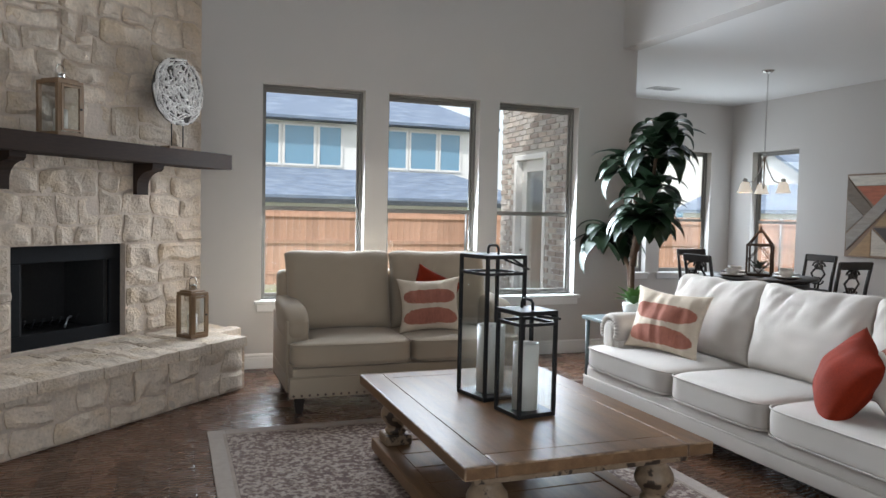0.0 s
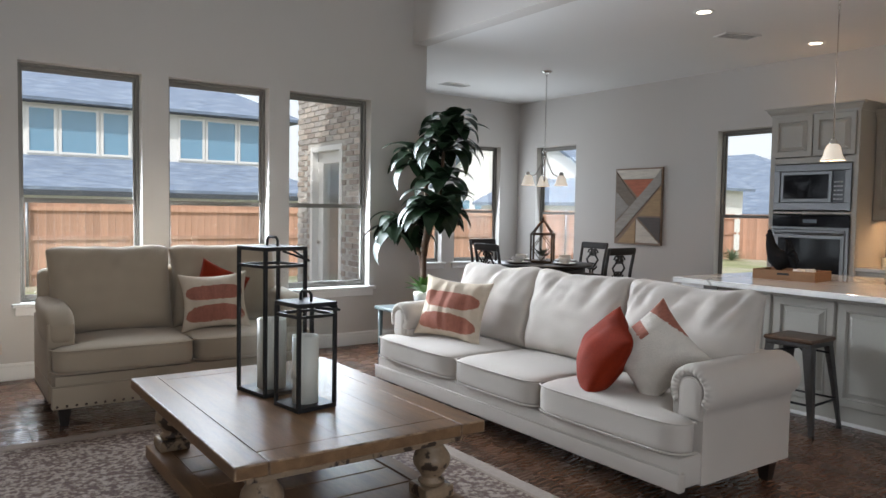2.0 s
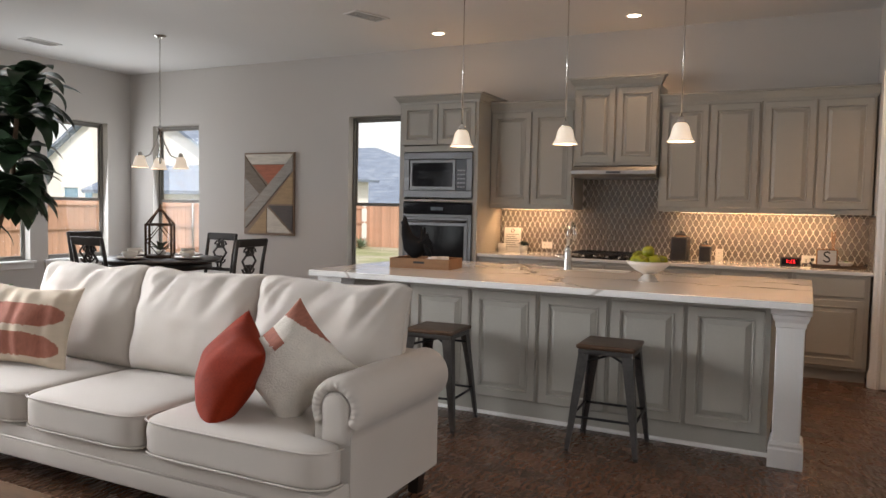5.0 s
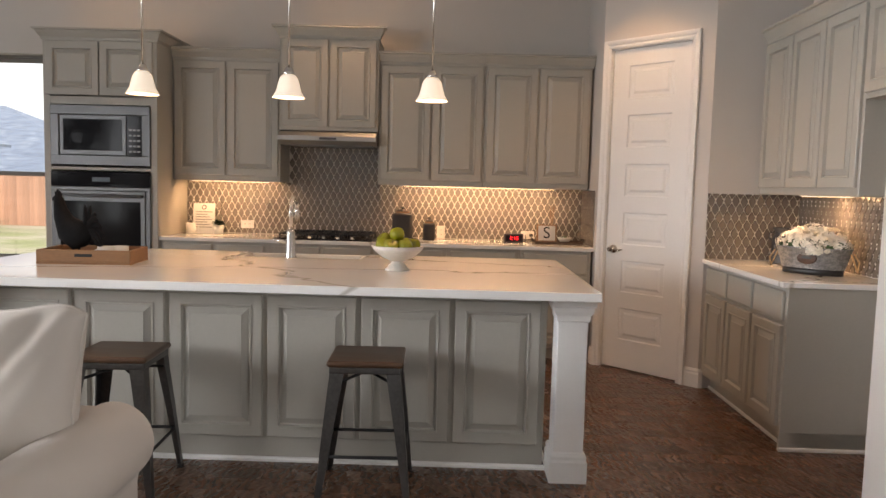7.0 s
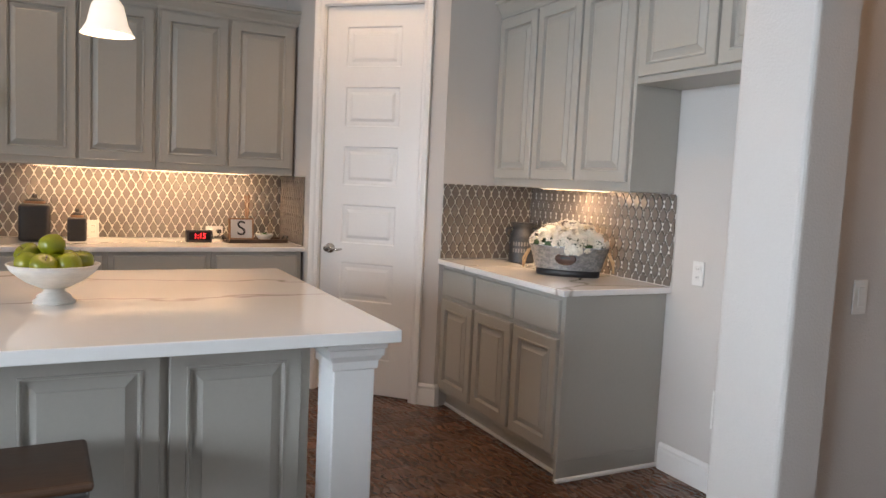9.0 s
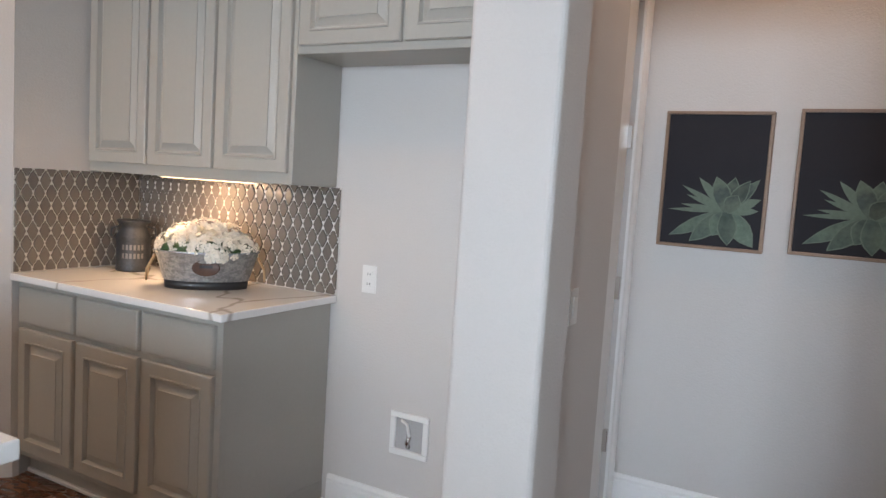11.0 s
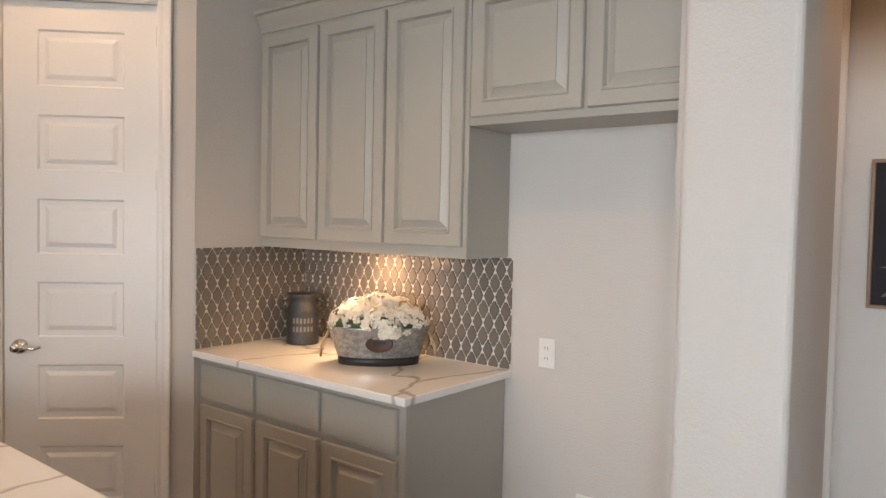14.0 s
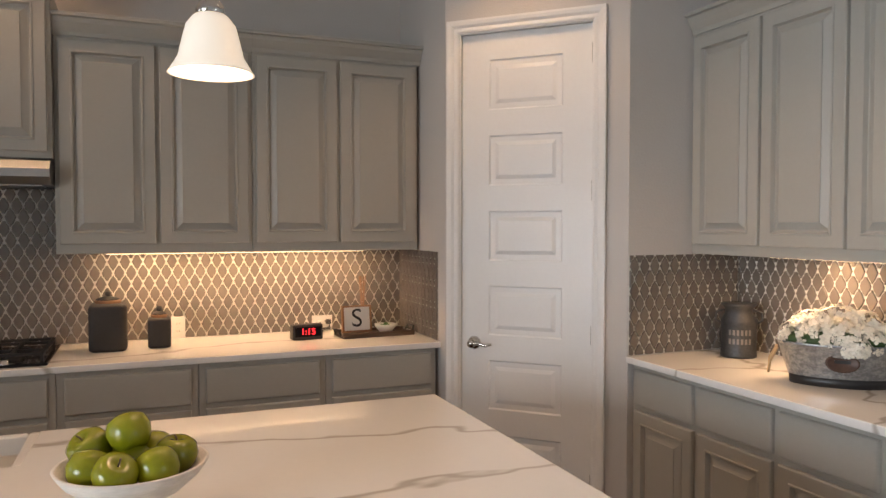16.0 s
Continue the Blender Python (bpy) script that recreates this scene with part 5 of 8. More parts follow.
def stone_mesh(w, h, out, seed, rough=0.016, at=None, keep=None, edge=0.45):
    """A split-face stone in the xz plane that stands out along +y. at: its corner in the wall, whose courses wander; keep: the bounds that they don't cross."""
    nx, nz = max(5, int(w / 0.024)), max(5, int(h / 0.024))
    vs, fs = [], []
    for j in range(nz + 1):
        for i in range(nx + 1):
            u, v = 2 * i / nx - 1, 2 * j / nz - 1
            e_ = min(i, nx - i, j, nz - j)
            x, z = w * i / nx, h * j / nz
            if at:
                k_ = 0.05 * (u * u * v * v) ** 2
                x, z = x - u * k_ * w * 0.5, z - v * k_ * h * 0.5
            q = Vector((x * 4 + seed * 7.3, z * 4, seed * 1.7))
            facet = abs(noise.noise(q * 0.9 + Vector((3, 1, 9))))
            y = out * (edge if e_ == 0 else 1.0) + (rough if e_ else rough * 0.4) * (0.7 * noise.noise(q) + 0.5 * noise.noise(q * 2.3) - 1.3 * facet - 0.6 * abs(noise.noise(q * 2.1 + Vector((8, 2, 1)))) + 0.5 + 0.30 * noise.noise(q * 6.1))
            if at:
                X, Z = at[0] + x, at[1] + z
                dx, dz = drift(X, Z)
                if keep:
                    kx = min(1.0, max(0.0, min(X - keep[0], keep[2] - X) / 0.12))
                    kz = min(1.0, max(0.0, min(Z - keep[1], keep[3] - Z) / 0.12))
                    dx, dz = dx * kx, dz * kz
                x, z = x + dx, z + dz
            else:
                x += 0.008 * noise.noise(Vector((z * 9, seed, 3)))
                z += 0.008 * noise.noise(Vector((x * 9, seed, 9)))
            vs.append((x, max(y, -0.004), z))
    W_ = nx + 1
    for j in range(nz):
        for i in range(nx):
            fs.append((j * W_ + i, (j + 1) * W_ + i, (j + 1) * W_ + i + 1, j * W_ + i + 1))
    loop = [i for i in range(W_)] + [j * W_ + nx for j in range(1, nz + 1)] + [nz * W_ + i for i in range(nx - 1, -1, -1)] + [j * W_ for j in range(nz - 1, 0, -1)]
    k = len(vs)
    for v in loop:
        vs.append((vs[v][0], -0.02, vs[v][2]))
    for a in range(len(loop)):
        b = (a + 1) % len(loop)
        fs.append((loop[a], loop[b], k + b, k + a))
    me = bpy.data.meshes.new("stone")
    me.from_pydata(vs, [], fs)
    me.materials.append(M_STONE)
    for p in me.polygons:
        p.use_smooth = True
    me.set_sharp_from_angle(angle=radians(20))
    return me


def split(x0, z0, x1, z1, big):
    """Cuts a rectangle into stones of uneven size."""
    w, h = x1 - x0, z1 - z0
    if w * h < big * srng.uniform(0.6, 1.6) and w < 0.60 and h < 0.34 and w < 3.0 * h:
        return [(x0, z0, x1, z1)]
    c = srng.uniform(0.36, 0.64)
    if w > h * srng.uniform(1.5, 2.3):
        return split(x0, z0, x0 + w * c, z1, big) + split(x0 + w * c, z0, x1, z1, big)
    return split(x0, z0, x1, z0 + h * c, big) + split(x0, z0 + h * c, x1, z1, big)


chimney = tagged(new("fireplace_wall"), "corner chimney breast of split cream limestone", "fireplace", "", "structure")
chimney.matrix_basis = FP
O0, O1, OZ0, OZ1 = 0.79, 1.70, 0.43, 1.13
part("mortar", boxes((0, -0.30, 0, O0, 0, HIGH), (O1, -0.30, 0, FW, 0, HIGH), (O0, -0.30, OZ1, O1, 0, HIGH), (O0, -0.30, 0, O1, 0, OZ0), (0.3, -0.75, 0, FW - 0.3, -0.66, 1.5)), M_MORTAR, chimney)
k = 0
for region in ((0, 0.43, O0, OZ1), (O1, 0.43, FW, OZ1), (0, OZ1, FW, 3.3), (0, 3.3, FW, HIGH)):
    for x0, z0, x1, z1 in split(*region, 0.07 if region[1] < 3 else 0.16):
        k += 1
        shared("stone", stone_mesh(x1 - x0 - 0.016, z1 - z0 - 0.016, srng.uniform(0.008, 0.026), k, 0.030, (x0 + 0.008, z0 + 0.008), region), chimney, pose(x0 + 0.008, 0, z0 + 0.008))
hearth = tagged(new("hearth"), "raised hearth of rough cream limestone", "hearth", "", "structure")
hearth.matrix_basis = FP
HN, HS0, HS1, HZ = 0.70, 0.29, 2.46, 0.36
bm = bmesh.new()
poly = [(HS0, HN), (HS1, HN), (FW + 0.15, 0.22), (FW, 0.0), (0.0, 0.0), (-0.20, 0.22)]
lo, hi = ([bm.verts.new((x, y, z)) for x, y in poly] for z in (0, HZ))
bm.faces.new(hi), bm.faces.new(lo[::-1])
for i in range(6):
    bm.faces.new((lo[i], lo[(i + 1) % 6], hi[(i + 1) % 6], hi[i]))
bmesh.ops.recalc_face_normals(bm, faces=bm.faces)
part("core", bm, M_MORTAR, hearth)
for x0, z0, x1, z1 in split(HS0, 0, HS1, HZ, 0.06):
    k += 1
    shared("stone", stone_mesh(x1 - x0 - 0.012, z1 - z0 - 0.012, srng.uniform(0.010, 0.030), k, 0.034, (x0 + 0.006, z0 + 0.006), (HS0, 0, HS1, HZ)), hearth, pose(x0 + 0.006, HN, z0 + 0.006))
SL = math.hypot(HS0 + 0.20, HN - 0.22)
for x0, z0, x1, z1 in split(0, 0, SL, HZ, 0.05):
    k += 1
    shared("stone", stone_mesh(x1 - x0 - 0.010, z1 - z0 - 0.010, 0.012, k, 0.01), hearth, pose(HS0 - 0.002, HN, 0) @ pose(0, 0, 0, 0, 0, 180 + 45) @ pose(-0, 0, 0) @ Matrix.Scale(-1, 4, (1, 0, 0)) @ pose(-x1, 0, z0 + 0.005))
# flagstones of the hearth's top
xs = [HS0 - 0.02]
while xs[-1] < HS1 - 0.35:
    xs.append(xs[-1] + srng.uniform(0.26, 0.46))
xs[-1] = HS1 + 0.02
for a, b in zip(xs, xs[1:]):
    cut = srng.uniform(0.3, 0.42)
    for y0, y1 in ((0.03, cut), (cut, HN + 0.045)):
        k += 1
        me = stone_mesh(b - a - 0.008, y1 - y0 - 0.008, 0.060, k, 0.016, edge=0.84)
        shared("flagstone", me, hearth, pose(a + 0.005, y1 - 0.005, HZ) @ pose(0, 0, 0, 90, 0, 0))
for a, b in ((-0.02, HS0 - 0.025), (HS1 + 0.025, FW)):
    k += 1
    shared("flagstone", stone_mesh(b - a, 0.40, 0.060, k, 0.016, edge=0.84), hearth, pose(a, 0.43, HZ) @ pose(0, 0, 0, 90, 0, 0))

M_SOOT = paint("firebox black", (0.009, 0.009, 0.010), 0.7, spec=0.15, grain=0.3, scale=6, bump=0.1)
M_PANEL = paint("black firebrick panel", (0.02, 0.019, 0.019), 0.8, grain=0.3, scale=5, fine=40, bump=0.4)
fb = thing("firebox", "black steel firebox with an empty dark hearth", "fireplace insert", FP @ pose(O0, -0.05, OZ0))
fw, fh = O1 - O0, OZ1 - OZ0
part("surround", boxes((0, -0.03, 0, fw, 0, 0.10), (0, -0.03, fh - 0.12, fw, 0, fh), (0, -0.03, 0.10, 0.10, 0, fh - 0.12), (fw - 0.10, -0.03, 0.10, fw, 0, fh - 0.12), bevel=0.004), M_SOOT, fb)
part("lining", boxes((0.10, -0.45, 0.04, 0.13, -0.03, fh), (fw - 0.13, -0.45, 0.04, fw - 0.10, -0.03, fh), (0.10, -0.48, 0.04, fw - 0.10, -0.45, fh), (0.10, -0.48, fh - 0.02, fw - 0.10, -0.03, fh), (0.10, -0.48, 0.04, fw - 0.10, -0.03, 0.07)), M_PANEL, fb)
for kx in range(7):
    part("grate_bar", tube([(0.24 + kx * 0.07, -0.16, 0.17), (0.24 + kx * 0.07, -0.20, 0.11), (0.24 + kx * 0.07, -0.38, 0.11)], 0.008, 6), M_IRON, fb)
part("gas_valve", tube([(0.40, -0.10, 0.10), (0.36, -0.12, 0.16), (0.33, -0.12, 0.17)], 0.008, 8), M_GALV, fb)

mantel = thing("mantel_shelf", "espresso-stained timber mantel on two corbels", "mantel", FP)
bm = bmesh.new()
poly = [(0.02, 0.006), (-0.08, 0.27), (FW + 0.08, 0.27), (FW - 0.02, 0.006)]
lo, hi = ([bm.verts.new((x, y, z)) for x, y in poly] for z in (1.735, 1.86))
bm.faces.new(hi), bm.faces.new(lo[::-1])
for i in range(4):
    bm.faces.new((lo[i], lo[(i + 1) % 4], hi[(i + 1) % 4], hi[i]))
bmesh.ops.recalc_face_normals(bm, faces=bm.faces)
bmesh.ops.bevel(bm, geom=list(bm.edges), offset=0.005, segments=2, affect="EDGES", profile=0.5)
part("beam", bm, M_MANTEL, mantel)
cp = [(0.02, 1.734), (0.22, 1.734), (0.22, 1.70)] + [(0.20 - 0.14 * math.sin(a), 1.56 + 0.12 * math.cos(a)) for a in [math.pi / 2 * t / 6 for t in range(7)]] + [(0.06, 1.50), (0.02, 1.50)]
for s_ in (0.68, 1.80):
    bm = bmesh.new()
    va, vb = ([bm.verts.new((s_ + d_, y, z)) for y, z in cp] for d_ in (-0.055, 0.055))
    n_ = len(cp)
    for i in range(n_):
        bm.faces.new((va[i], va[(i + 1) % n_], vb[(i + 1) % n_], vb[i]))
    bm.faces.new(va), bm.faces.new(vb[::-1])
    bmesh.ops.recalc_face_normals(bm, faces=bm.faces)
    part("corbel", bm, M_MANTEL, mantel, "curved bracket")


def wood_lantern(m, s, h, group):
    root = thing("wooden_lantern", "weathered wood and glass lantern with a metal ring top", "lantern", m, group)
    a, b = s / 2, 0.024
    part("base", boxes((-a, -a, 0, a, a, 0.025), bevel=0.003), M_LANT, root)
    part("top", boxes((-a, -a, h - 0.025, a, a, h), (-a * 0.8, -a * 0.8, h, a * 0.8, a * 0.8, h + 0.012), bevel=0.003), M_LANT, root)
    for x in (-1, 1):
        for y in (-1, 1):
            part("post", boxes((min(x * a, x * (a - b)), min(y * a, y * (a - b)), 0.025, max(x * a, x * (a - b)), max(y * a, y * (a - b)), h - 0.025)), M_LANT, root)
    for x in (-1, 1):
        p = part("pane", boxes((x * (a - 0.01) - 0.001, -a + b, 0.025, x * (a - 0.01) + 0.001, a - b, h - 0.025)), M_CLEAR, root)
        q = part("pane", boxes((-a + b, x * (a - 0.01) - 0.001, 0.025, a - b, x * (a - 0.01) + 0.001, h - 0.025)), M_CLEAR, root)
        p.visible_shadow = q.visible_shadow = False
    part("door_frame", boxes((-a + b, a - 0.004, 0.03, -a + b + 0.014, a + 0.006, h - 0.03), (a - b - 0.014, a - 0.004, 0.03, a - b, a + 0.006, h - 0.03), (-a + b + 0.014, a - 0.004, 0.03, a - b - 0.014, a + 0.006, 0.044), (-a + b + 0.014, a - 0.004, h - 0.044, a - b - 0.014, a + 0.006, h - 0.03)), M_LANT, root)
    part("knob", lathe([(0, 0), (0.006, 0.0), (0.008, 0.01), (0, 0.014)], 10), M_IRON, root, m=pose(-a + b + 0.007, a + 0.006, h * 0.5, -90, 0, 0))
    part("chimney", lathe([(0.03, h + 0.012), (0.03, h + 0.045), (0.034, h + 0.05), (0.0, h + 0.056)], 16), M_CHROME, root)
    part("ring", tube([(0.034 * math.cos(t), 0.0, h + 0.075 + 0.034 * math.sin(t)) for t in [2 * math.pi * i / 20 for i in range(20)]], 0.0035, 6, closed=True), M_CHROME, root)
    cr = s * 0.22
    candle = thing("pillar_candle", "white pillar candle in a wooden lantern", "candle", m @ pose(0, 0, 0.026), "pillar candles")
    part("wax", lathe([(0, 0), (cr, 0), (cr, h * 0.42), (cr * 0.8, h * 0.41), (0, h * 0.41)], 20), M_CANDLE, candle)


wood_lantern(FP @ pose(1.445, 0.14, 1.862, 0, 0, 2), 0.20, 0.36, "wooden lanterns")
wood_lantern(FP @ pose(0.57, 0.46, HZ + 0.068, 0, 0, -6), 0.165, 0.345, "wooden lanterns")

# disc of whitewashed twigs on a stand
disc = thing("twig_disc", "round sculpture of whitewashed twigs on a stand", "sculpture", FP @ pose(0.42, 0.15, 1.862))
M_TWIG = paint("whitewashed driftwood", (0.68, 0.64, 0.60), 0.85, grain=0.25, scale=12, fine=80, bump=0.5, island=0.2)
part("base", boxes((-0.13, -0.05, 0, 0.13, 0.05, 0.022), bevel=0.003), M_LANT, disc)
for x in (-0.06, 0.06):
    part("rod", tube([(x, 0, 0.02), (x, 0, 0.20)], 0.005, 6), M_IRON, disc)
# dark disc behind the twigs, standing for the shade in their gaps
part("backing", lathe([(0, -0.012), (0.25, -0.012), (0.26, 0.0), (0.25, 0.012), (0, 0.012)], 40), paint("shade between twigs", (0.09, 0.08, 0.07), 0.9), disc, m=pose(0, 0, 0.455, 90, 0, 0))
trng = random.Random(3)
for k in range(300):
    r, a = 0.262 * math.sqrt(trng.random()), trng.uniform(0, 2 * math.pi)
    x, z, d_ = r * math.cos(a), r * math.sin(a), trng.uniform(0, math.pi) if r < 0.2 else a + math.pi / 2 + trng.uniform(-0.3, 0.3)
    ln = trng.uniform(0.035, 0.06)
    pts = []
    for t in (-1, -0.3, 0.4, 1):
        px, pz = x + t * ln * math.cos(d_) + 0.006 * trng.uniform(-1, 1), z + t * ln * math.sin(d_) + 0.006 * trng.uniform(-1, 1)
        q = math.hypot(px, pz)
        if q > 0.262:
            px, pz = px * 0.262 / q, pz * 0.262 / q
        pts.append((px, 0.018 + trng.uniform(-0.003, 0.006), 0.455 + pz))
    part("twig", tube(pts, [0.005, 0.0072, 0.0072, 0.005], 6), M_TWIG, disc)


# ---- breakfast nook ----
NX, NY = 2.36, -1.62
rt = thing("dining_table", "round black-brown pedestal dining table", "dining table", pose(NX, NY, 0))
part("tabletop", lathe([(0, 0.725), (0.60, 0.725), (0.63, 0.735), (0.635, 0.75), (0.62, 0.76), (0, 0.76)], 48), M_DARKW, rt)
part("apron", lathe([(0.52, 0.65), (0.54, 0.65), (0.54, 0.725), (0.52, 0.725)], 40), M_DARKW, rt)
part("pedestal", lathe([(0, 0.12), (0.09, 0.12), (0.11, 0.20), (0.08, 0.30), (0.06, 0.40), (0.09, 0.52), (0.07, 0.60), (0.14, 0.66), (0, 0.66)], 24), M_DARKW, rt)
for k in range(4):
    a = math.pi / 4 + k * math.pi / 2
    c, s_ = math.cos(a), math.sin(a)
    part("foot", tube([(0.05 * c, 0.05 * s_, 0.20), (0.2 * c, 0.2 * s_, 0.16), (0.34 * c, 0.34 * s_, 0.06), (0.42 * c, 0.42 * s_, 0.03)], [0.05, 0.045, 0.035, 0.03], 8), M_DARKW, rt)


def scroll_chair():
    """A chair that faces -y, its back at y = 0.2."""
    root = thing("dining_chair", "black-brown dining chair with a pierced scroll back", "chair", pose(0, 0, 0), "chairs round the nook table")
    part("seat", boxes((-0.22, -0.22, 0.43, 0.22, 0.20, 0.475), bevel=0.015, seg=3), M_DARKW, root)
    for x in (-0.20, 0.20):
        part("leg", tube([(x, -0.19, 0), (x, -0.19, 0.43)], [0.016, 0.022], 8), M_DARKW, root)
        part("back_post", tube([(x, 0.22, 0), (x, 0.19, 0.45), (x * 1.05, 0.22, 0.75), (x * 1.08, 0.27, 1.0)], [0.018, 0.022, 0.02, 0.018], 8), M_DARKW, root)
    part("top_rail", boxes((-0.225, -0.012, -0.05, 0.225, 0.012, 0.035), bevel=0.01, seg=2), M_DARKW, root, m=pose(0, 0.265, 0.975, -10, 0, 0))
    part("lower_rail", boxes((-0.20, 0.19, 0.56, 0.20, 0.215, 0.60), bevel=0.005), M_DARKW, root)
    for sx in (-1, 1):
        pts = []
        for k in range(22):
            t = k / 21
            ang = 2.2 * math.pi * t
            r = 0.062 * (1 - 0.6 * t)
            pts.append((sx * (0.072 + r * math.cos(ang) - 0.045), 0.235, 0.87 + r * math.sin(ang) * 0.9))
        part("scroll", tube(pts, 0.011, 6), M_DARKW, root)
        pts = [(p[0], 0.215, 0.70 - (p[2] - 0.87)) for p in pts]
        part("scroll", tube(pts, 0.011, 6), M_DARKW, root)
        part("scroll", tube([(sx * 0.02, 0.21, 0.60), (sx * 0.03, 0.215, 0.68), (sx * 0.10, 0.225, 0.78), (sx * 0.03, 0.235, 0.86), (sx * 0.03, 0.25, 0.94)], 0.013, 6), M_DARKW, root)
    for y in (-0.19, 0.2):
        part("stretcher", tube([(-0.2, y, 0.2), (0.2, y, 0.2)], 0.01, 6), M_DARKW, root)
    return root


first = scroll_chair()
first.matrix_basis = pose(NX - 0.03, NY - 0.62, 0, 0, 0, 180)
for dx, dy, rz in ((-0.98, 0.02, 90), (0.02, 0.66, 0), (0.98, 0.05, -90)):
    copy_thing(first, pose(NX + dx, NY + dy, 0, 0, 0, rz))

for k, (dx, dy) in enumerate(((0.0, -0.40), (-0.40, 0.0), (0.0, 0.40), (0.40, 0.0))):
    ps = thing("place_setting", "stacked cream plates with a bowl on the nook table", "tableware", pose(NX + dx, NY + dy, 0.761), "place settings")
    part("charger", lathe([(0, 0), (0.10, 0.002), (0.165, 0.014), (0.16, 0.018), (0.10, 0.008), (0, 0.006)], 32), M_DTRAY, ps)
    part("plate", lathe([(0, 0.008), (0.09, 0.010), (0.135, 0.026), (0.132, 0.03), (0.085, 0.016), (0, 0.014)], 32), M_CER, ps)
    part("bowl", lathe([(0, 0.018), (0.045, 0.018), (0.07, 0.045), (0.08, 0.085), (0.076, 0.085), (0.064, 0.05), (0, 0.028)], 28), M_CER, ps)

cl = thing("house_lantern", "rustic wooden house-shaped lantern with a succulent inside", "lantern", pose(NX, NY, 0.761, 0, 0, 40))
M_RUSTW = paint("dark reclaimed wood", (0.075, 0.042, 0.025), 0.7, grain=0.3, scale=10, bump=0.3)
a = 0.13
part("base", boxes((-a, -a, 0, a, a, 0.03), bevel=0.003), M_RUSTW, cl)
for x in (-1, 1):
    for y in (-1, 1):
        part("post", boxes((x * a - 0.011, y * a - 0.011, 0.03, x * a + 0.011, y * a + 0.011, 0.36)), M_RUSTW, cl)
        part("rafter", tube([(x * a, y * a, 0.36), (x * 0.02, y * 0.02, 0.52)], 0.011, 6), M_RUSTW, cl)
for z in (0.35,):
    part("eave", boxes((-a - 0.012, -a - 0.012, z, a + 0.012, -a + 0.012, z + 0.022), (-a - 0.012, a - 0.012, z, a + 0.012, a + 0.012, z + 0.022), (-a - 0.012, -a + 0.012, z, -a + 0.012, a - 0.012, z + 0.022), (a - 0.012, -a + 0.012, z, a + 0.012, a - 0.012, z + 0.022)), M_RUSTW, cl)
for y in (-a, a):
    part("lattice", tube([(-a, y, 0.18), (0, y, 0.35)], 0.006, 6), M_RUSTW, cl)
    part("lattice", tube([(a, y, 0.18), (0, y, 0.35)], 0.006, 6), M_RUSTW, cl)
    part("lattice", tube([(-a, y, 0.19), (0, y, 0.03)], 0.006, 6), M_RUSTW, cl)
    part("lattice", tube([(a, y, 0.19), (0, y, 0.03)], 0.006, 6), M_RUSTW, cl)
part("finial", lathe([(0, 0.50), (0.03, 0.50), (0.026, 0.53), (0.012, 0.545), (0.018, 0.56), (0, 0.585)], 14), M_RUSTW, cl)


def leaf_blade(bm, base, yaw, pitch, length, width, droop, cup=0.15, n_=7):
    """One pointed leaf that rises from base and bends over."""
    d = Vector((math.cos(yaw), math.sin(yaw), 0))
    side = Vector((-math.sin(yaw), math.cos(yaw), 0))
    p, a_ = Vector(base), pitch
    rows_ = []
    for k in range(n_ + 1):
        t = k / n_
        w = width * (math.sin(math.pi * min(1, t * 0.92 + 0.08) ** 0.8) ** 0.9) if 0 < k < n_ else width * 0.12 * (k == 0)
        up = Vector((-d.x * math.sin(a_), -d.y * math.sin(a_), math.cos(a_)))
        rows_.append([bm.verts.new(p - side * w / 2 + up * w * cup), bm.verts.new(p), bm.verts.new(p + side * w / 2 + up * w * cup)])
        p = p + (d * math.cos(a_) + Vector((0, 0, math.sin(a_)))) * length / n_
        a_ -= droop / n_
    for r0, r1 in zip(rows_, rows_[1:]):
        for i in (0, 1):
            bm.faces.new((r0[i], r0[i + 1], r1[i + 1], r1[i])).smooth = True


def rosette(name, label, m, count, length, width, mat, pot=None, seed=1):
    root = thing(name, label, "plant", m)
    if pot:
        part("pot", lathe(pot, 24), M_CER, root)
    rg = random.Random(seed)
    top_ = pot[-1][1] if pot else 0
    for k in range(count):
        t = k / count
        bm = bmesh.new()
        leaf_blade(bm, (0, 0, top_), k * 2.4, 0.35 + 1.0 * t, length * (1 - 0.4 * t) * rg.uniform(0.85, 1.1), width, 0.5 - 0.3 * t, 0.25, 5)
        part("leaf", bm, mat, root)
    return root


rosette("succulent", "grey-green succulent inside the house lantern", pose(NX, NY, 0.792), 14, 0.2, 0.045, M_AGAVE, [(0.04, 0), (0.055, 0.05), (0.0, 0.045)], 4)

# chandelier
ch = thing("chandelier", "small nickel chandelier with three lit frosted shades on a chain", "chandelier", pose(NX, NY, 0))
part("canopy", lathe([(0, CEIL - 0.03), (0.03, CEIL - 0.03), (0.065, CEIL - 0.012), (0.07, CEIL - 0.001), (0, CEIL - 0.001)], 24), M_CHROME, ch)
zc = CEIL - 0.04
k = 0
while zc > 2.20:
    ring = [(0.009 * math.cos(t) * (k % 2), 0.009 * math.cos(t) * (1 - k % 2), zc + 0.02 * math.sin(t)) for t in [2 * math.pi * i / 8 for i in range(8)]]
    part("chain_link", tube(ring, 0.0028, 5, closed=True), M_CHROME, ch)
    zc -= 0.033
    k += 1
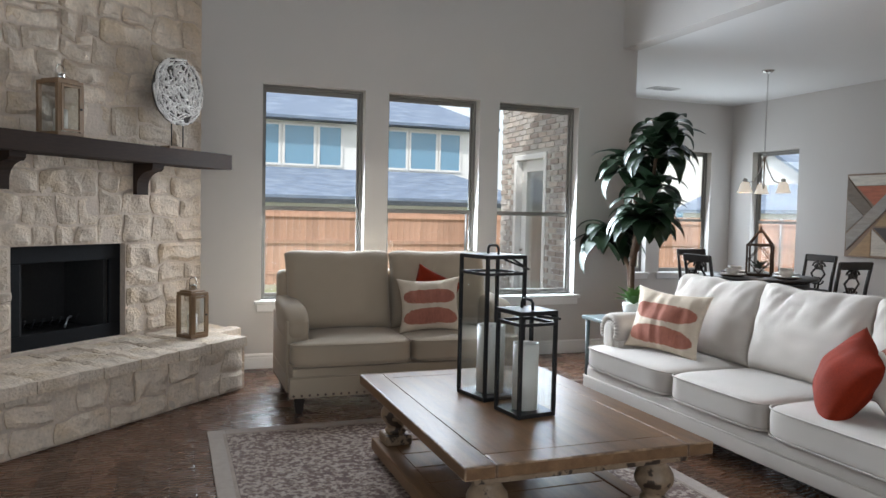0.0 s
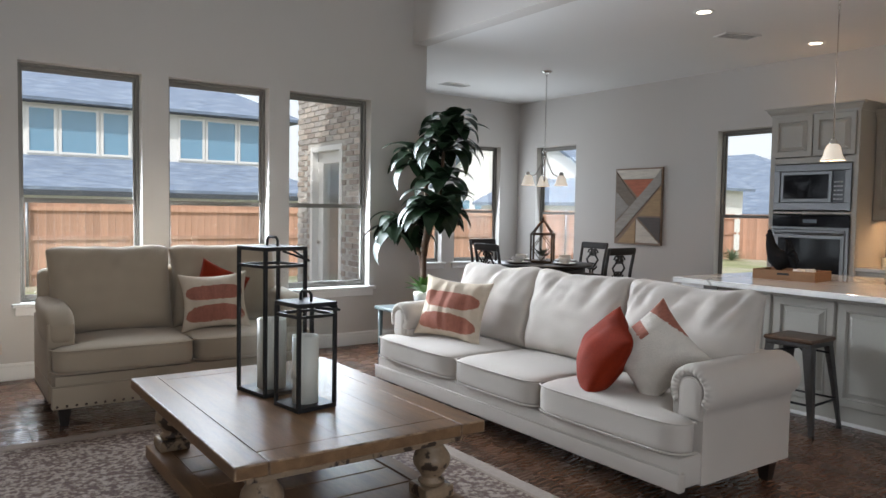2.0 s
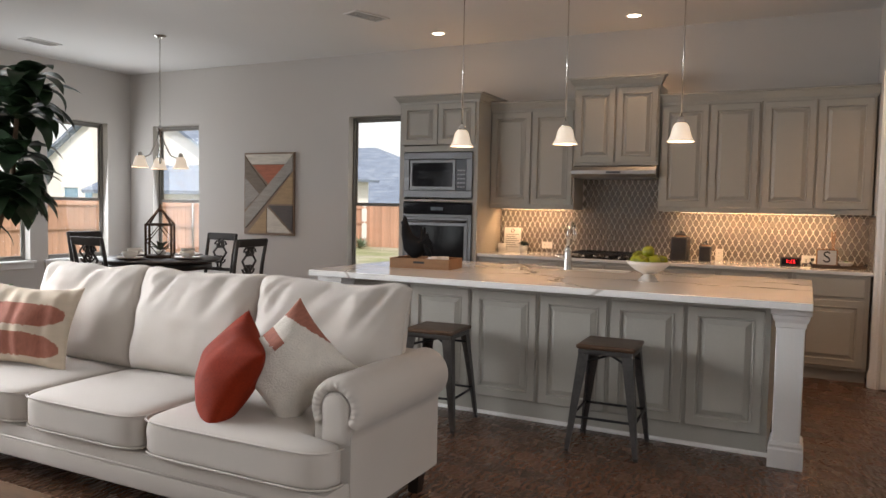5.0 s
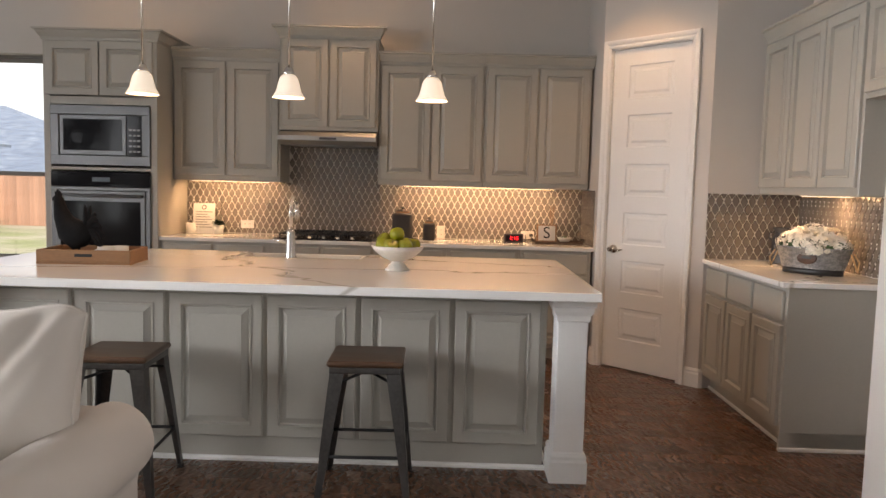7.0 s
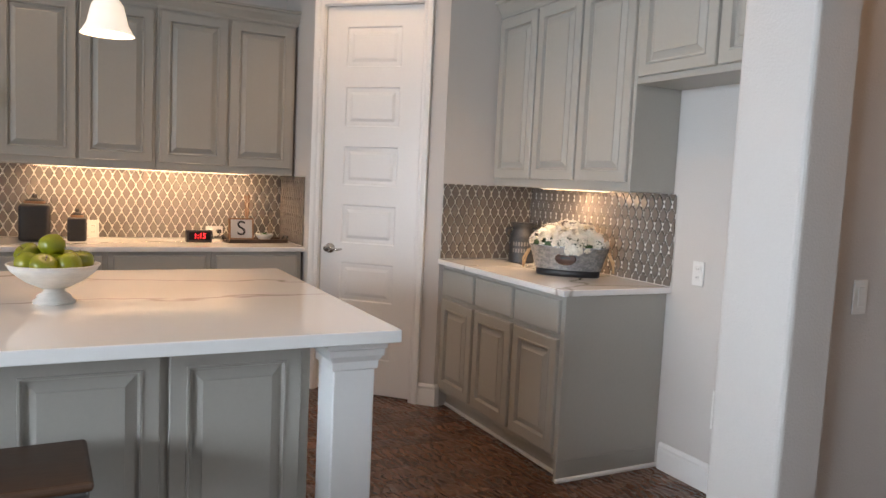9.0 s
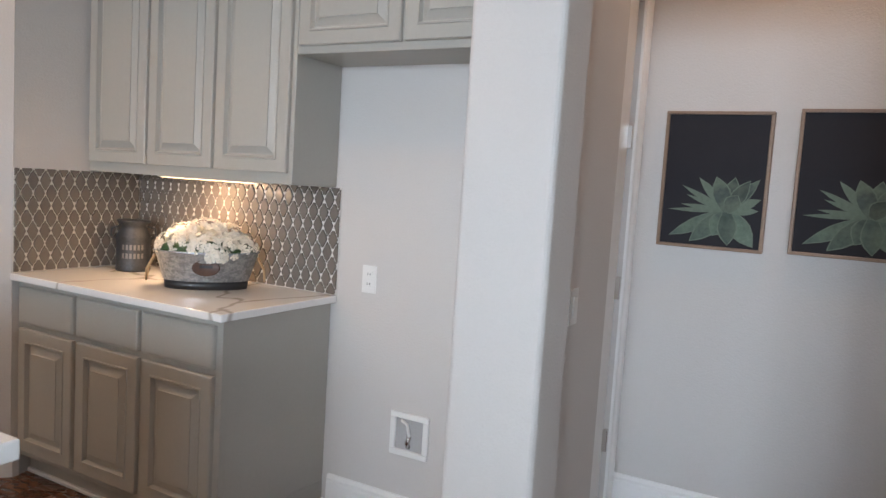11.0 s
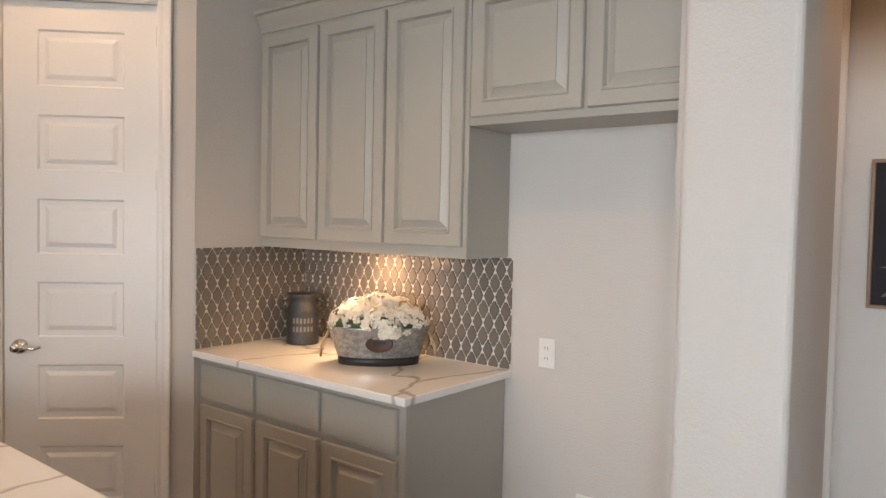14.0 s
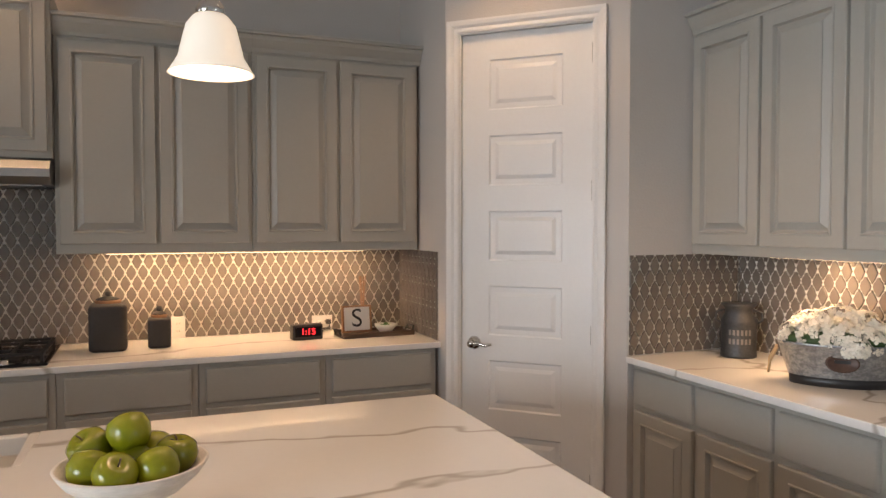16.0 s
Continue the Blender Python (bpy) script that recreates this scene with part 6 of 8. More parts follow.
part("stem", lathe([(0, 2.20), (0.008, 2.20), (0.03, 2.17), (0.035, 2.15), (0.012, 2.13), (0.010, 1.85), (0.02, 1.82), (0.012, 1.79), (0, 1.77)], 16), M_CHROME, ch)
for k in range(3):
    a_ = radians(20 + 120 * k)
    c, s_ = math.cos(a_), math.sin(a_)
    arm = part("arm", tube([(0.01 * c, 0.01 * s_, 2.14), (0.05 * c, 0.05 * s_, 2.0), (0.12 * c, 0.12 * s_, 1.87), (0.20 * c, 0.20 * s_, 1.84), (0.235 * c, 0.235 * s_, 1.88)], 0.008, 8), M_CHROME, ch)
    part("holder", lathe([(0, 1.90), (0.022, 1.89), (0.03, 1.86), (0.03, 1.845), (0, 1.845)], 16, 0.235 * c, 0.235 * s_), M_CHROME, arm)
    part("shade", lathe([(r * 1.0, 1.73 + z) for r, z in SH], 24, 0.235 * c, 0.235 * s_), M_SHADE, arm, "frosted glass bell shade")
    la = new("chandelier_bulb", bpy.data.lights.new("chandelier_bulb", "POINT"))
    la.data.energy, la.data.color, la.data.shadow_soft_size = 2.5, WARM, 0.03
    la.location = (NX + 0.235 * c, NY + 0.235 * s_, 1.76)

# wooden wall art: strips laid to a geometric picture
art = thing("wooden_wall_art", "geometric wall art of stained wood strips", "wall art", pose(2.13, -0.004, 0.975))
AW, AH = 0.80, 1.045
part("backing", boxes((0, -0.03, 0, AW, 0, AH), bevel=0.002), M_FRAME, art)
tones = {n_: paint("strip " + n_, c, 0.75, grain=0.3, scale=6, fine=50, stretch=(1, 1, 6), bump=0.4, dist=0.003, random_ob=0.15) for n_, c in (("grey", (0.30, 0.27, 0.24)), ("tan", (0.36, 0.24, 0.13)), ("rust", (0.42, 0.13, 0.07)), ("white", (0.58, 0.53, 0.46)), ("dark", (0.09, 0.075, 0.07)), ("taupe", (0.22, 0.17, 0.13)))}


def art_piece(pts, tone, y):
    bm = bmesh.new()
    va, vb = ([bm.verts.new((p * AW, yy, q * AH)) for p, q in pts] for yy in (-0.03, -0.03 - y))
    bm.faces.new(vb), bm.faces.new(va[::-1])
    for i in range(len(pts)):
        j = (i + 1) % len(pts)
        bm.faces.new((va[i], va[j], vb[j], vb[i]))
    bmesh.ops.recalc_face_normals(bm, faces=bm.faces)
    part("strip", bm, tones[tone], art)


art_piece([(0.02, 0.98), (0.98, 0.98), (0.84, 0.86), (0.16, 0.86)], "white", 0.008)
art_piece([(0.18, 0.85), (0.82, 0.85), (0.5, 0.62)], "rust", 0.006)
art_piece([(0.02, 0.96), (0.14, 0.85), (0.48, 0.58), (0.34, 0.50), (0.02, 0.72)], "taupe", 0.010)
art_piece([(0.02, 0.70), (0.32, 0.50), (0.02, 0.30)], "grey", 0.007)
art_piece([(0.02, 0.27), (0.98, 0.96), (0.98, 0.78), (0.04, 0.08)], "grey", 0.013)
art_piece([(0.98, 0.76), (0.98, 0.38), (0.52, 0.38)], "tan", 0.008)
art_piece([(0.08, 0.02), (0.30, 0.19), (0.46, 0.33), (0.46, 0.02)], "tan", 0.008)
art_piece([(0.50, 0.36), (0.98, 0.36), (0.98, 0.04)], "dark", 0.009)
art_piece([(0.48, 0.34), (0.96, 0.03), (0.48, 0.03)], "white", 0.009)

# ---- tall plant, side table, succulents ----
plant = thing("potted_tree", "tall leafy indoor tree with a forked brown trunk", "plant", pose(3.30, -4.05, 0))
part("pot", lathe([(0, 0), (0.13, 0), (0.16, 0.10), (0.17, 0.28), (0.155, 0.28), (0.145, 0.24), (0, 0.24)], 28), M_TEAL, plant)
stems = [[(0, 0, 0.24), (-0.02, 0.02, 0.6), (-0.05, 0.0, 0.95), (-0.30, -0.05, 1.22)], [(0, 0, 0.24), (0.0, 0.0, 0.7), (0.0, 0.0, 1.0), (0.13, 0.08, 1.5), (0.16, 0.1, 1.95), (0.22, 0.12, 2.2)], [(0.0, 0.0, 0.95), (-0.02, 0.06, 1.4), (-0.14, 0.08, 1.75), (-0.16, 0.08, 1.98)], [(0.0, 0.0, 1.05), (0.2, -0.08, 1.3), (0.38, -0.12, 1.42)]]
for st_ in stems:
    part("trunk", tube(st_, [0.032 - 0.004 * k for k in range(len(st_))], 8), M_TRUNK, plant)
lrng = random.Random(21)
heads = [((-0.32, -0.05, 1.25), 34, 0.46), ((0.08, 0.06, 1.42), 28, 0.42), ((0.36, -0.12, 1.44), 30, 0.44), ((-0.20, 0.08, 1.92), 32, 0.46), ((0.14, 0.08, 1.72), 16, 0.42), ((0.18, 0.1, 2.05), 26, 0.46), ((0.24, 0.12, 2.24), 16, 0.40)]
for (hx, hy, hz), cnt, ln in heads:
    for k in range(cnt):
        bm = bmesh.new()
        t = k / cnt
        leaf_blade(bm, (hx + lrng.uniform(-0.02, 0.02), hy + lrng.uniform(-0.02, 0.02), hz - 0.10 * (1 - t)), k * 2.4 + lrng.uniform(-0.3, 0.3), lrng.uniform(0.1, 0.5) + 0.7 * t, ln * lrng.uniform(0.75, 1.1), lrng.uniform(0.15, 0.21), lrng.uniform(1.5, 2.5), 0.10, 8)
        part("leaf", bm, M_LEAF, plant)

stbl = thing("side_table", "small slate-blue painted side table beside the sofa", "side table", pose(3.98, -4.62, 0))
part("top", boxes((-0.22, -0.24, 0.55, 0.22, 0.24, 0.578), bevel=0.006, seg=2), M_TEAL, stbl)
for x in (-0.18, 0.18):
    for y in (-0.2, 0.2):
        part("leg", tube([(x, y, 0), (x, y, 0.55)], [0.014, 0.02], 8), M_TEAL, stbl)
part("shelf", boxes((-0.18, -0.2, 0.18, 0.18, 0.2, 0.20), bevel=0.004), M_TEAL, stbl)
rosette("potted_succulent", "bright green spiky succulent in a white pot", pose(3.98, -4.50, 0.579), 22, 0.26, 0.06, M_SUCC, [(0, 0), (0.07, 0), (0.09, 0.10), (0.085, 0.12), (0.0, 0.11)], 9)
# a grassy plant stands below the line of sight beside the walk
spiky = thing("grassy_plant", "potted plant with long thin green blades", "plant", pose(8.72, -6.2, 0))
part("pot", lathe([(0, 0), (0.10, 0), (0.13, 0.20), (0.14, 0.30), (0.125, 0.30), (0.115, 0.26), (0, 0.26)], 24), M_CER, spiky)
for dx, dy, yaw, ht in ((-0.02, 0, 2.6, 0.66), (0.02, 0.01, 0.9, 0.63), (0.0, 0.02, 4.2, 0.45), (0.0, -0.02, 5.4, 0.42), (0.01, 0.0, 1.8, 0.40)):
    bm = bmesh.new()
    leaf_blade(bm, (dx, dy, 0.26), yaw, 1.42, ht, 0.022, 0.25, 0.2, 8)
    part("leaf", bm, M_SUCC, spiky)


# ---- stools ----
def bar_stool(m):
    root = thing("bar_stool", "gunmetal counter stool with a dark wooden seat", "stool", m, "stools at the island")
    part("seat", boxes((-0.165, -0.165, 0.585, 0.165, 0.165, 0.612), bevel=0.012, seg=3), M_SEATW, root, "dark wooden seat")
    part("seat_frame", boxes((-0.155, -0.155, 0.555, 0.155, 0.155, 0.586), bevel=0.008, seg=2), M_GUN, root)
    for sx in (-1, 1):
        for sy in (-1, 1):
            bm = bmesh.new()
            rows_ = []
            for z, o, w in ((0.575, 0.15, 0.062), (0.30, 0.178, 0.045), (0.0, 0.205, 0.026)):
                c = [(sx * o, sy * o), (sx * (o - w), sy * o), (sx * (o - w), sy * (o - 0.006)), (sx * (o - 0.006), sy * (o - 0.006)), (sx * (o - 0.006), sy * (o - w)), (sx * o, sy * (o - w))]
                rows_.append([bm.verts.new((x, y, z)) for x, y in c])
            for r0, r1 in zip(rows_, rows_[1:]):
                for i in range(6):
                    bm.faces.new((r0[i], r0[(i + 1) % 6], r1[(i + 1) % 6], r1[i]))
            bm.faces.new(rows_[-1])
            bmesh.ops.recalc_face_normals(bm, faces=bm.faces)
            leg = part("leg", bm, M_GUN, root)
            part("rubber_foot", boxes((sx * 0.205 - 0.012 * (1 + sx), sy * 0.205 - 0.012 * (1 + sy), 0.0, sx * 0.205 + 0.012 * (1 - sx), sy * 0.205 + 0.012 * (1 - sy), 0.015)), M_INK, leg)
    for p, q in (((-0.18, -0.178), (0.18, -0.178)), ((-0.18, 0.178), (0.18, 0.178)), ((-0.178, -0.18), (-0.178, 0.18)), ((0.178, -0.18), (0.178, 0.18))):
        part("foot_rest", tube([(p[0], p[1], 0.20), (q[0], q[1], 0.20)], 0.008, 6), M_IRON, root)
    for s_ in (-1, 1):
        part("cross_brace", tube([(-0.15, s_ * -0.15, 0.50), (0.0, 0.0, 0.535), (0.15, s_ * 0.15, 0.50)], 0.007, 6), M_IRON, root)
    return root


stool = bar_stool(pose(7.69, -3.20, 0, 0, 0, 2))
copy_thing(stool, pose(6.60, -3.25, 0, 0, 0, 3))

# ---- on the island ----
bx, by = 7.76, -2.52
bowl = thing("footed_bowl", "whitewashed footed bowl on the island", "bowl", pose(bx, by, 0.914))
part("foot", lathe([(0, 0), (0.064, 0), (0.064, 0.008), (0.05, 0.016), (0.052, 0.024), (0.034, 0.035), (0.03, 0.05), (0, 0.05)], 28), M_BOWL, bowl)
part("dish", lathe([(0, 0.048), (0.04, 0.05), (0.09, 0.075), (0.125, 0.105), (0.142, 0.13), (0.135, 0.131), (0.115, 0.112), (0.08, 0.086), (0, 0.066)], 40), M_BOWL, bowl)
arng = random.Random(8)
me_apple = finish("skin", lathe([(0.0, -0.029), (0.013, -0.034), (0.027, -0.031), (0.038, -0.013), (0.042, 0.006), (0.037, 0.025), (0.023, 0.035), (0.009, 0.033), (0, 0.025)], 22), M_APPLE)
me_stem = finish("stem", tube([(0, 0, 0.022), (0.002, 0, 0.034), (0.006, 0, 0.042)], 0.0018, 5), M_TRUNK)
for dx, dy, dz in ((-0.075, -0.03, 0.13), (-0.03, -0.075, 0.13), (0.045, -0.06, 0.13), (0.08, 0.0, 0.135), (0.04, 0.06, 0.13), (-0.035, 0.065, 0.13), (0.0, -0.005, 0.125), (-0.005, 0.0, 0.188), (-0.075, 0.03, 0.155)):
    ap = thing("apple", "shiny green apple in the footed bowl", "apple", pose(bx + dx, by + dy, 0.914 + dz, arng.uniform(-40, 40), arng.uniform(-40, 40), arng.uniform(0, 360)), "apples in the bowl")
    shared("skin", me_apple, ap)
    shared("stem", me_stem, ap)

tray = thing("wooden_tray", "honey wood serving tray with cut-out handles", "tray", pose(6.12, -2.52, 0.914, 0, 0, 6))
tw, td = 0.235, 0.15
part("bottom", boxes((-tw, -td, 0, tw, td, 0.012)), M_TRAY, tray)
part("side", boxes((-tw, -td, 0.012, tw, -td + 0.014, 0.075), bevel=0.002), M_TRAY, tray)
part("side", boxes((-tw, td - 0.014, 0.012, tw, td, 0.075), bevel=0.002), M_TRAY, tray)
for x in (-tw, tw - 0.014):
    part("end", boxes((x, -td + 0.014, 0.012, x + 0.014, td - 0.014, 0.075), bevel=0.002), M_TRAY, tray)
# no hole is cut here; a black plate stands for its shade
part("handle_hole", boxes((-0.045, -td - 0.001, 0.038, 0.045, -td + 0.002, 0.056), bevel=0.002), M_INK, tray, "black patch for the shade in a hand hold")
M_ROOST = paint("rough black cast iron", (0.009, 0.009, 0.010), 0.85, spec=0.15, grain=0.3, scale=20, fine=90, bump=0.5, dist=0.003)
rb = bmesh.new()
tube([(-0.02, 0, 0.0), (-0.02, 0, 0.07)], 0.007, 6, rb)
tube([(0.03, 0, 0.0), (0.02, 0, 0.07)], 0.007, 6, rb)
box(rb, -0.06, -0.035, 0, 0.07, 0.035, 0.008)
tube([(0.11, 0, 0.125), (0.06, 0, 0.11), (0.0, 0, 0.105), (-0.06, 0, 0.13), (-0.10, 0, 0.19), (-0.115, 0, 0.245), (-0.122, 0, 0.272)], [0.03, 0.055, 0.066, 0.062, 0.044, 0.03, 0.014], 14, rb)
tube([(-0.125, 0, 0.258), (-0.15, 0, 0.25), (-0.162, 0, 0.246)], [0.014, 0.009, 0.002], 8, rb)
for k, (x, z) in enumerate(((-0.138, 0.278), (-0.122, 0.292), (-0.105, 0.284), (-0.092, 0.27))):
    tube([(-0.115, 0, 0.262), (x, 0, z)], [0.012, 0.006], 6, rb)
tube([(-0.138, 0, 0.24), (-0.142, 0, 0.215)], [0.009, 0.006], 6, rb)
for k in range(8):
    a = radians(95 - k * 17)
    pts = [(0.075, 0.008 * (k % 3 - 1), 0.12)]
    for t in range(1, 6):
        r = 0.13 * t / 5
        pts.append((0.085 + r * math.cos(a) * 0.85, 0.010 * (k % 3 - 1), 0.125 + r * math.sin(a) - 0.05 * (t / 5) ** 3 * (1 if k > 1 else 0.5)))
    tube(pts, [0.02, 0.018, 0.017, 0.014, 0.011, 0.004], 6, rb)
ro = part("rooster_figurine", rb, M_ROOST, m=pose(6.03, -2.54, 0.926, 0, 0, -4) @ Matrix.Diagonal((0.80, 1, 1.28, 1)))
tagged(ro, "black cast rooster figurine standing in the tray", "figurine")
for x, y in ((6.20, -2.56), (6.26, -2.51)):
    mug = thing("cup", "small white cup in the wooden tray", "cup", pose(x, y, 0.926), "white cups")
    part("body", lathe([(0, 0), (0.03, 0), (0.038, 0.02), (0.04, 0.075), (0.036, 0.075), (0.034, 0.02), (0, 0.008)], 20), M_CER, mug)
    part("handle", tube([(-0.036, 0, 0.06), (-0.06, 0, 0.05), (-0.06, 0, 0.03), (-0.036, 0, 0.018)], 0.005, 6), M_CER, mug)

# ---- on the back counter ----
ck = thing("cooktop", "black gas cooktop with iron grates and steel knobs", "cooktop", pose(6.62, -0.60, 0.915))
part("plate", boxes((0, 0, 0, 0.78, 0.52, 0.012), bevel=0.003), M_BLACKG, ck)
for k in range(3):
    x0 = 0.02 + k * 0.25
    g = part("grate", boxes((x0, 0.05, 0.038, x0 + 0.24, 0.065, 0.05), (x0, 0.485, 0.038, x0 + 0.24, 0.50, 0.05), (x0, 0.065, 0.038, x0 + 0.014, 0.485, 0.05), (x0 + 0.226, 0.065, 0.038, x0 + 0.24, 0.485, 0.05), (x0 + 0.113, 0.065, 0.04, x0 + 0.127, 0.485, 0.052), (x0 + 0.014, 0.15, 0.04, x0 + 0.226, 0.164, 0.052), (x0 + 0.014, 0.36, 0.04, x0 + 0.226, 0.374, 0.052), (x0, 0.05, 0.012, x0 + 0.014, 0.065, 0.038), (x0 + 0.226, 0.05, 0.012, x0 + 0.24, 0.065, 0.038), (x0, 0.485, 0.012, x0 + 0.014, 0.5, 0.038), (x0 + 0.226, 0.485, 0.012, x0 + 0.24, 0.5, 0.038)), M_IRON, ck, "cast iron grate")
    for y in (0.157, 0.367):
        part("burner", lathe([(0, 0.026), (0.03, 0.026), (0.036, 0.02), (0.04, 0.012)], 18, x0 + 0.12, y), M_IRON, ck)
for k in range(5):
    part("knob", lathe([(0, 0.03), (0.015, 0.03), (0.018, 0.012)], 16, 0.16 + k * 0.115, 0.025), M_CHROME, ck)


def canister(x, y, w, d, h):
    root = thing("canister", "matt black square canister with a wood-rimmed lid", "canister", pose(x, y, 0.914), "black canisters")
    bm = boxes((-w / 2, -d / 2, 0, w / 2, d / 2, h), bevel=w * 0.16, seg=4)
    for v in bm.verts:
        if v.co.z < h * 0.4:
            v.co.z = max(0.0, v.co.z * 0.6)
    part("body", bm, M_CANI, root, smooth=True, angle=50)
    part("rim", lathe([(w * 0.34, h - 0.004), (w * 0.36, h + 0.008), (w * 0.34, h + 0.014), (0, h + 0.014)], 28), M_TRAY, root)
    part("lid", lathe([(0, h + 0.03), (w * 0.12, h + 0.03), (w * 0.30, h + 0.02), (w * 0.32, h + 0.0145), (0, h + 0.0145)], 28), M_CANI, root)
    part("knob", lathe([(0, h + 0.055), (0.012, h + 0.052), (0.014, h + 0.04), (0.008, h + 0.029), (0, h + 0.029)], 14), M_CANI, root)


canister(7.62, -0.27, 0.165, 0.165, 0.225)
canister(7.845, -0.26, 0.105, 0.105, 0.145)


def outlet(m, gang=1, horizontal=False, switch=False):
    root = thing("light_switch" if switch else "wall_outlet", "white rocker light switch plate" if switch else "white wall outlet plate", "switch" if switch else "outlet", m, "wall plates")
    w, h = (0.07 * gang, 0.115)
    if horizontal:
        w, h = h, 0.07
    part("plate", boxes((-w / 2, -0.006, -h / 2, w / 2, 0.0, h / 2), bevel=0.002), M_PLASTIC, root)
    if switch:
        part("rocker", boxes((-0.016, -0.010, -0.033, 0.016, -0.006, 0.033), bevel=0.002), M_PLASTIC, root)
        return root
    for s_ in (-1, 1):
        px, pz = (s_ * 0.02, 0) if horizontal else (0, s_ * 0.02)
        soc = part("socket", boxes((px - 0.016, -0.008, pz - 0.014, px + 0.016, -0.006, pz + 0.014), bevel=0.002), M_PLASTIC, root)
        for o in (-0.006, 0.006):
            part("slot", boxes((px + o - 0.0012, -0.0086, pz - 0.003, px + o + 0.0012, -0.008, pz + 0.006)), M_INK, soc)
    return root


outlet(pose(6.235, -0.012, 0.995), horizontal=True)
outlet(pose(7.94, -0.012, 0.97))
outlet(pose(8.70, -0.012, 0.965), horizontal=True)
outlet(pose(XR - 0.001, -2.763, 1.004, 0, 0, -90))
outlet(pose(XW + 0.001, -4.64, 0.36, 0, 0, 90))
outlet(pose(10.14, -3.741, 1.06), switch=True)
for dx in (-0.02, 0.03):
    pl = thing("power_plug", "black power plug in a wall outlet", "plug", pose(8.70 + dx, -0.021, 0.965), "plugs")
    part("body", boxes((-0.014, -0.03, -0.013, 0.014, 0, 0.013), bevel=0.004), M_BLACK if dx > 0 else M_PLASTIC, pl)
    part("cord", tube([(0, -0.03, 0), (0, -0.05, -0.02), (-0.02 - dx, -0.08, -0.045), (-0.07, -0.12, -0.0465)], 0.003, 6), M_BLACK, pl)

clock = thing("alarm_clock", "black digital alarm clock with red digits", "clock", pose(8.555, -0.29, 0.914, 0, 0, 6))
part("case", boxes((-0.08, -0.03, 0, 0.08, 0.03, 0.078), bevel=0.006, seg=2), M_BLACK, clock)
part("face", boxes((-0.068, -0.032, 0.016, 0.068, -0.03, 0.066)), M_BLACKG, clock)


def lettering(name, text, size, mat, parent, m, depth=0.0008):
    cu = bpy.data.curves.new(name, "FONT")
    cu.body, cu.size, cu.extrude, cu.align_x, cu.align_y = text, size, depth, "CENTER", "CENTER"
    tmp = bpy.data.objects.new(name, cu)
    scene.collection.objects.link(tmp)
    bpy.context.view_layer.update()
    me = bpy.data.meshes.new_from_object(tmp.evaluated_get(bpy.context.evaluated_depsgraph_get()))
    bpy.data.objects.remove(tmp)
    me.materials.clear()
    me.materials.append(mat)
    return shared(name, me, parent, m)


lettering("digits", "1:15", 0.046, M_RED, clock, pose(0, -0.0335, 0.041, 90, 0, 0))

dtray = thing("serving_board", "dark walnut serving tray with looped handles", "tray", pose(8.925, -0.28, 0.914, 0, 0, 3))
part("board", boxes((-0.20, -0.09, 0, 0.20, 0.09, 0.012), (-0.20, -0.09, 0.012, 0.20, -0.08, 0.026), (-0.20, 0.08, 0.012, 0.20, 0.09, 0.026), bevel=0.003), M_DTRAY, dtray)
for x in (-0.20, 0.20):
    part("handle", tube([(x, -0.05, 0.014), (x * 1.06, -0.04, 0.04), (x * 1.06, 0.04, 0.04), (x, 0.05, 0.014)], 0.006, 6), M_IRON, dtray)
sg = thing("letter_sign", "small framed white sign with a black letter", "sign", pose(8.84, -0.24, 0.927, -6, 0, 4))
part("frame", boxes((-0.083, -0.01, 0, 0.083, 0.012, 0.010), (-0.083, -0.01, 0.135, 0.083, 0.012, 0.145), (-0.083, -0.01, 0.01, -0.073, 0.012, 0.135), (0.073, -0.01, 0.01, 0.083, 0.012, 0.135)), M_TRAY, sg)
part("board", boxes((-0.073, -0.004, 0.01, 0.073, 0.008, 0.135)), M_PLASTIC, sg)
lettering("letter", "S", 0.14, M_INK, sg, pose(0, -0.005, 0.072, 90, 0, 0))
mini = rosette("small_succulent", "tiny succulent in a white bowl on the tray", pose(8.985, -0.29, 0.927), 14, 0.04, 0.016, M_SUCC, [(0, 0), (0.03, 0), (0.055, 0.03), (0.06, 0.045), (0.052, 0.045), (0.0, 0.03)], 3)
dif = thing("reed_diffuser", "reed diffuser with thin wooden sticks", "diffuser", pose(8.885, -0.19, 0.927))
part("bottle", lathe([(0, 0), (0.025, 0), (0.027, 0.05), (0.012, 0.07), (0.012, 0.085), (0, 0.085)], 18), M_CER, dif)
for k in range(6):
    part("reed", tube([(0, 0, 0.03), (0.018 * math.cos(k), 0.018 * math.sin(k), 0.30)], 0.002, 5), M_TRAY, dif)

card = thing("recipe_stand", "white printed card on a small easel beside white mugs", "sign", pose(5.90, -0.17, 0.915, -8, 0, 8))
part("card", boxes((-0.09, -0.003, 0, 0.09, 0.003, 0.26), bevel=0.001), M_PLASTIC, card)
M_GREY = paint("grey print", (0.28, 0.27, 0.26), 0.7, bump=0)
for k in range(7):
    part("print_line", boxes((-0.07, -0.0042, 0.05 + k * 0.022, 0.07 - 0.02 * (k % 3), -0.0031, 0.057 + k * 0.022)), M_GREY, card)
part("print_mark", lathe([(0.014, 0), (0.02, 0)], 20), M_INK, card, m=pose(0.0, -0.0045, 0.225, 90, 0, 0))
mg = thing("mug", "white mug hanging in front of a printed card", "mug", pose(5.80, -0.20, 0.914))
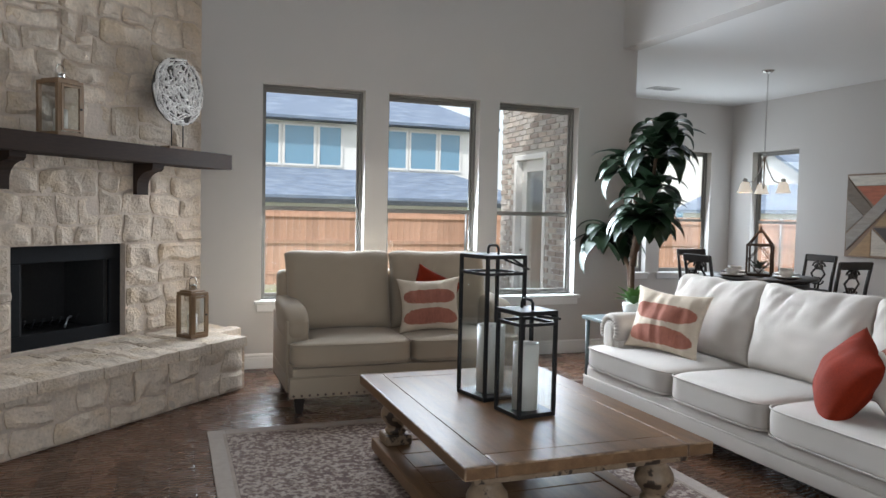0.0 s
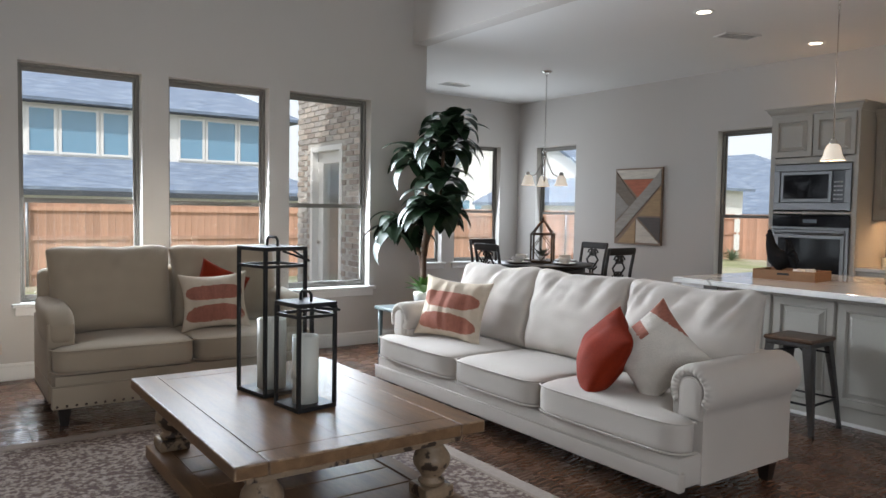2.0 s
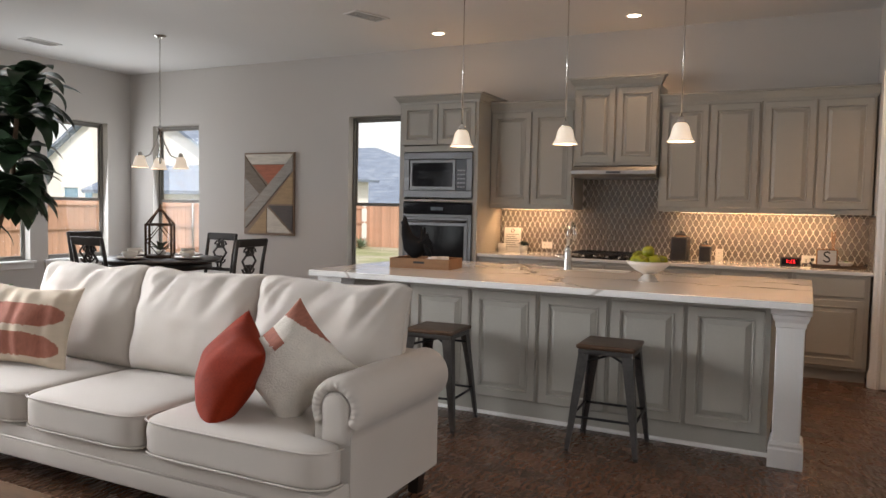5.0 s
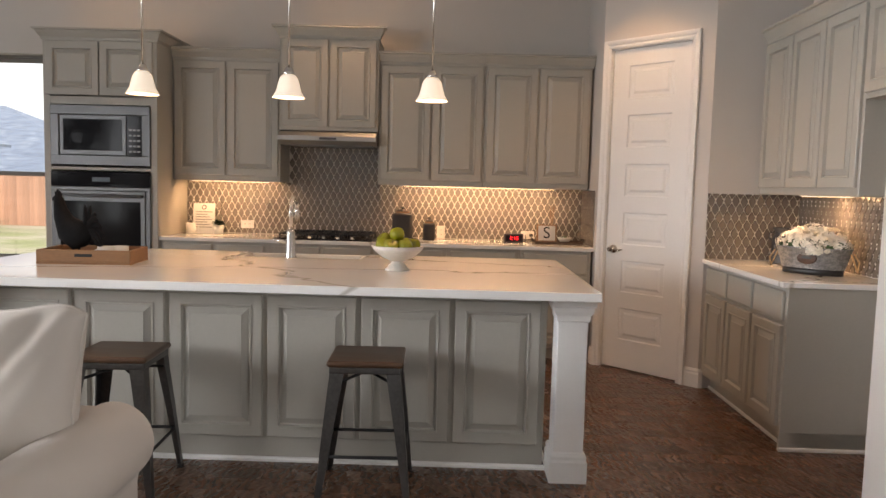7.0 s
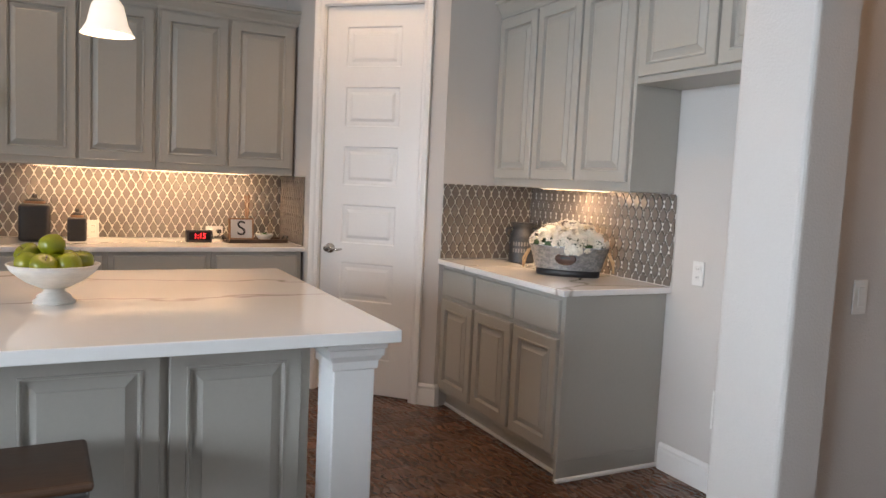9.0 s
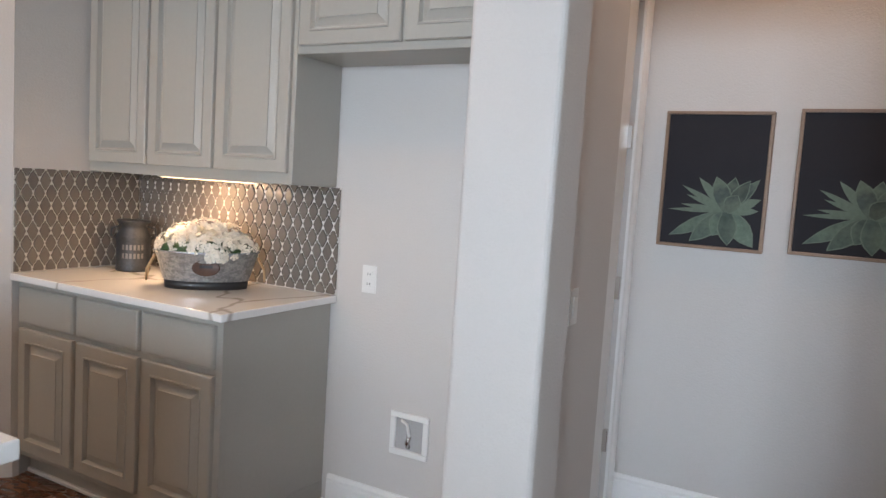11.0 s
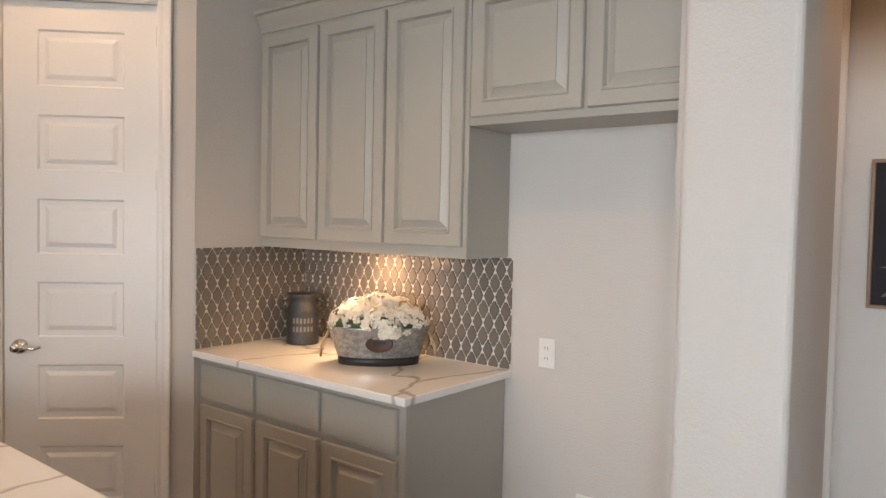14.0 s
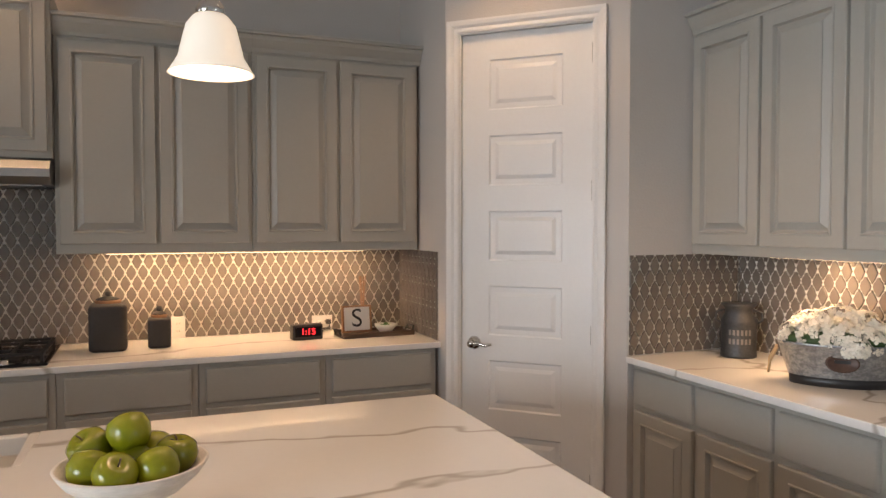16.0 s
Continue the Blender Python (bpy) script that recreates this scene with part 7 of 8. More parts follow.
part("body", lathe([(0, 0), (0.04, 0), (0.042, 0.09), (0.038, 0.09), (0.036, 0.01), (0, 0.01)], 20), M_CER, mg)
part("handle", tube([(0.04, 0, 0.075), (0.065, 0, 0.06), (0.065, 0, 0.03), (0.04, 0, 0.018)], 0.005, 6), M_CER, mg)
rosette("small_potted_plant", "small green plant in a white square pot", pose(6.025, -0.16, 0.914), 26, 0.09, 0.03, M_LEAF, [(0, 0), (0.038, 0), (0.045, 0.075), (0.0, 0.07)], 12)

# ---- on the right counter ----
buck = thing("flower_bucket", "oval galvanized bucket with a copper plaque and rope handles", "bucket", pose(10.17, -2.11, 0.914, 0, 0, -45))
bp_ = [(0, 0), (0.105, 0), (0.107, 0.03), (0.112, 0.034), (0.135, 0.15), (0.14, 0.158), (0.132, 0.158), (0.106, 0.04), (0, 0.03)]
sc = Matrix.Diagonal((1.55, 0.8, 1, 1))
part("tub", lathe(bp_[3:], 36), M_GALV, buck, m=sc)
part("foot_band", lathe([(0, 0), (0.108, 0), (0.110, 0.034), (0, 0.034)], 36), M_BLACK, buck, m=sc)
part("plaque", lathe([(0, 0.004), (0.036, 0.003), (0.040, 0.006), (0.043, 0)], 28), M_BRASS, buck, m=pose(0, -0.1015, 0.095, 80, 0, 0) @ Matrix.Diagonal((1.3, 0.8, 1, 1)))
part("plaque_text", boxes((-0.026, -0.106, 0.094, 0.026, -0.1055, 0.106)), M_BLACK, buck)
for x in (-1, 1):
    part("rope_handle", tube([(x * 0.21, -0.03, 0.13), (x * 0.235, -0.04, 0.08), (x * 0.24, 0.0, 0.03), (x * 0.235, 0.04, 0.08), (x * 0.21, 0.03, 0.13)], 0.005, 6), M_ROPE, buck)
fl = thing("hydrangea_bunch", "full bunch of white artificial hydrangeas", "flowers", pose(10.17, -2.11, 1.065, 0, 0, -45) @ Matrix.Diagonal((1.02, 0.92, 0.88, 1)))
frng = random.Random(17)
M_STEM = paint("flower green", (0.05, 0.10, 0.03), 0.6, island=0.3)
part("foliage", lathe([(0, 0.0), (0.12, 0.0), (0.13, 0.02), (0.09, 0.05), (0, 0.07)], 20), M_STEM, fl, m=sc)
for hx, hy, hz, hr in ((-0.13, -0.02, 0.035, 0.07), (-0.07, -0.06, 0.04, 0.07), (0.0, -0.07, 0.03, 0.075), (0.07, -0.06, 0.015, 0.075), (0.13, -0.01, 0.025, 0.07), (-0.09, 0.03, 0.065, 0.07), (-0.01, -0.01, 0.085, 0.08), (0.07, 0.02, 0.07, 0.075), (0.02, 0.06, 0.05, 0.07), (0.04, -0.095, -0.01, 0.05)):
    bm = bmesh.new()
    for k in range(58):
        z = frng.uniform(-0.4, 1)
        a = frng.uniform(0, 2 * math.pi)
        r = math.sqrt(1 - z * z)
        nrm = Vector((r * math.cos(a), r * math.sin(a), z))
        c = Vector((hx, hy, hz)) + nrm * hr * frng.uniform(0.85, 1.08)
        u_ = nrm.orthogonal().normalized()
        u_ = Matrix.Rotation(frng.uniform(0, 3), 3, nrm) @ u_
        w_ = nrm.cross(u_)
        for q in range(4):
            d_ = (u_, w_, -u_, -w_)[q]
            e_ = (w_, -u_, -w_, u_)[q]
            s_ = frng.uniform(0.014, 0.019)
            vv = [bm.verts.new(p) for p in (c, c + d_ * s_ * 0.7 + e_ * s_ * 0.5 + nrm * 0.003, c + d_ * s_ * 1.15 + nrm * 0.001, c + d_ * s_ * 0.7 - e_ * s_ * 0.5 + nrm * 0.003)]
            bm.faces.new(vv)
    part("flower_head", bm, M_PETAL, fl)

can = thing("milk_can", "dark galvanized milk can with stamped lettering", "milk can", pose(10.26, -1.52, 0.914, 0, 0, -40))
part("body", lathe([(0, 0), (0.075, 0), (0.078, 0.01), (0.076, 0.02), (0.076, 0.155), (0.078, 0.165), (0.06, 0.195), (0.058, 0.215), (0.075, 0.232), (0.076, 0.24), (0.0, 0.24)], 32), M_DGALV, can)
for x in (-1, 1):
    part("handle", tube([(x * 0.06, 0, 0.21), (x * 0.095, 0, 0.20), (x * 0.098, 0, 0.165), (x * 0.077, 0, 0.15)], 0.005, 6), M_DGALV, can)
M_STAMP = paint("worn pale letters", (0.17, 0.165, 0.155), 0.6)
for zz, wd in ((0.115, 0.10), (0.075, 0.09)):
    for k in range(6):
        a = radians(-90 + (k - 2.5) * 13)
        part("stamp_mark", boxes((-0.005, -0.0005, -0.012, 0.005, 0.0005, 0.012)), M_STAMP, can, m=pose(0.0768 * math.cos(a), 0.0768 * math.sin(a), zz, 0, 0, math.degrees(a) + 90))

# water outlet box of the fridge space
wb = thing("water_box", "white recessed water supply box with a shut-off valve", "outlet box", pose(XR - 0.001, -3.0, 0.395, 0, 0, -90))
part("frame", boxes((-0.09, -0.012, -0.09, 0.09, 0, -0.065), (-0.09, -0.012, 0.065, 0.09, 0, 0.09), (-0.09, -0.012, -0.065, -0.065, 0, 0.065), (0.065, -0.012, -0.065, 0.09, 0, 0.065), bevel=0.003), M_PLASTIC, wb)
# nearly flush back plate; its grey stands for the shade of a recess
part("back", boxes((-0.065, -0.002, -0.065, 0.065, 0, 0.065)), paint("recess shade grey", (0.4, 0.39, 0.38), 0.6), wb)
part("valve", tube([(0.0, -0.006, -0.05), (0.0, -0.02, -0.03), (0.01, -0.02, 0.0)], 0.009, 8), M_CHROME, wb)
part("hose", tube([(0.01, -0.02, 0.0), (0.0, -0.025, 0.05), (-0.03, -0.02, 0.06)], 0.006, 8), M_PLASTIC, wb)

# ---- hall ----
hd = tagged(new("door_2"), "closed white panelled door in the hall", "door", "", "structure")
hd.matrix_basis = pose(10.38, -3.60, 0)
part("slab", boxes((0.02, 0.03, 0.012, 0.80, 0.06, 2.44)), M_TRIM, hd)
fb_ = [(0.02, 0.022, 0.012, 0.15, 0.03, 2.44), (0.67, 0.022, 0.012, 0.80, 0.03, 2.44)]
pv = 0.012
for a, b in rows + [(2.44, 2.44)]:
    fb_.append((0.15, 0.022, pv, 0.67, 0.03, a))
    pv = b
part("stiles_and_rails", boxes(*fb_), M_TRIM, hd)
for a, b in rows:
    part("raised_panel", rings_panel(bmesh.new(), 0, 0, 0.52, b - a, ((0, 0.0), (0.012, -0.009), (0.018, -0.009), (0.050, 0.0), (0.052, 0.0))), M_TRIM, hd, m=pose(0.15, 0.0225, a))
door_casing(hd, 0.01, 0.81, 2.452)
for z in (0.25, 0.95, 1.62, 2.25):
    part("hinge", boxes((0.79, 0.0, z, 0.82, 0.022, z + 0.10), bevel=0.002), M_CHROME, hd)


def agave_picture(m, w, h):
    root = thing("framed_picture", "framed picture of a pale green agave on black", "picture", m, "pictures in the hall")
    f = 0.014
    part("frame", boxes((0, -0.035, 0, w, 0, f), (0, -0.035, h - f, w, 0, h), (0, -0.035, f, f, 0, h - f), (w - f, -0.035, f, w, 0, h - f), bevel=0.002), M_FRAME, root)
    part("canvas", boxes((f, -0.026, f, w - f, -0.002, h - f)), M_CANVAS, root)
    cx, cz, k = w * 0.65, h * 0.285, w / 420
    lower = ((-225, -115, 60), (-140, -135, 80), (110, -140, 88), (-50, -105, 92), (12, -140, 84))
    middle = ((-235, -4, 20), (-185, 20, 22), (-185, 97, 26), (-165, 60, 22), (-120, 133, 40), (120, 8, 36), (125, 55, 46))
    upper = ((115, 135, 52), (22, 140, 74), (80, 130, 64), (-52, 140, 78), (38, 68, 74))
    depth = 0
    for leaves, inner in ((lower, M_AGAVE_PALE), (middle, M_AGAVE_EDGE), (upper, M_AGAVE)):
        for dx, dz, wd in leaves:
            d_ = Vector((dx, 0, dz)) * k
            p_ = Vector((-d_.z, 0, d_.x)).normalized()
            base = None
            for shrink, mat in ((1.0, M_AGAVE_EDGE), (0.86, inner)):
                depth += 1
                yy = -0.0264 - 0.0002 * depth
                bm = bmesh.new()
                rows = []
                for t in (0.0, 0.15, 0.35, 0.55, 0.75, 0.9, 1.0):
                    ww = wd * k * shrink * (0.22 + 0.78 * math.sin(math.pi * min(0.1 + 0.72 * t, 1)) ** 1.3) * (1 - t ** 5)
                    c = d_ * (t * (0.97 if shrink < 1 else 1.0))
                    rows.append([bm.verts.new((min(max(cx + c.x + s_ * p_.x * ww / 2, f), w - f), yy, max(cz + c.z + s_ * p_.z * ww / 2, f))) for s_ in (-1, 1)])
                for r0, r1 in zip(rows, rows[1:]):
                    bm.faces.new((r0[0], r0[1], r1[1], r1[0]))
                ob = part("painted_leaf" if base is None else "leaf_shade", bm, mat, root if base is None else base)
                base = base or ob


agave_picture(pose(XA - 0.001, -3.727, 1.208, 0, 0, -90), 0.432, 0.582)
agave_picture(pose(XA - 0.001, -4.253, 1.218, 0, 0, -90), 0.436, 0.584)


# ---- outside ----
M_GROUND = paint("dry lawn", (0.36, 0.34, 0.26), 0.95, grain=0.2, scale=1.2, fine=30, bump=0.5, dist=0.02, colour2=(0.24, 0.27, 0.13), mix_scale=0.5)
bm = bmesh.new()
bmesh.ops.create_grid(bm, x_segments=8, y_segments=8, size=600, matrix=pose(0, 0, -0.22))
setting("ground", bm, M_GROUND, "pale dry lawn that runs to the horizon")
setting("pavement_patio", boxes((-3.2, -9.0, -0.216, XW - 0.16, -3.82, -0.10), bevel=0.01), paint("concrete", (0.45, 0.44, 0.42), 0.9, grain=0.1, scale=3, bump=0.3), "concrete patio slab")

BTONES = [paint("brick " + str(i), c, 0.9, grain=0.2, scale=12, fine=60, bump=0.5, dist=0.004, random_ob=0.18) for i, c in enumerate(((0.40, 0.34, 0.295), (0.46, 0.41, 0.37), (0.32, 0.27, 0.24), (0.40, 0.37, 0.35)))]
M_BMORT = paint("brick mortar", (0.50, 0.48, 0.45), 0.95, grain=0.1, fine=80, bump=0.4)
brick_wall = tagged(new("brick_wall"), "patio wall of mixed tan and grey brick", "", "", "structure")
yb = YN - 0.151
PD0, PD1, PDH = 0.17, 1.07, 2.20
part("mortar", boxes((-0.24, yb - 0.085, -0.22, PD0, yb, CEIL + 0.6), (PD1, yb - 0.085, -0.22, XW - 0.152, yb, CEIL + 0.6), (PD0, yb - 0.085, PDH, PD1, yb, CEIL + 0.6)), M_BMORT, brick_wall)
brng = random.Random(2)
LB, HB, JB = 0.203, 0.058, 0.012
bme = []
for mt in BTONES:
    me = finish("brick", boxes((0, -0.012, 0, LB, 0.02, HB), bevel=0.003), mt)
    bme.append(me)
half = [finish("brick", boxes((0, -0.012, 0, LB / 2 - JB / 2, 0.02, HB), bevel=0.003), mt) for mt in BTONES]
z, r = -0.2, 0
while z < CEIL + 0.5:
    x = -0.24 + (0 if r % 2 else -(LB + JB) / 2)
    while x < XW - 0.16:
        inside = x + LB > PD0 and x < PD1 and z < PDH
        if inside:
            if x < PD0 - LB / 2:
                shared("brick", brng.choice(half), brick_wall, pose(PD0 - LB / 2, yb - 0.085, z))
            elif x < PD1 < x + LB / 2 + 0.02:
                shared("brick", brng.choice(half), brick_wall, pose(PD1 + 0.004, yb - 0.085, z))
        elif x > -0.26 and x + LB < XW - 0.15:
            shared("brick", brng.choice(bme), brick_wall, pose(x, yb - 0.085, z))
        x += LB + JB
    z += HB + JB
    r += 1
pdr = tagged(new("door_3"), "white glazed patio door in the brick wall", "door", "", "structure")
pdr.matrix_basis = pose(PD0, yb - 0.04, 0)
pw = PD1 - PD0
part("frame", boxes((0, -0.06, 0, 0.07, 0.2, PDH), (pw - 0.07, -0.06, 0, pw, 0.2, PDH), (0.07, -0.06, PDH - 0.07, pw - 0.07, 0.2, PDH), bevel=0.004), M_TRIM, pdr)
leaf = part("leaf", boxes((0.072, 0.03, 0.02, 0.21, 0.075, PDH - 0.072), (pw - 0.21, 0.03, 0.02, pw - 0.072, 0.075, PDH - 0.072), (0.21, 0.03, PDH - 0.22, pw - 0.21, 0.075, PDH - 0.072), (0.21, 0.03, 0.02, pw - 0.21, 0.075, 0.28), bevel=0.004), M_TRIM, pdr)
pn = part("pane", boxes((0.21, 0.05, 0.28, pw - 0.21, 0.056, PDH - 0.22)), M_GLASS, leaf)
pn.visible_shadow = False
part("door_handle", lathe([(0, 0.05), (0.022, 0.045), (0.025, 0.02), (0.01, 0.0), (0, 0)], 14), M_CHROME, leaf, "nickel knob", m=pose(0.14, 0.03, 0.95, 90, 0, 0))

# fence
M_CEDAR = paint("cedar picket", (0.52, 0.31, 0.22), 0.85, grain=0.2, scale=3, fine=30, stretch=(4, 4, 0.4), bump=0.3, random_ob=0.16)
M_CEDAR_J = paint("cedar pickets", (0.52, 0.31, 0.22), 0.85, grain=0.2, scale=3, fine=30, stretch=(4, 4, 0.4), bump=0.3, island=0.16)
me_pk = finish("picket", boxes((-0.01, 0.002, 0, 0.01, 0.138, 1.68), bevel=0.003), M_CEDAR)


def fence(name, m, length, single):
    root = thing(name, "tall cedar board fence with steel posts", "fence", m, "garden fences")
    vs, fs = [], []
    k = 0
    n_ = int(length / 0.14)
    for i in range(n_):
        if single[0] <= i < single[1]:
            shared("picket", me_pk, root, pose(0, i * 0.14, 0))
        else:
            q = len(vs)
            y = i * 0.14
            vs += [(x, y + yy, zz) for zz in (0, 1.68) for x, yy in ((-0.01, 0.002), (0.01, 0.002), (0.01, 0.138), (-0.01, 0.138))]
            fs += [tuple(q + c for c in f) for f in ((0, 1, 5, 4), (1, 2, 6, 5), (2, 3, 7, 6), (3, 0, 4, 7), (4, 5, 6, 7))]
    if vs:
        me = bpy.data.meshes.new("pickets")
        me.from_pydata(vs, [], fs)
        me.materials.append(M_CEDAR_J)
        tagged(shared("pickets", me, root), "cedar pickets", "", "", "stuff")
    for zz in (0.25, 0.92, 1.5):
        part("rail", boxes((0.012, 0, zz, 0.05, length, zz + 0.08)), M_CEDAR, root)
    for i in range(int(length / 2.4) + 1):
        part("post", tube([(0.08, i * 2.4, 0), (0.08, i * 2.4, 1.72)], 0.03, 8), M_GALV, root)
    return root


fence("board_fence", pose(-7.0, -16.0, -0.24), 33.0, (60, 150))
fence("board_fence", pose(9.0, 17.0, -0.24, 0, 0, 90), 15.9, (70, 112))

# agave bushes along the north fence
for x, y, s_ in ((-0.55, 5.6, 0.55), (0.35, 6.2, 0.4), (-6.2, 15.6, 0.75)):
    rosette("agave_bush", "grey-green spiky shrub before the fence", pose(x, y, -0.22), 40, s_, 0.05, paint("sage leaf", (0.16, 0.22, 0.14), 0.7, island=0.2), None, 5)

M_STUCCO = paint("white painted brick", (0.80, 0.80, 0.78), 0.9, grain=0.06, scale=4, fine=40, bump=0.3)
# slate shingles; the paler colour2 patches put a sheen into the colour
M_ROOF = paint("slate grey shingle with painted sheen", (0.17, 0.22, 0.31), 0.8, grain=0.4, scale=2.2, fine=9, stretch=(1, 1, 9), bump=0.6, dist=0.03, colour2=(0.26, 0.32, 0.41), mix_scale=1.2, sharp=(0.45, 0.7))
M_FASCIA = paint("dark fascia", (0.06, 0.07, 0.085), 0.6, grain=0.1)
# opaque panes with a blue base colour and a strong gloss
M_BLUEG = paint("glossy blue window glass", (0.16, 0.32, 0.45), 0.08, grain=0.1, bump=0, spec=1.0)


def slab_roof(bm, quads):
    for q in quads:
        lo_ = [bm.verts.new((x, y, z - 0.12)) for x, y, z in q]
        hi_ = [bm.verts.new((x, y, z)) for x, y, z in q]
        bm.faces.new(hi_), bm.faces.new(lo_[::-1])
        for i in range(len(q)):
            j = (i + 1) % len(q)
            bm.faces.new((lo_[i], lo_[j], hi_[j], hi_[i]))
    return bm


def far_window(parent, m, w, h):
    win = part("window", boxes((0, -0.06, 0, w, 0.02, 0.08), (0, -0.06, h - 0.08, w, 0.02, h), (0, -0.06, 0.08, 0.08, 0.02, h - 0.08), (w - 0.08, -0.06, 0.08, w, 0.02, h - 0.08)), M_TRIM, parent, m=m)
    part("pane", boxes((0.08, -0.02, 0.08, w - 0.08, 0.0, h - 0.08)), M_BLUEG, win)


west = thing("neighbour_house", "white two-storey house with slate-grey hip roofs", "house", pose(-20, 0, 0), "neighbour houses")
part("wall", boxes((-9, -14, -0.3, 0, 4.4, 5.0)), M_STUCCO, west)
part("lower_wall", boxes((0, -14, -0.3, 2.2, 5.2, 1.7)), M_STUCCO, west)
part("fascia", boxes((0.0, -14.4, 4.9, 0.5, 4.9, 5.06), (-9.4, 4.4, 4.9, 0.0, 4.9, 5.06)), M_FASCIA, west)
part("upper_roof", slab_roof(bmesh.new(), [[(0.55, -14.4, 5.06), (0.55, 4.95, 5.06), (-4.5, 0.4, 7.6), (-4.5, -12, 7.6)], [(0.55, 4.95, 5.06), (-9.4, 4.95, 5.06), (-4.5, 0.4, 7.6)]]), M_ROOF, west)
part("lower_roof", slab_roof(bmesh.new(), [[(2.7, -14.4, 1.95), (2.7, 5.6, 1.95), (0.0, 3.0, 3.08), (0.0, -14.4, 3.08)], [(2.7, 5.6, 1.95), (0.0, 5.6, 1.95), (0.0, 3.0, 3.08)]]), M_ROOF, west)
part("gutter", boxes((2.55, -14.4, 1.66, 2.72, 5.6, 1.84)), M_FASCIA, west)
T90 = pose(0, 0, 0, 0, 0, 90)
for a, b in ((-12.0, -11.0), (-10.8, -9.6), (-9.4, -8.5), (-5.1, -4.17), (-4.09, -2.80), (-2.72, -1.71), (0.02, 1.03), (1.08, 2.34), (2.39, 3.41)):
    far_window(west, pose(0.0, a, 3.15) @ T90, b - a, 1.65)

nw = thing("neighbour_house", "white gabled house behind the garden fence", "house", pose(-13.5, 12, 0), "neighbour houses")
bm = bmesh.new()
pts = [(-6, -0.3), (4.2, -0.3), (4.2, 2.7), (-0.9, 5.6), (-6, 2.7)]
fa, fb2 = ([bm.verts.new((x, y, z)) for x, z in pts] for y in (0, 9))
bm.faces.new(fa), bm.faces.new(fb2[::-1])
for i in range(5):
    bm.faces.new((fa[i], fa[(i + 1) % 5], fb2[(i + 1) % 5], fb2[i]))
bmesh.ops.recalc_face_normals(bm, faces=bm.faces)
part("wall", bm, M_STUCCO, nw)
part("roof", slab_roof(bmesh.new(), [[(4.6, -0.3, 2.55), (4.6, 9.3, 2.55), (-0.9, 9.3, 5.75), (-0.9, -0.3, 5.75)], [(-6.4, -0.3, 2.55), (-0.9, -0.3, 5.75), (-0.9, 9.3, 5.75), (-6.4, 9.3, 2.55)]]), M_ROOF, nw)
part("porch_roof", slab_roof(bmesh.new(), [[(-0.5, -2.2, 1.75), (5.4, -2.2, 1.75), (5.4, 0, 2.7), (-0.5, 0, 2.7)]]), M_ROOF, nw)
part("porch_wall", boxes((-0.3, -1.9, -0.3, 5.2, -0.01, 1.62)), M_STUCCO, nw)
for x in (-4.4, -3.2, -2.0):
    far_window(nw, pose(x, 0, 1.35), 1.0, 0.6)

ne = thing("neighbour_house", "low house with broad slate-grey hip roofs", "house", pose(-16.0, 26, 0), "neighbour houses")
part("wall", boxes((-6, 0.4, -0.3, 8.6, 9, 1.5)), M_STUCCO, ne)
part("roof", slab_roof(bmesh.new(), [[(-6.5, 0, 1.5), (9.2, 0, 1.5), (1.2, 4.5, 4.9), (-1.2, 4.5, 4.9)], [(9.2, 0, 1.5), (9.2, 9.5, 1.5), (1.2, 4.5, 4.9)], [(-6.5, 9.5, 1.5), (-6.5, 0, 1.5), (-1.2, 4.5, 4.9)]]), M_ROOF, ne)
part("rear_roof", slab_roof(bmesh.new(), [[(4.0, 11, 1.5), (14.0, 11, 1.5), (8.0, 15, 3.9)], [(14.0, 11, 1.5), (14.0, 19, 1.5), (8.0, 15, 3.9)], [(4.0, 19, 1.5), (4.0, 11, 1.5), (8.0, 15, 3.9)]]), M_ROOF, ne)
far_window(ne, pose(2.0, 0.4, 0.5), 1.0, 0.9)


# ---- plank floor ----
def scraped(m):
    """Adds the scalloped ripples of a scraping blade, which run across the boards."""
    nt_ = m.node_tree
    n_, l_ = nt_.nodes, nt_.links
    co = n_.new("ShaderNodeTexCoord")
    wave = n_.new("ShaderNodeTexWave")
    wave.wave_type, wave.bands_direction = "BANDS", "X"
    wave.inputs["Scale"].default_value, wave.inputs["Distortion"].default_value = 8.0, 7.0
    wave.inputs["Detail"].default_value, wave.inputs["Detail Scale"].default_value = 2.0, 1.6
    l_.new(co.outputs["Object"], wave.inputs["Vector"])
    b_ = n_["Principled BSDF"]
    old_n = b_.inputs["Normal"].links[0].from_socket
    bp = n_.new("ShaderNodeBump")
    bp.inputs["Strength"].default_value, bp.inputs["Distance"].default_value = 0.7, 0.0032
    l_.new(wave.outputs["Fac"], bp.inputs["Height"])
    l_.new(old_n, bp.inputs["Normal"])
    l_.new(bp.outputs["Normal"], b_.inputs["Normal"])
    old_c = b_.inputs["Base Color"].links[0].from_socket
    mx = n_.new("ShaderNodeMix")
    mx.data_type, mx.blend_type = "RGBA", "MULTIPLY"
    rg = n_.new("ShaderNodeMapRange")
    rg.inputs["To Min"].default_value, rg.inputs["To Max"].default_value = 0.45, 0.0
    l_.new(wave.outputs["Fac"], rg.inputs["Value"])
    l_.new(rg.outputs["Result"], mx.inputs["Factor"])
    l_.new(old_c, mx.inputs["A"])
    mx.inputs["B"].default_value = (0.30, 0.26, 0.24, 1)
    l_.new(mx.outputs["Result"], b_.inputs["Base Color"])
    return m


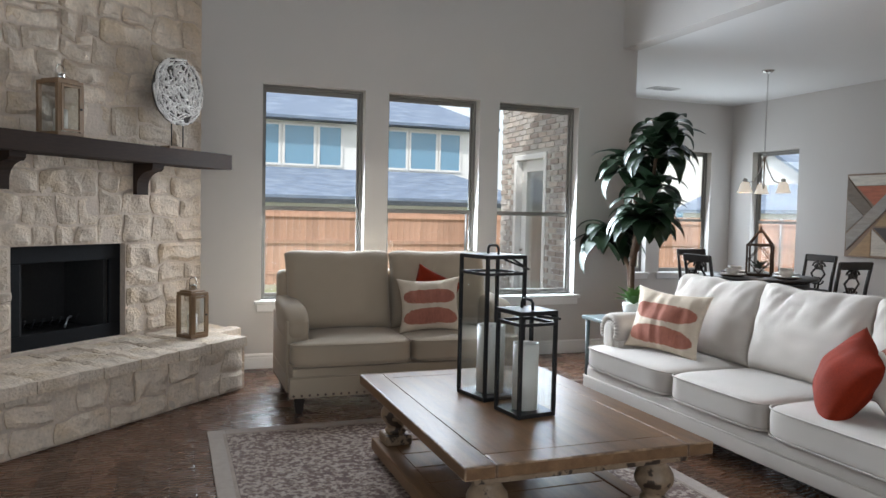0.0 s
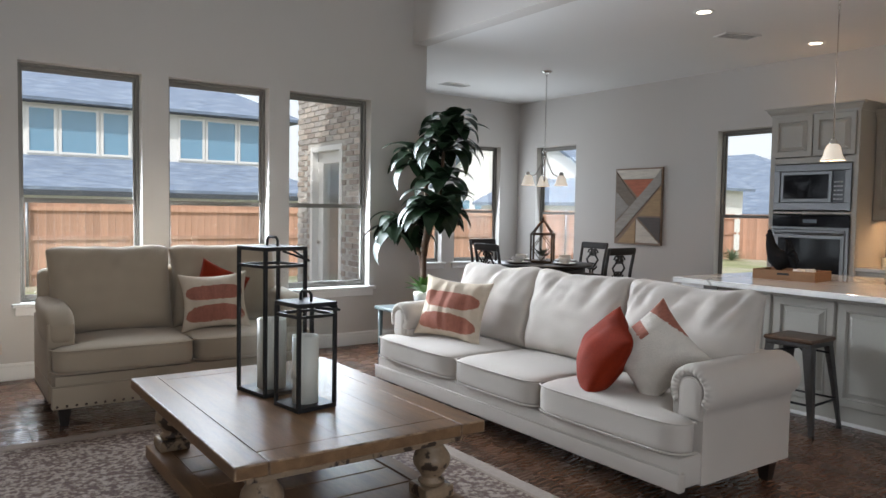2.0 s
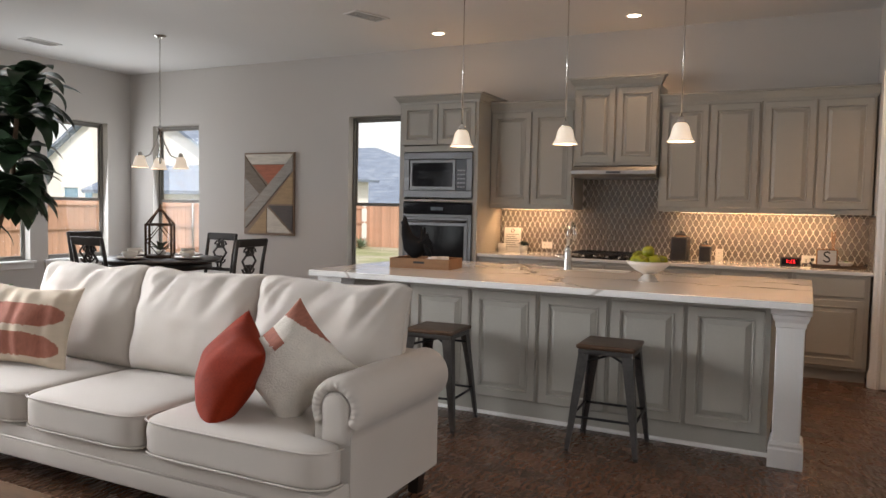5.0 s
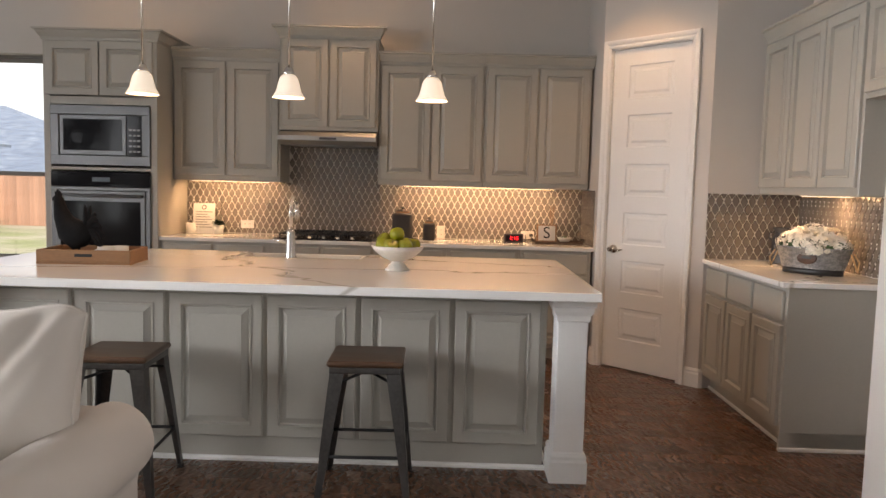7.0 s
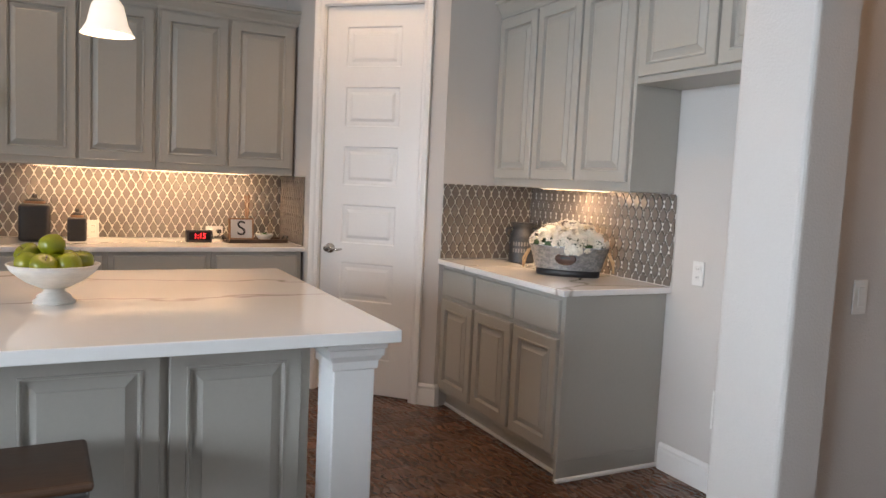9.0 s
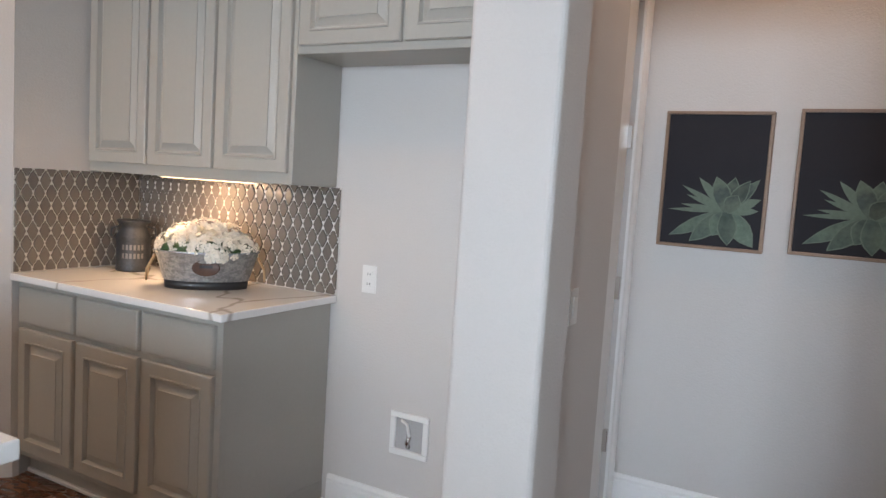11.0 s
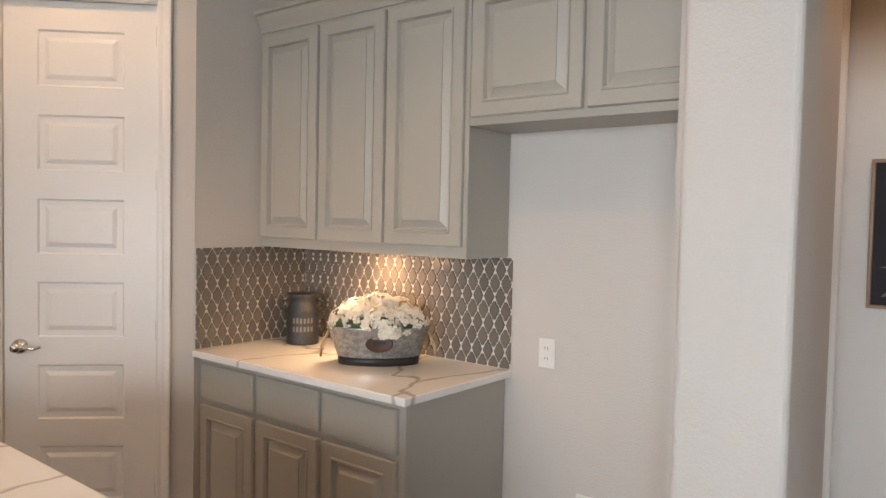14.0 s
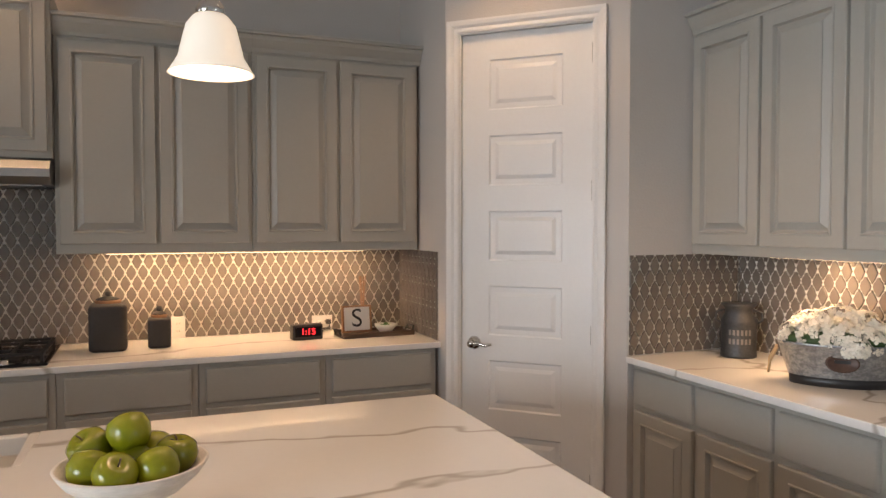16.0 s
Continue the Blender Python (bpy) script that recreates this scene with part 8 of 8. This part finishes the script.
M_PLANK = scraped(paint("hand-scraped dark plank", (0.125, 0.062, 0.036), 0.27, grain=0.35, scale=5, fine=20, stretch=(1.6, 1, 1), bump=0.4, dist=0.004, random_ob=0.25))
M_PLANK_J = scraped(paint("hand-scraped dark planks", (0.125, 0.062, 0.036), 0.27, grain=0.35, scale=5, fine=20, stretch=(1.6, 1, 1), bump=0.4, dist=0.004, island=0.25))
floor = tagged(new("floor"), "dark hand-scraped plank floor", "", "", "structure")
rng = random.Random(5)
PW = 0.127
vs, fs = [], []
singles = 0
plank_meshes = {}
y = YB
while y < 0.1:
    x = -0.15 - rng.random() * 0.8
    while x < XE + 0.1:
        ln = min(rng.choice((0.6, 0.8, 1.0, 1.2, 1.4)), XE + 0.14 - x)
        near = 5.2 < x < 9.8 and -5.4 < y < -1.2 and singles < 300
        g = 0.0012
        c = [(g + 0.002, g + 0.002, 0.0), (ln - g - 0.002, g + 0.002, 0), (ln - g - 0.002, PW - g - 0.002, 0), (g + 0.002, PW - g - 0.002, 0)]
        d = [(g, g, -0.0006), (ln - g, g, -0.0006), (ln - g, PW - g, -0.0006), (g, PW - g, -0.0006)]
        e0 = [(g, g, -0.0125), (ln - g, g, -0.0125), (ln - g, PW - g, -0.0125), (g, PW - g, -0.0125)]
        F = [(0, 1, 2, 3)] + [(4 + i, 4 + (i + 1) % 4, (i + 1) % 4, i) for i in range(4)] + [(8 + i, 8 + (i + 1) % 4, 4 + (i + 1) % 4, 4 + i) for i in range(4)]
        if near:
            singles += 1
            if ln not in plank_meshes:
                plank_meshes[ln] = bpy.data.meshes.new("plank")
                plank_meshes[ln].from_pydata(c + d + e0, [], F)
                plank_meshes[ln].materials.append(M_PLANK)
            shared("plank", plank_meshes[ln], floor, pose(x, y, 0))
        else:
            k = len(vs)
            vs += [(a + x, b + y, h) for a, b, h in c + d + e0]
            fs += [tuple(q + k for q in f) for f in F]
        x += ln
    y += PW
me = bpy.data.meshes.new("planks")
me.from_pydata(vs, [], fs)
me.materials.append(M_PLANK_J)
tagged(shared("planks", me, floor), "dark hand-scraped planks", "", "", "stuff")
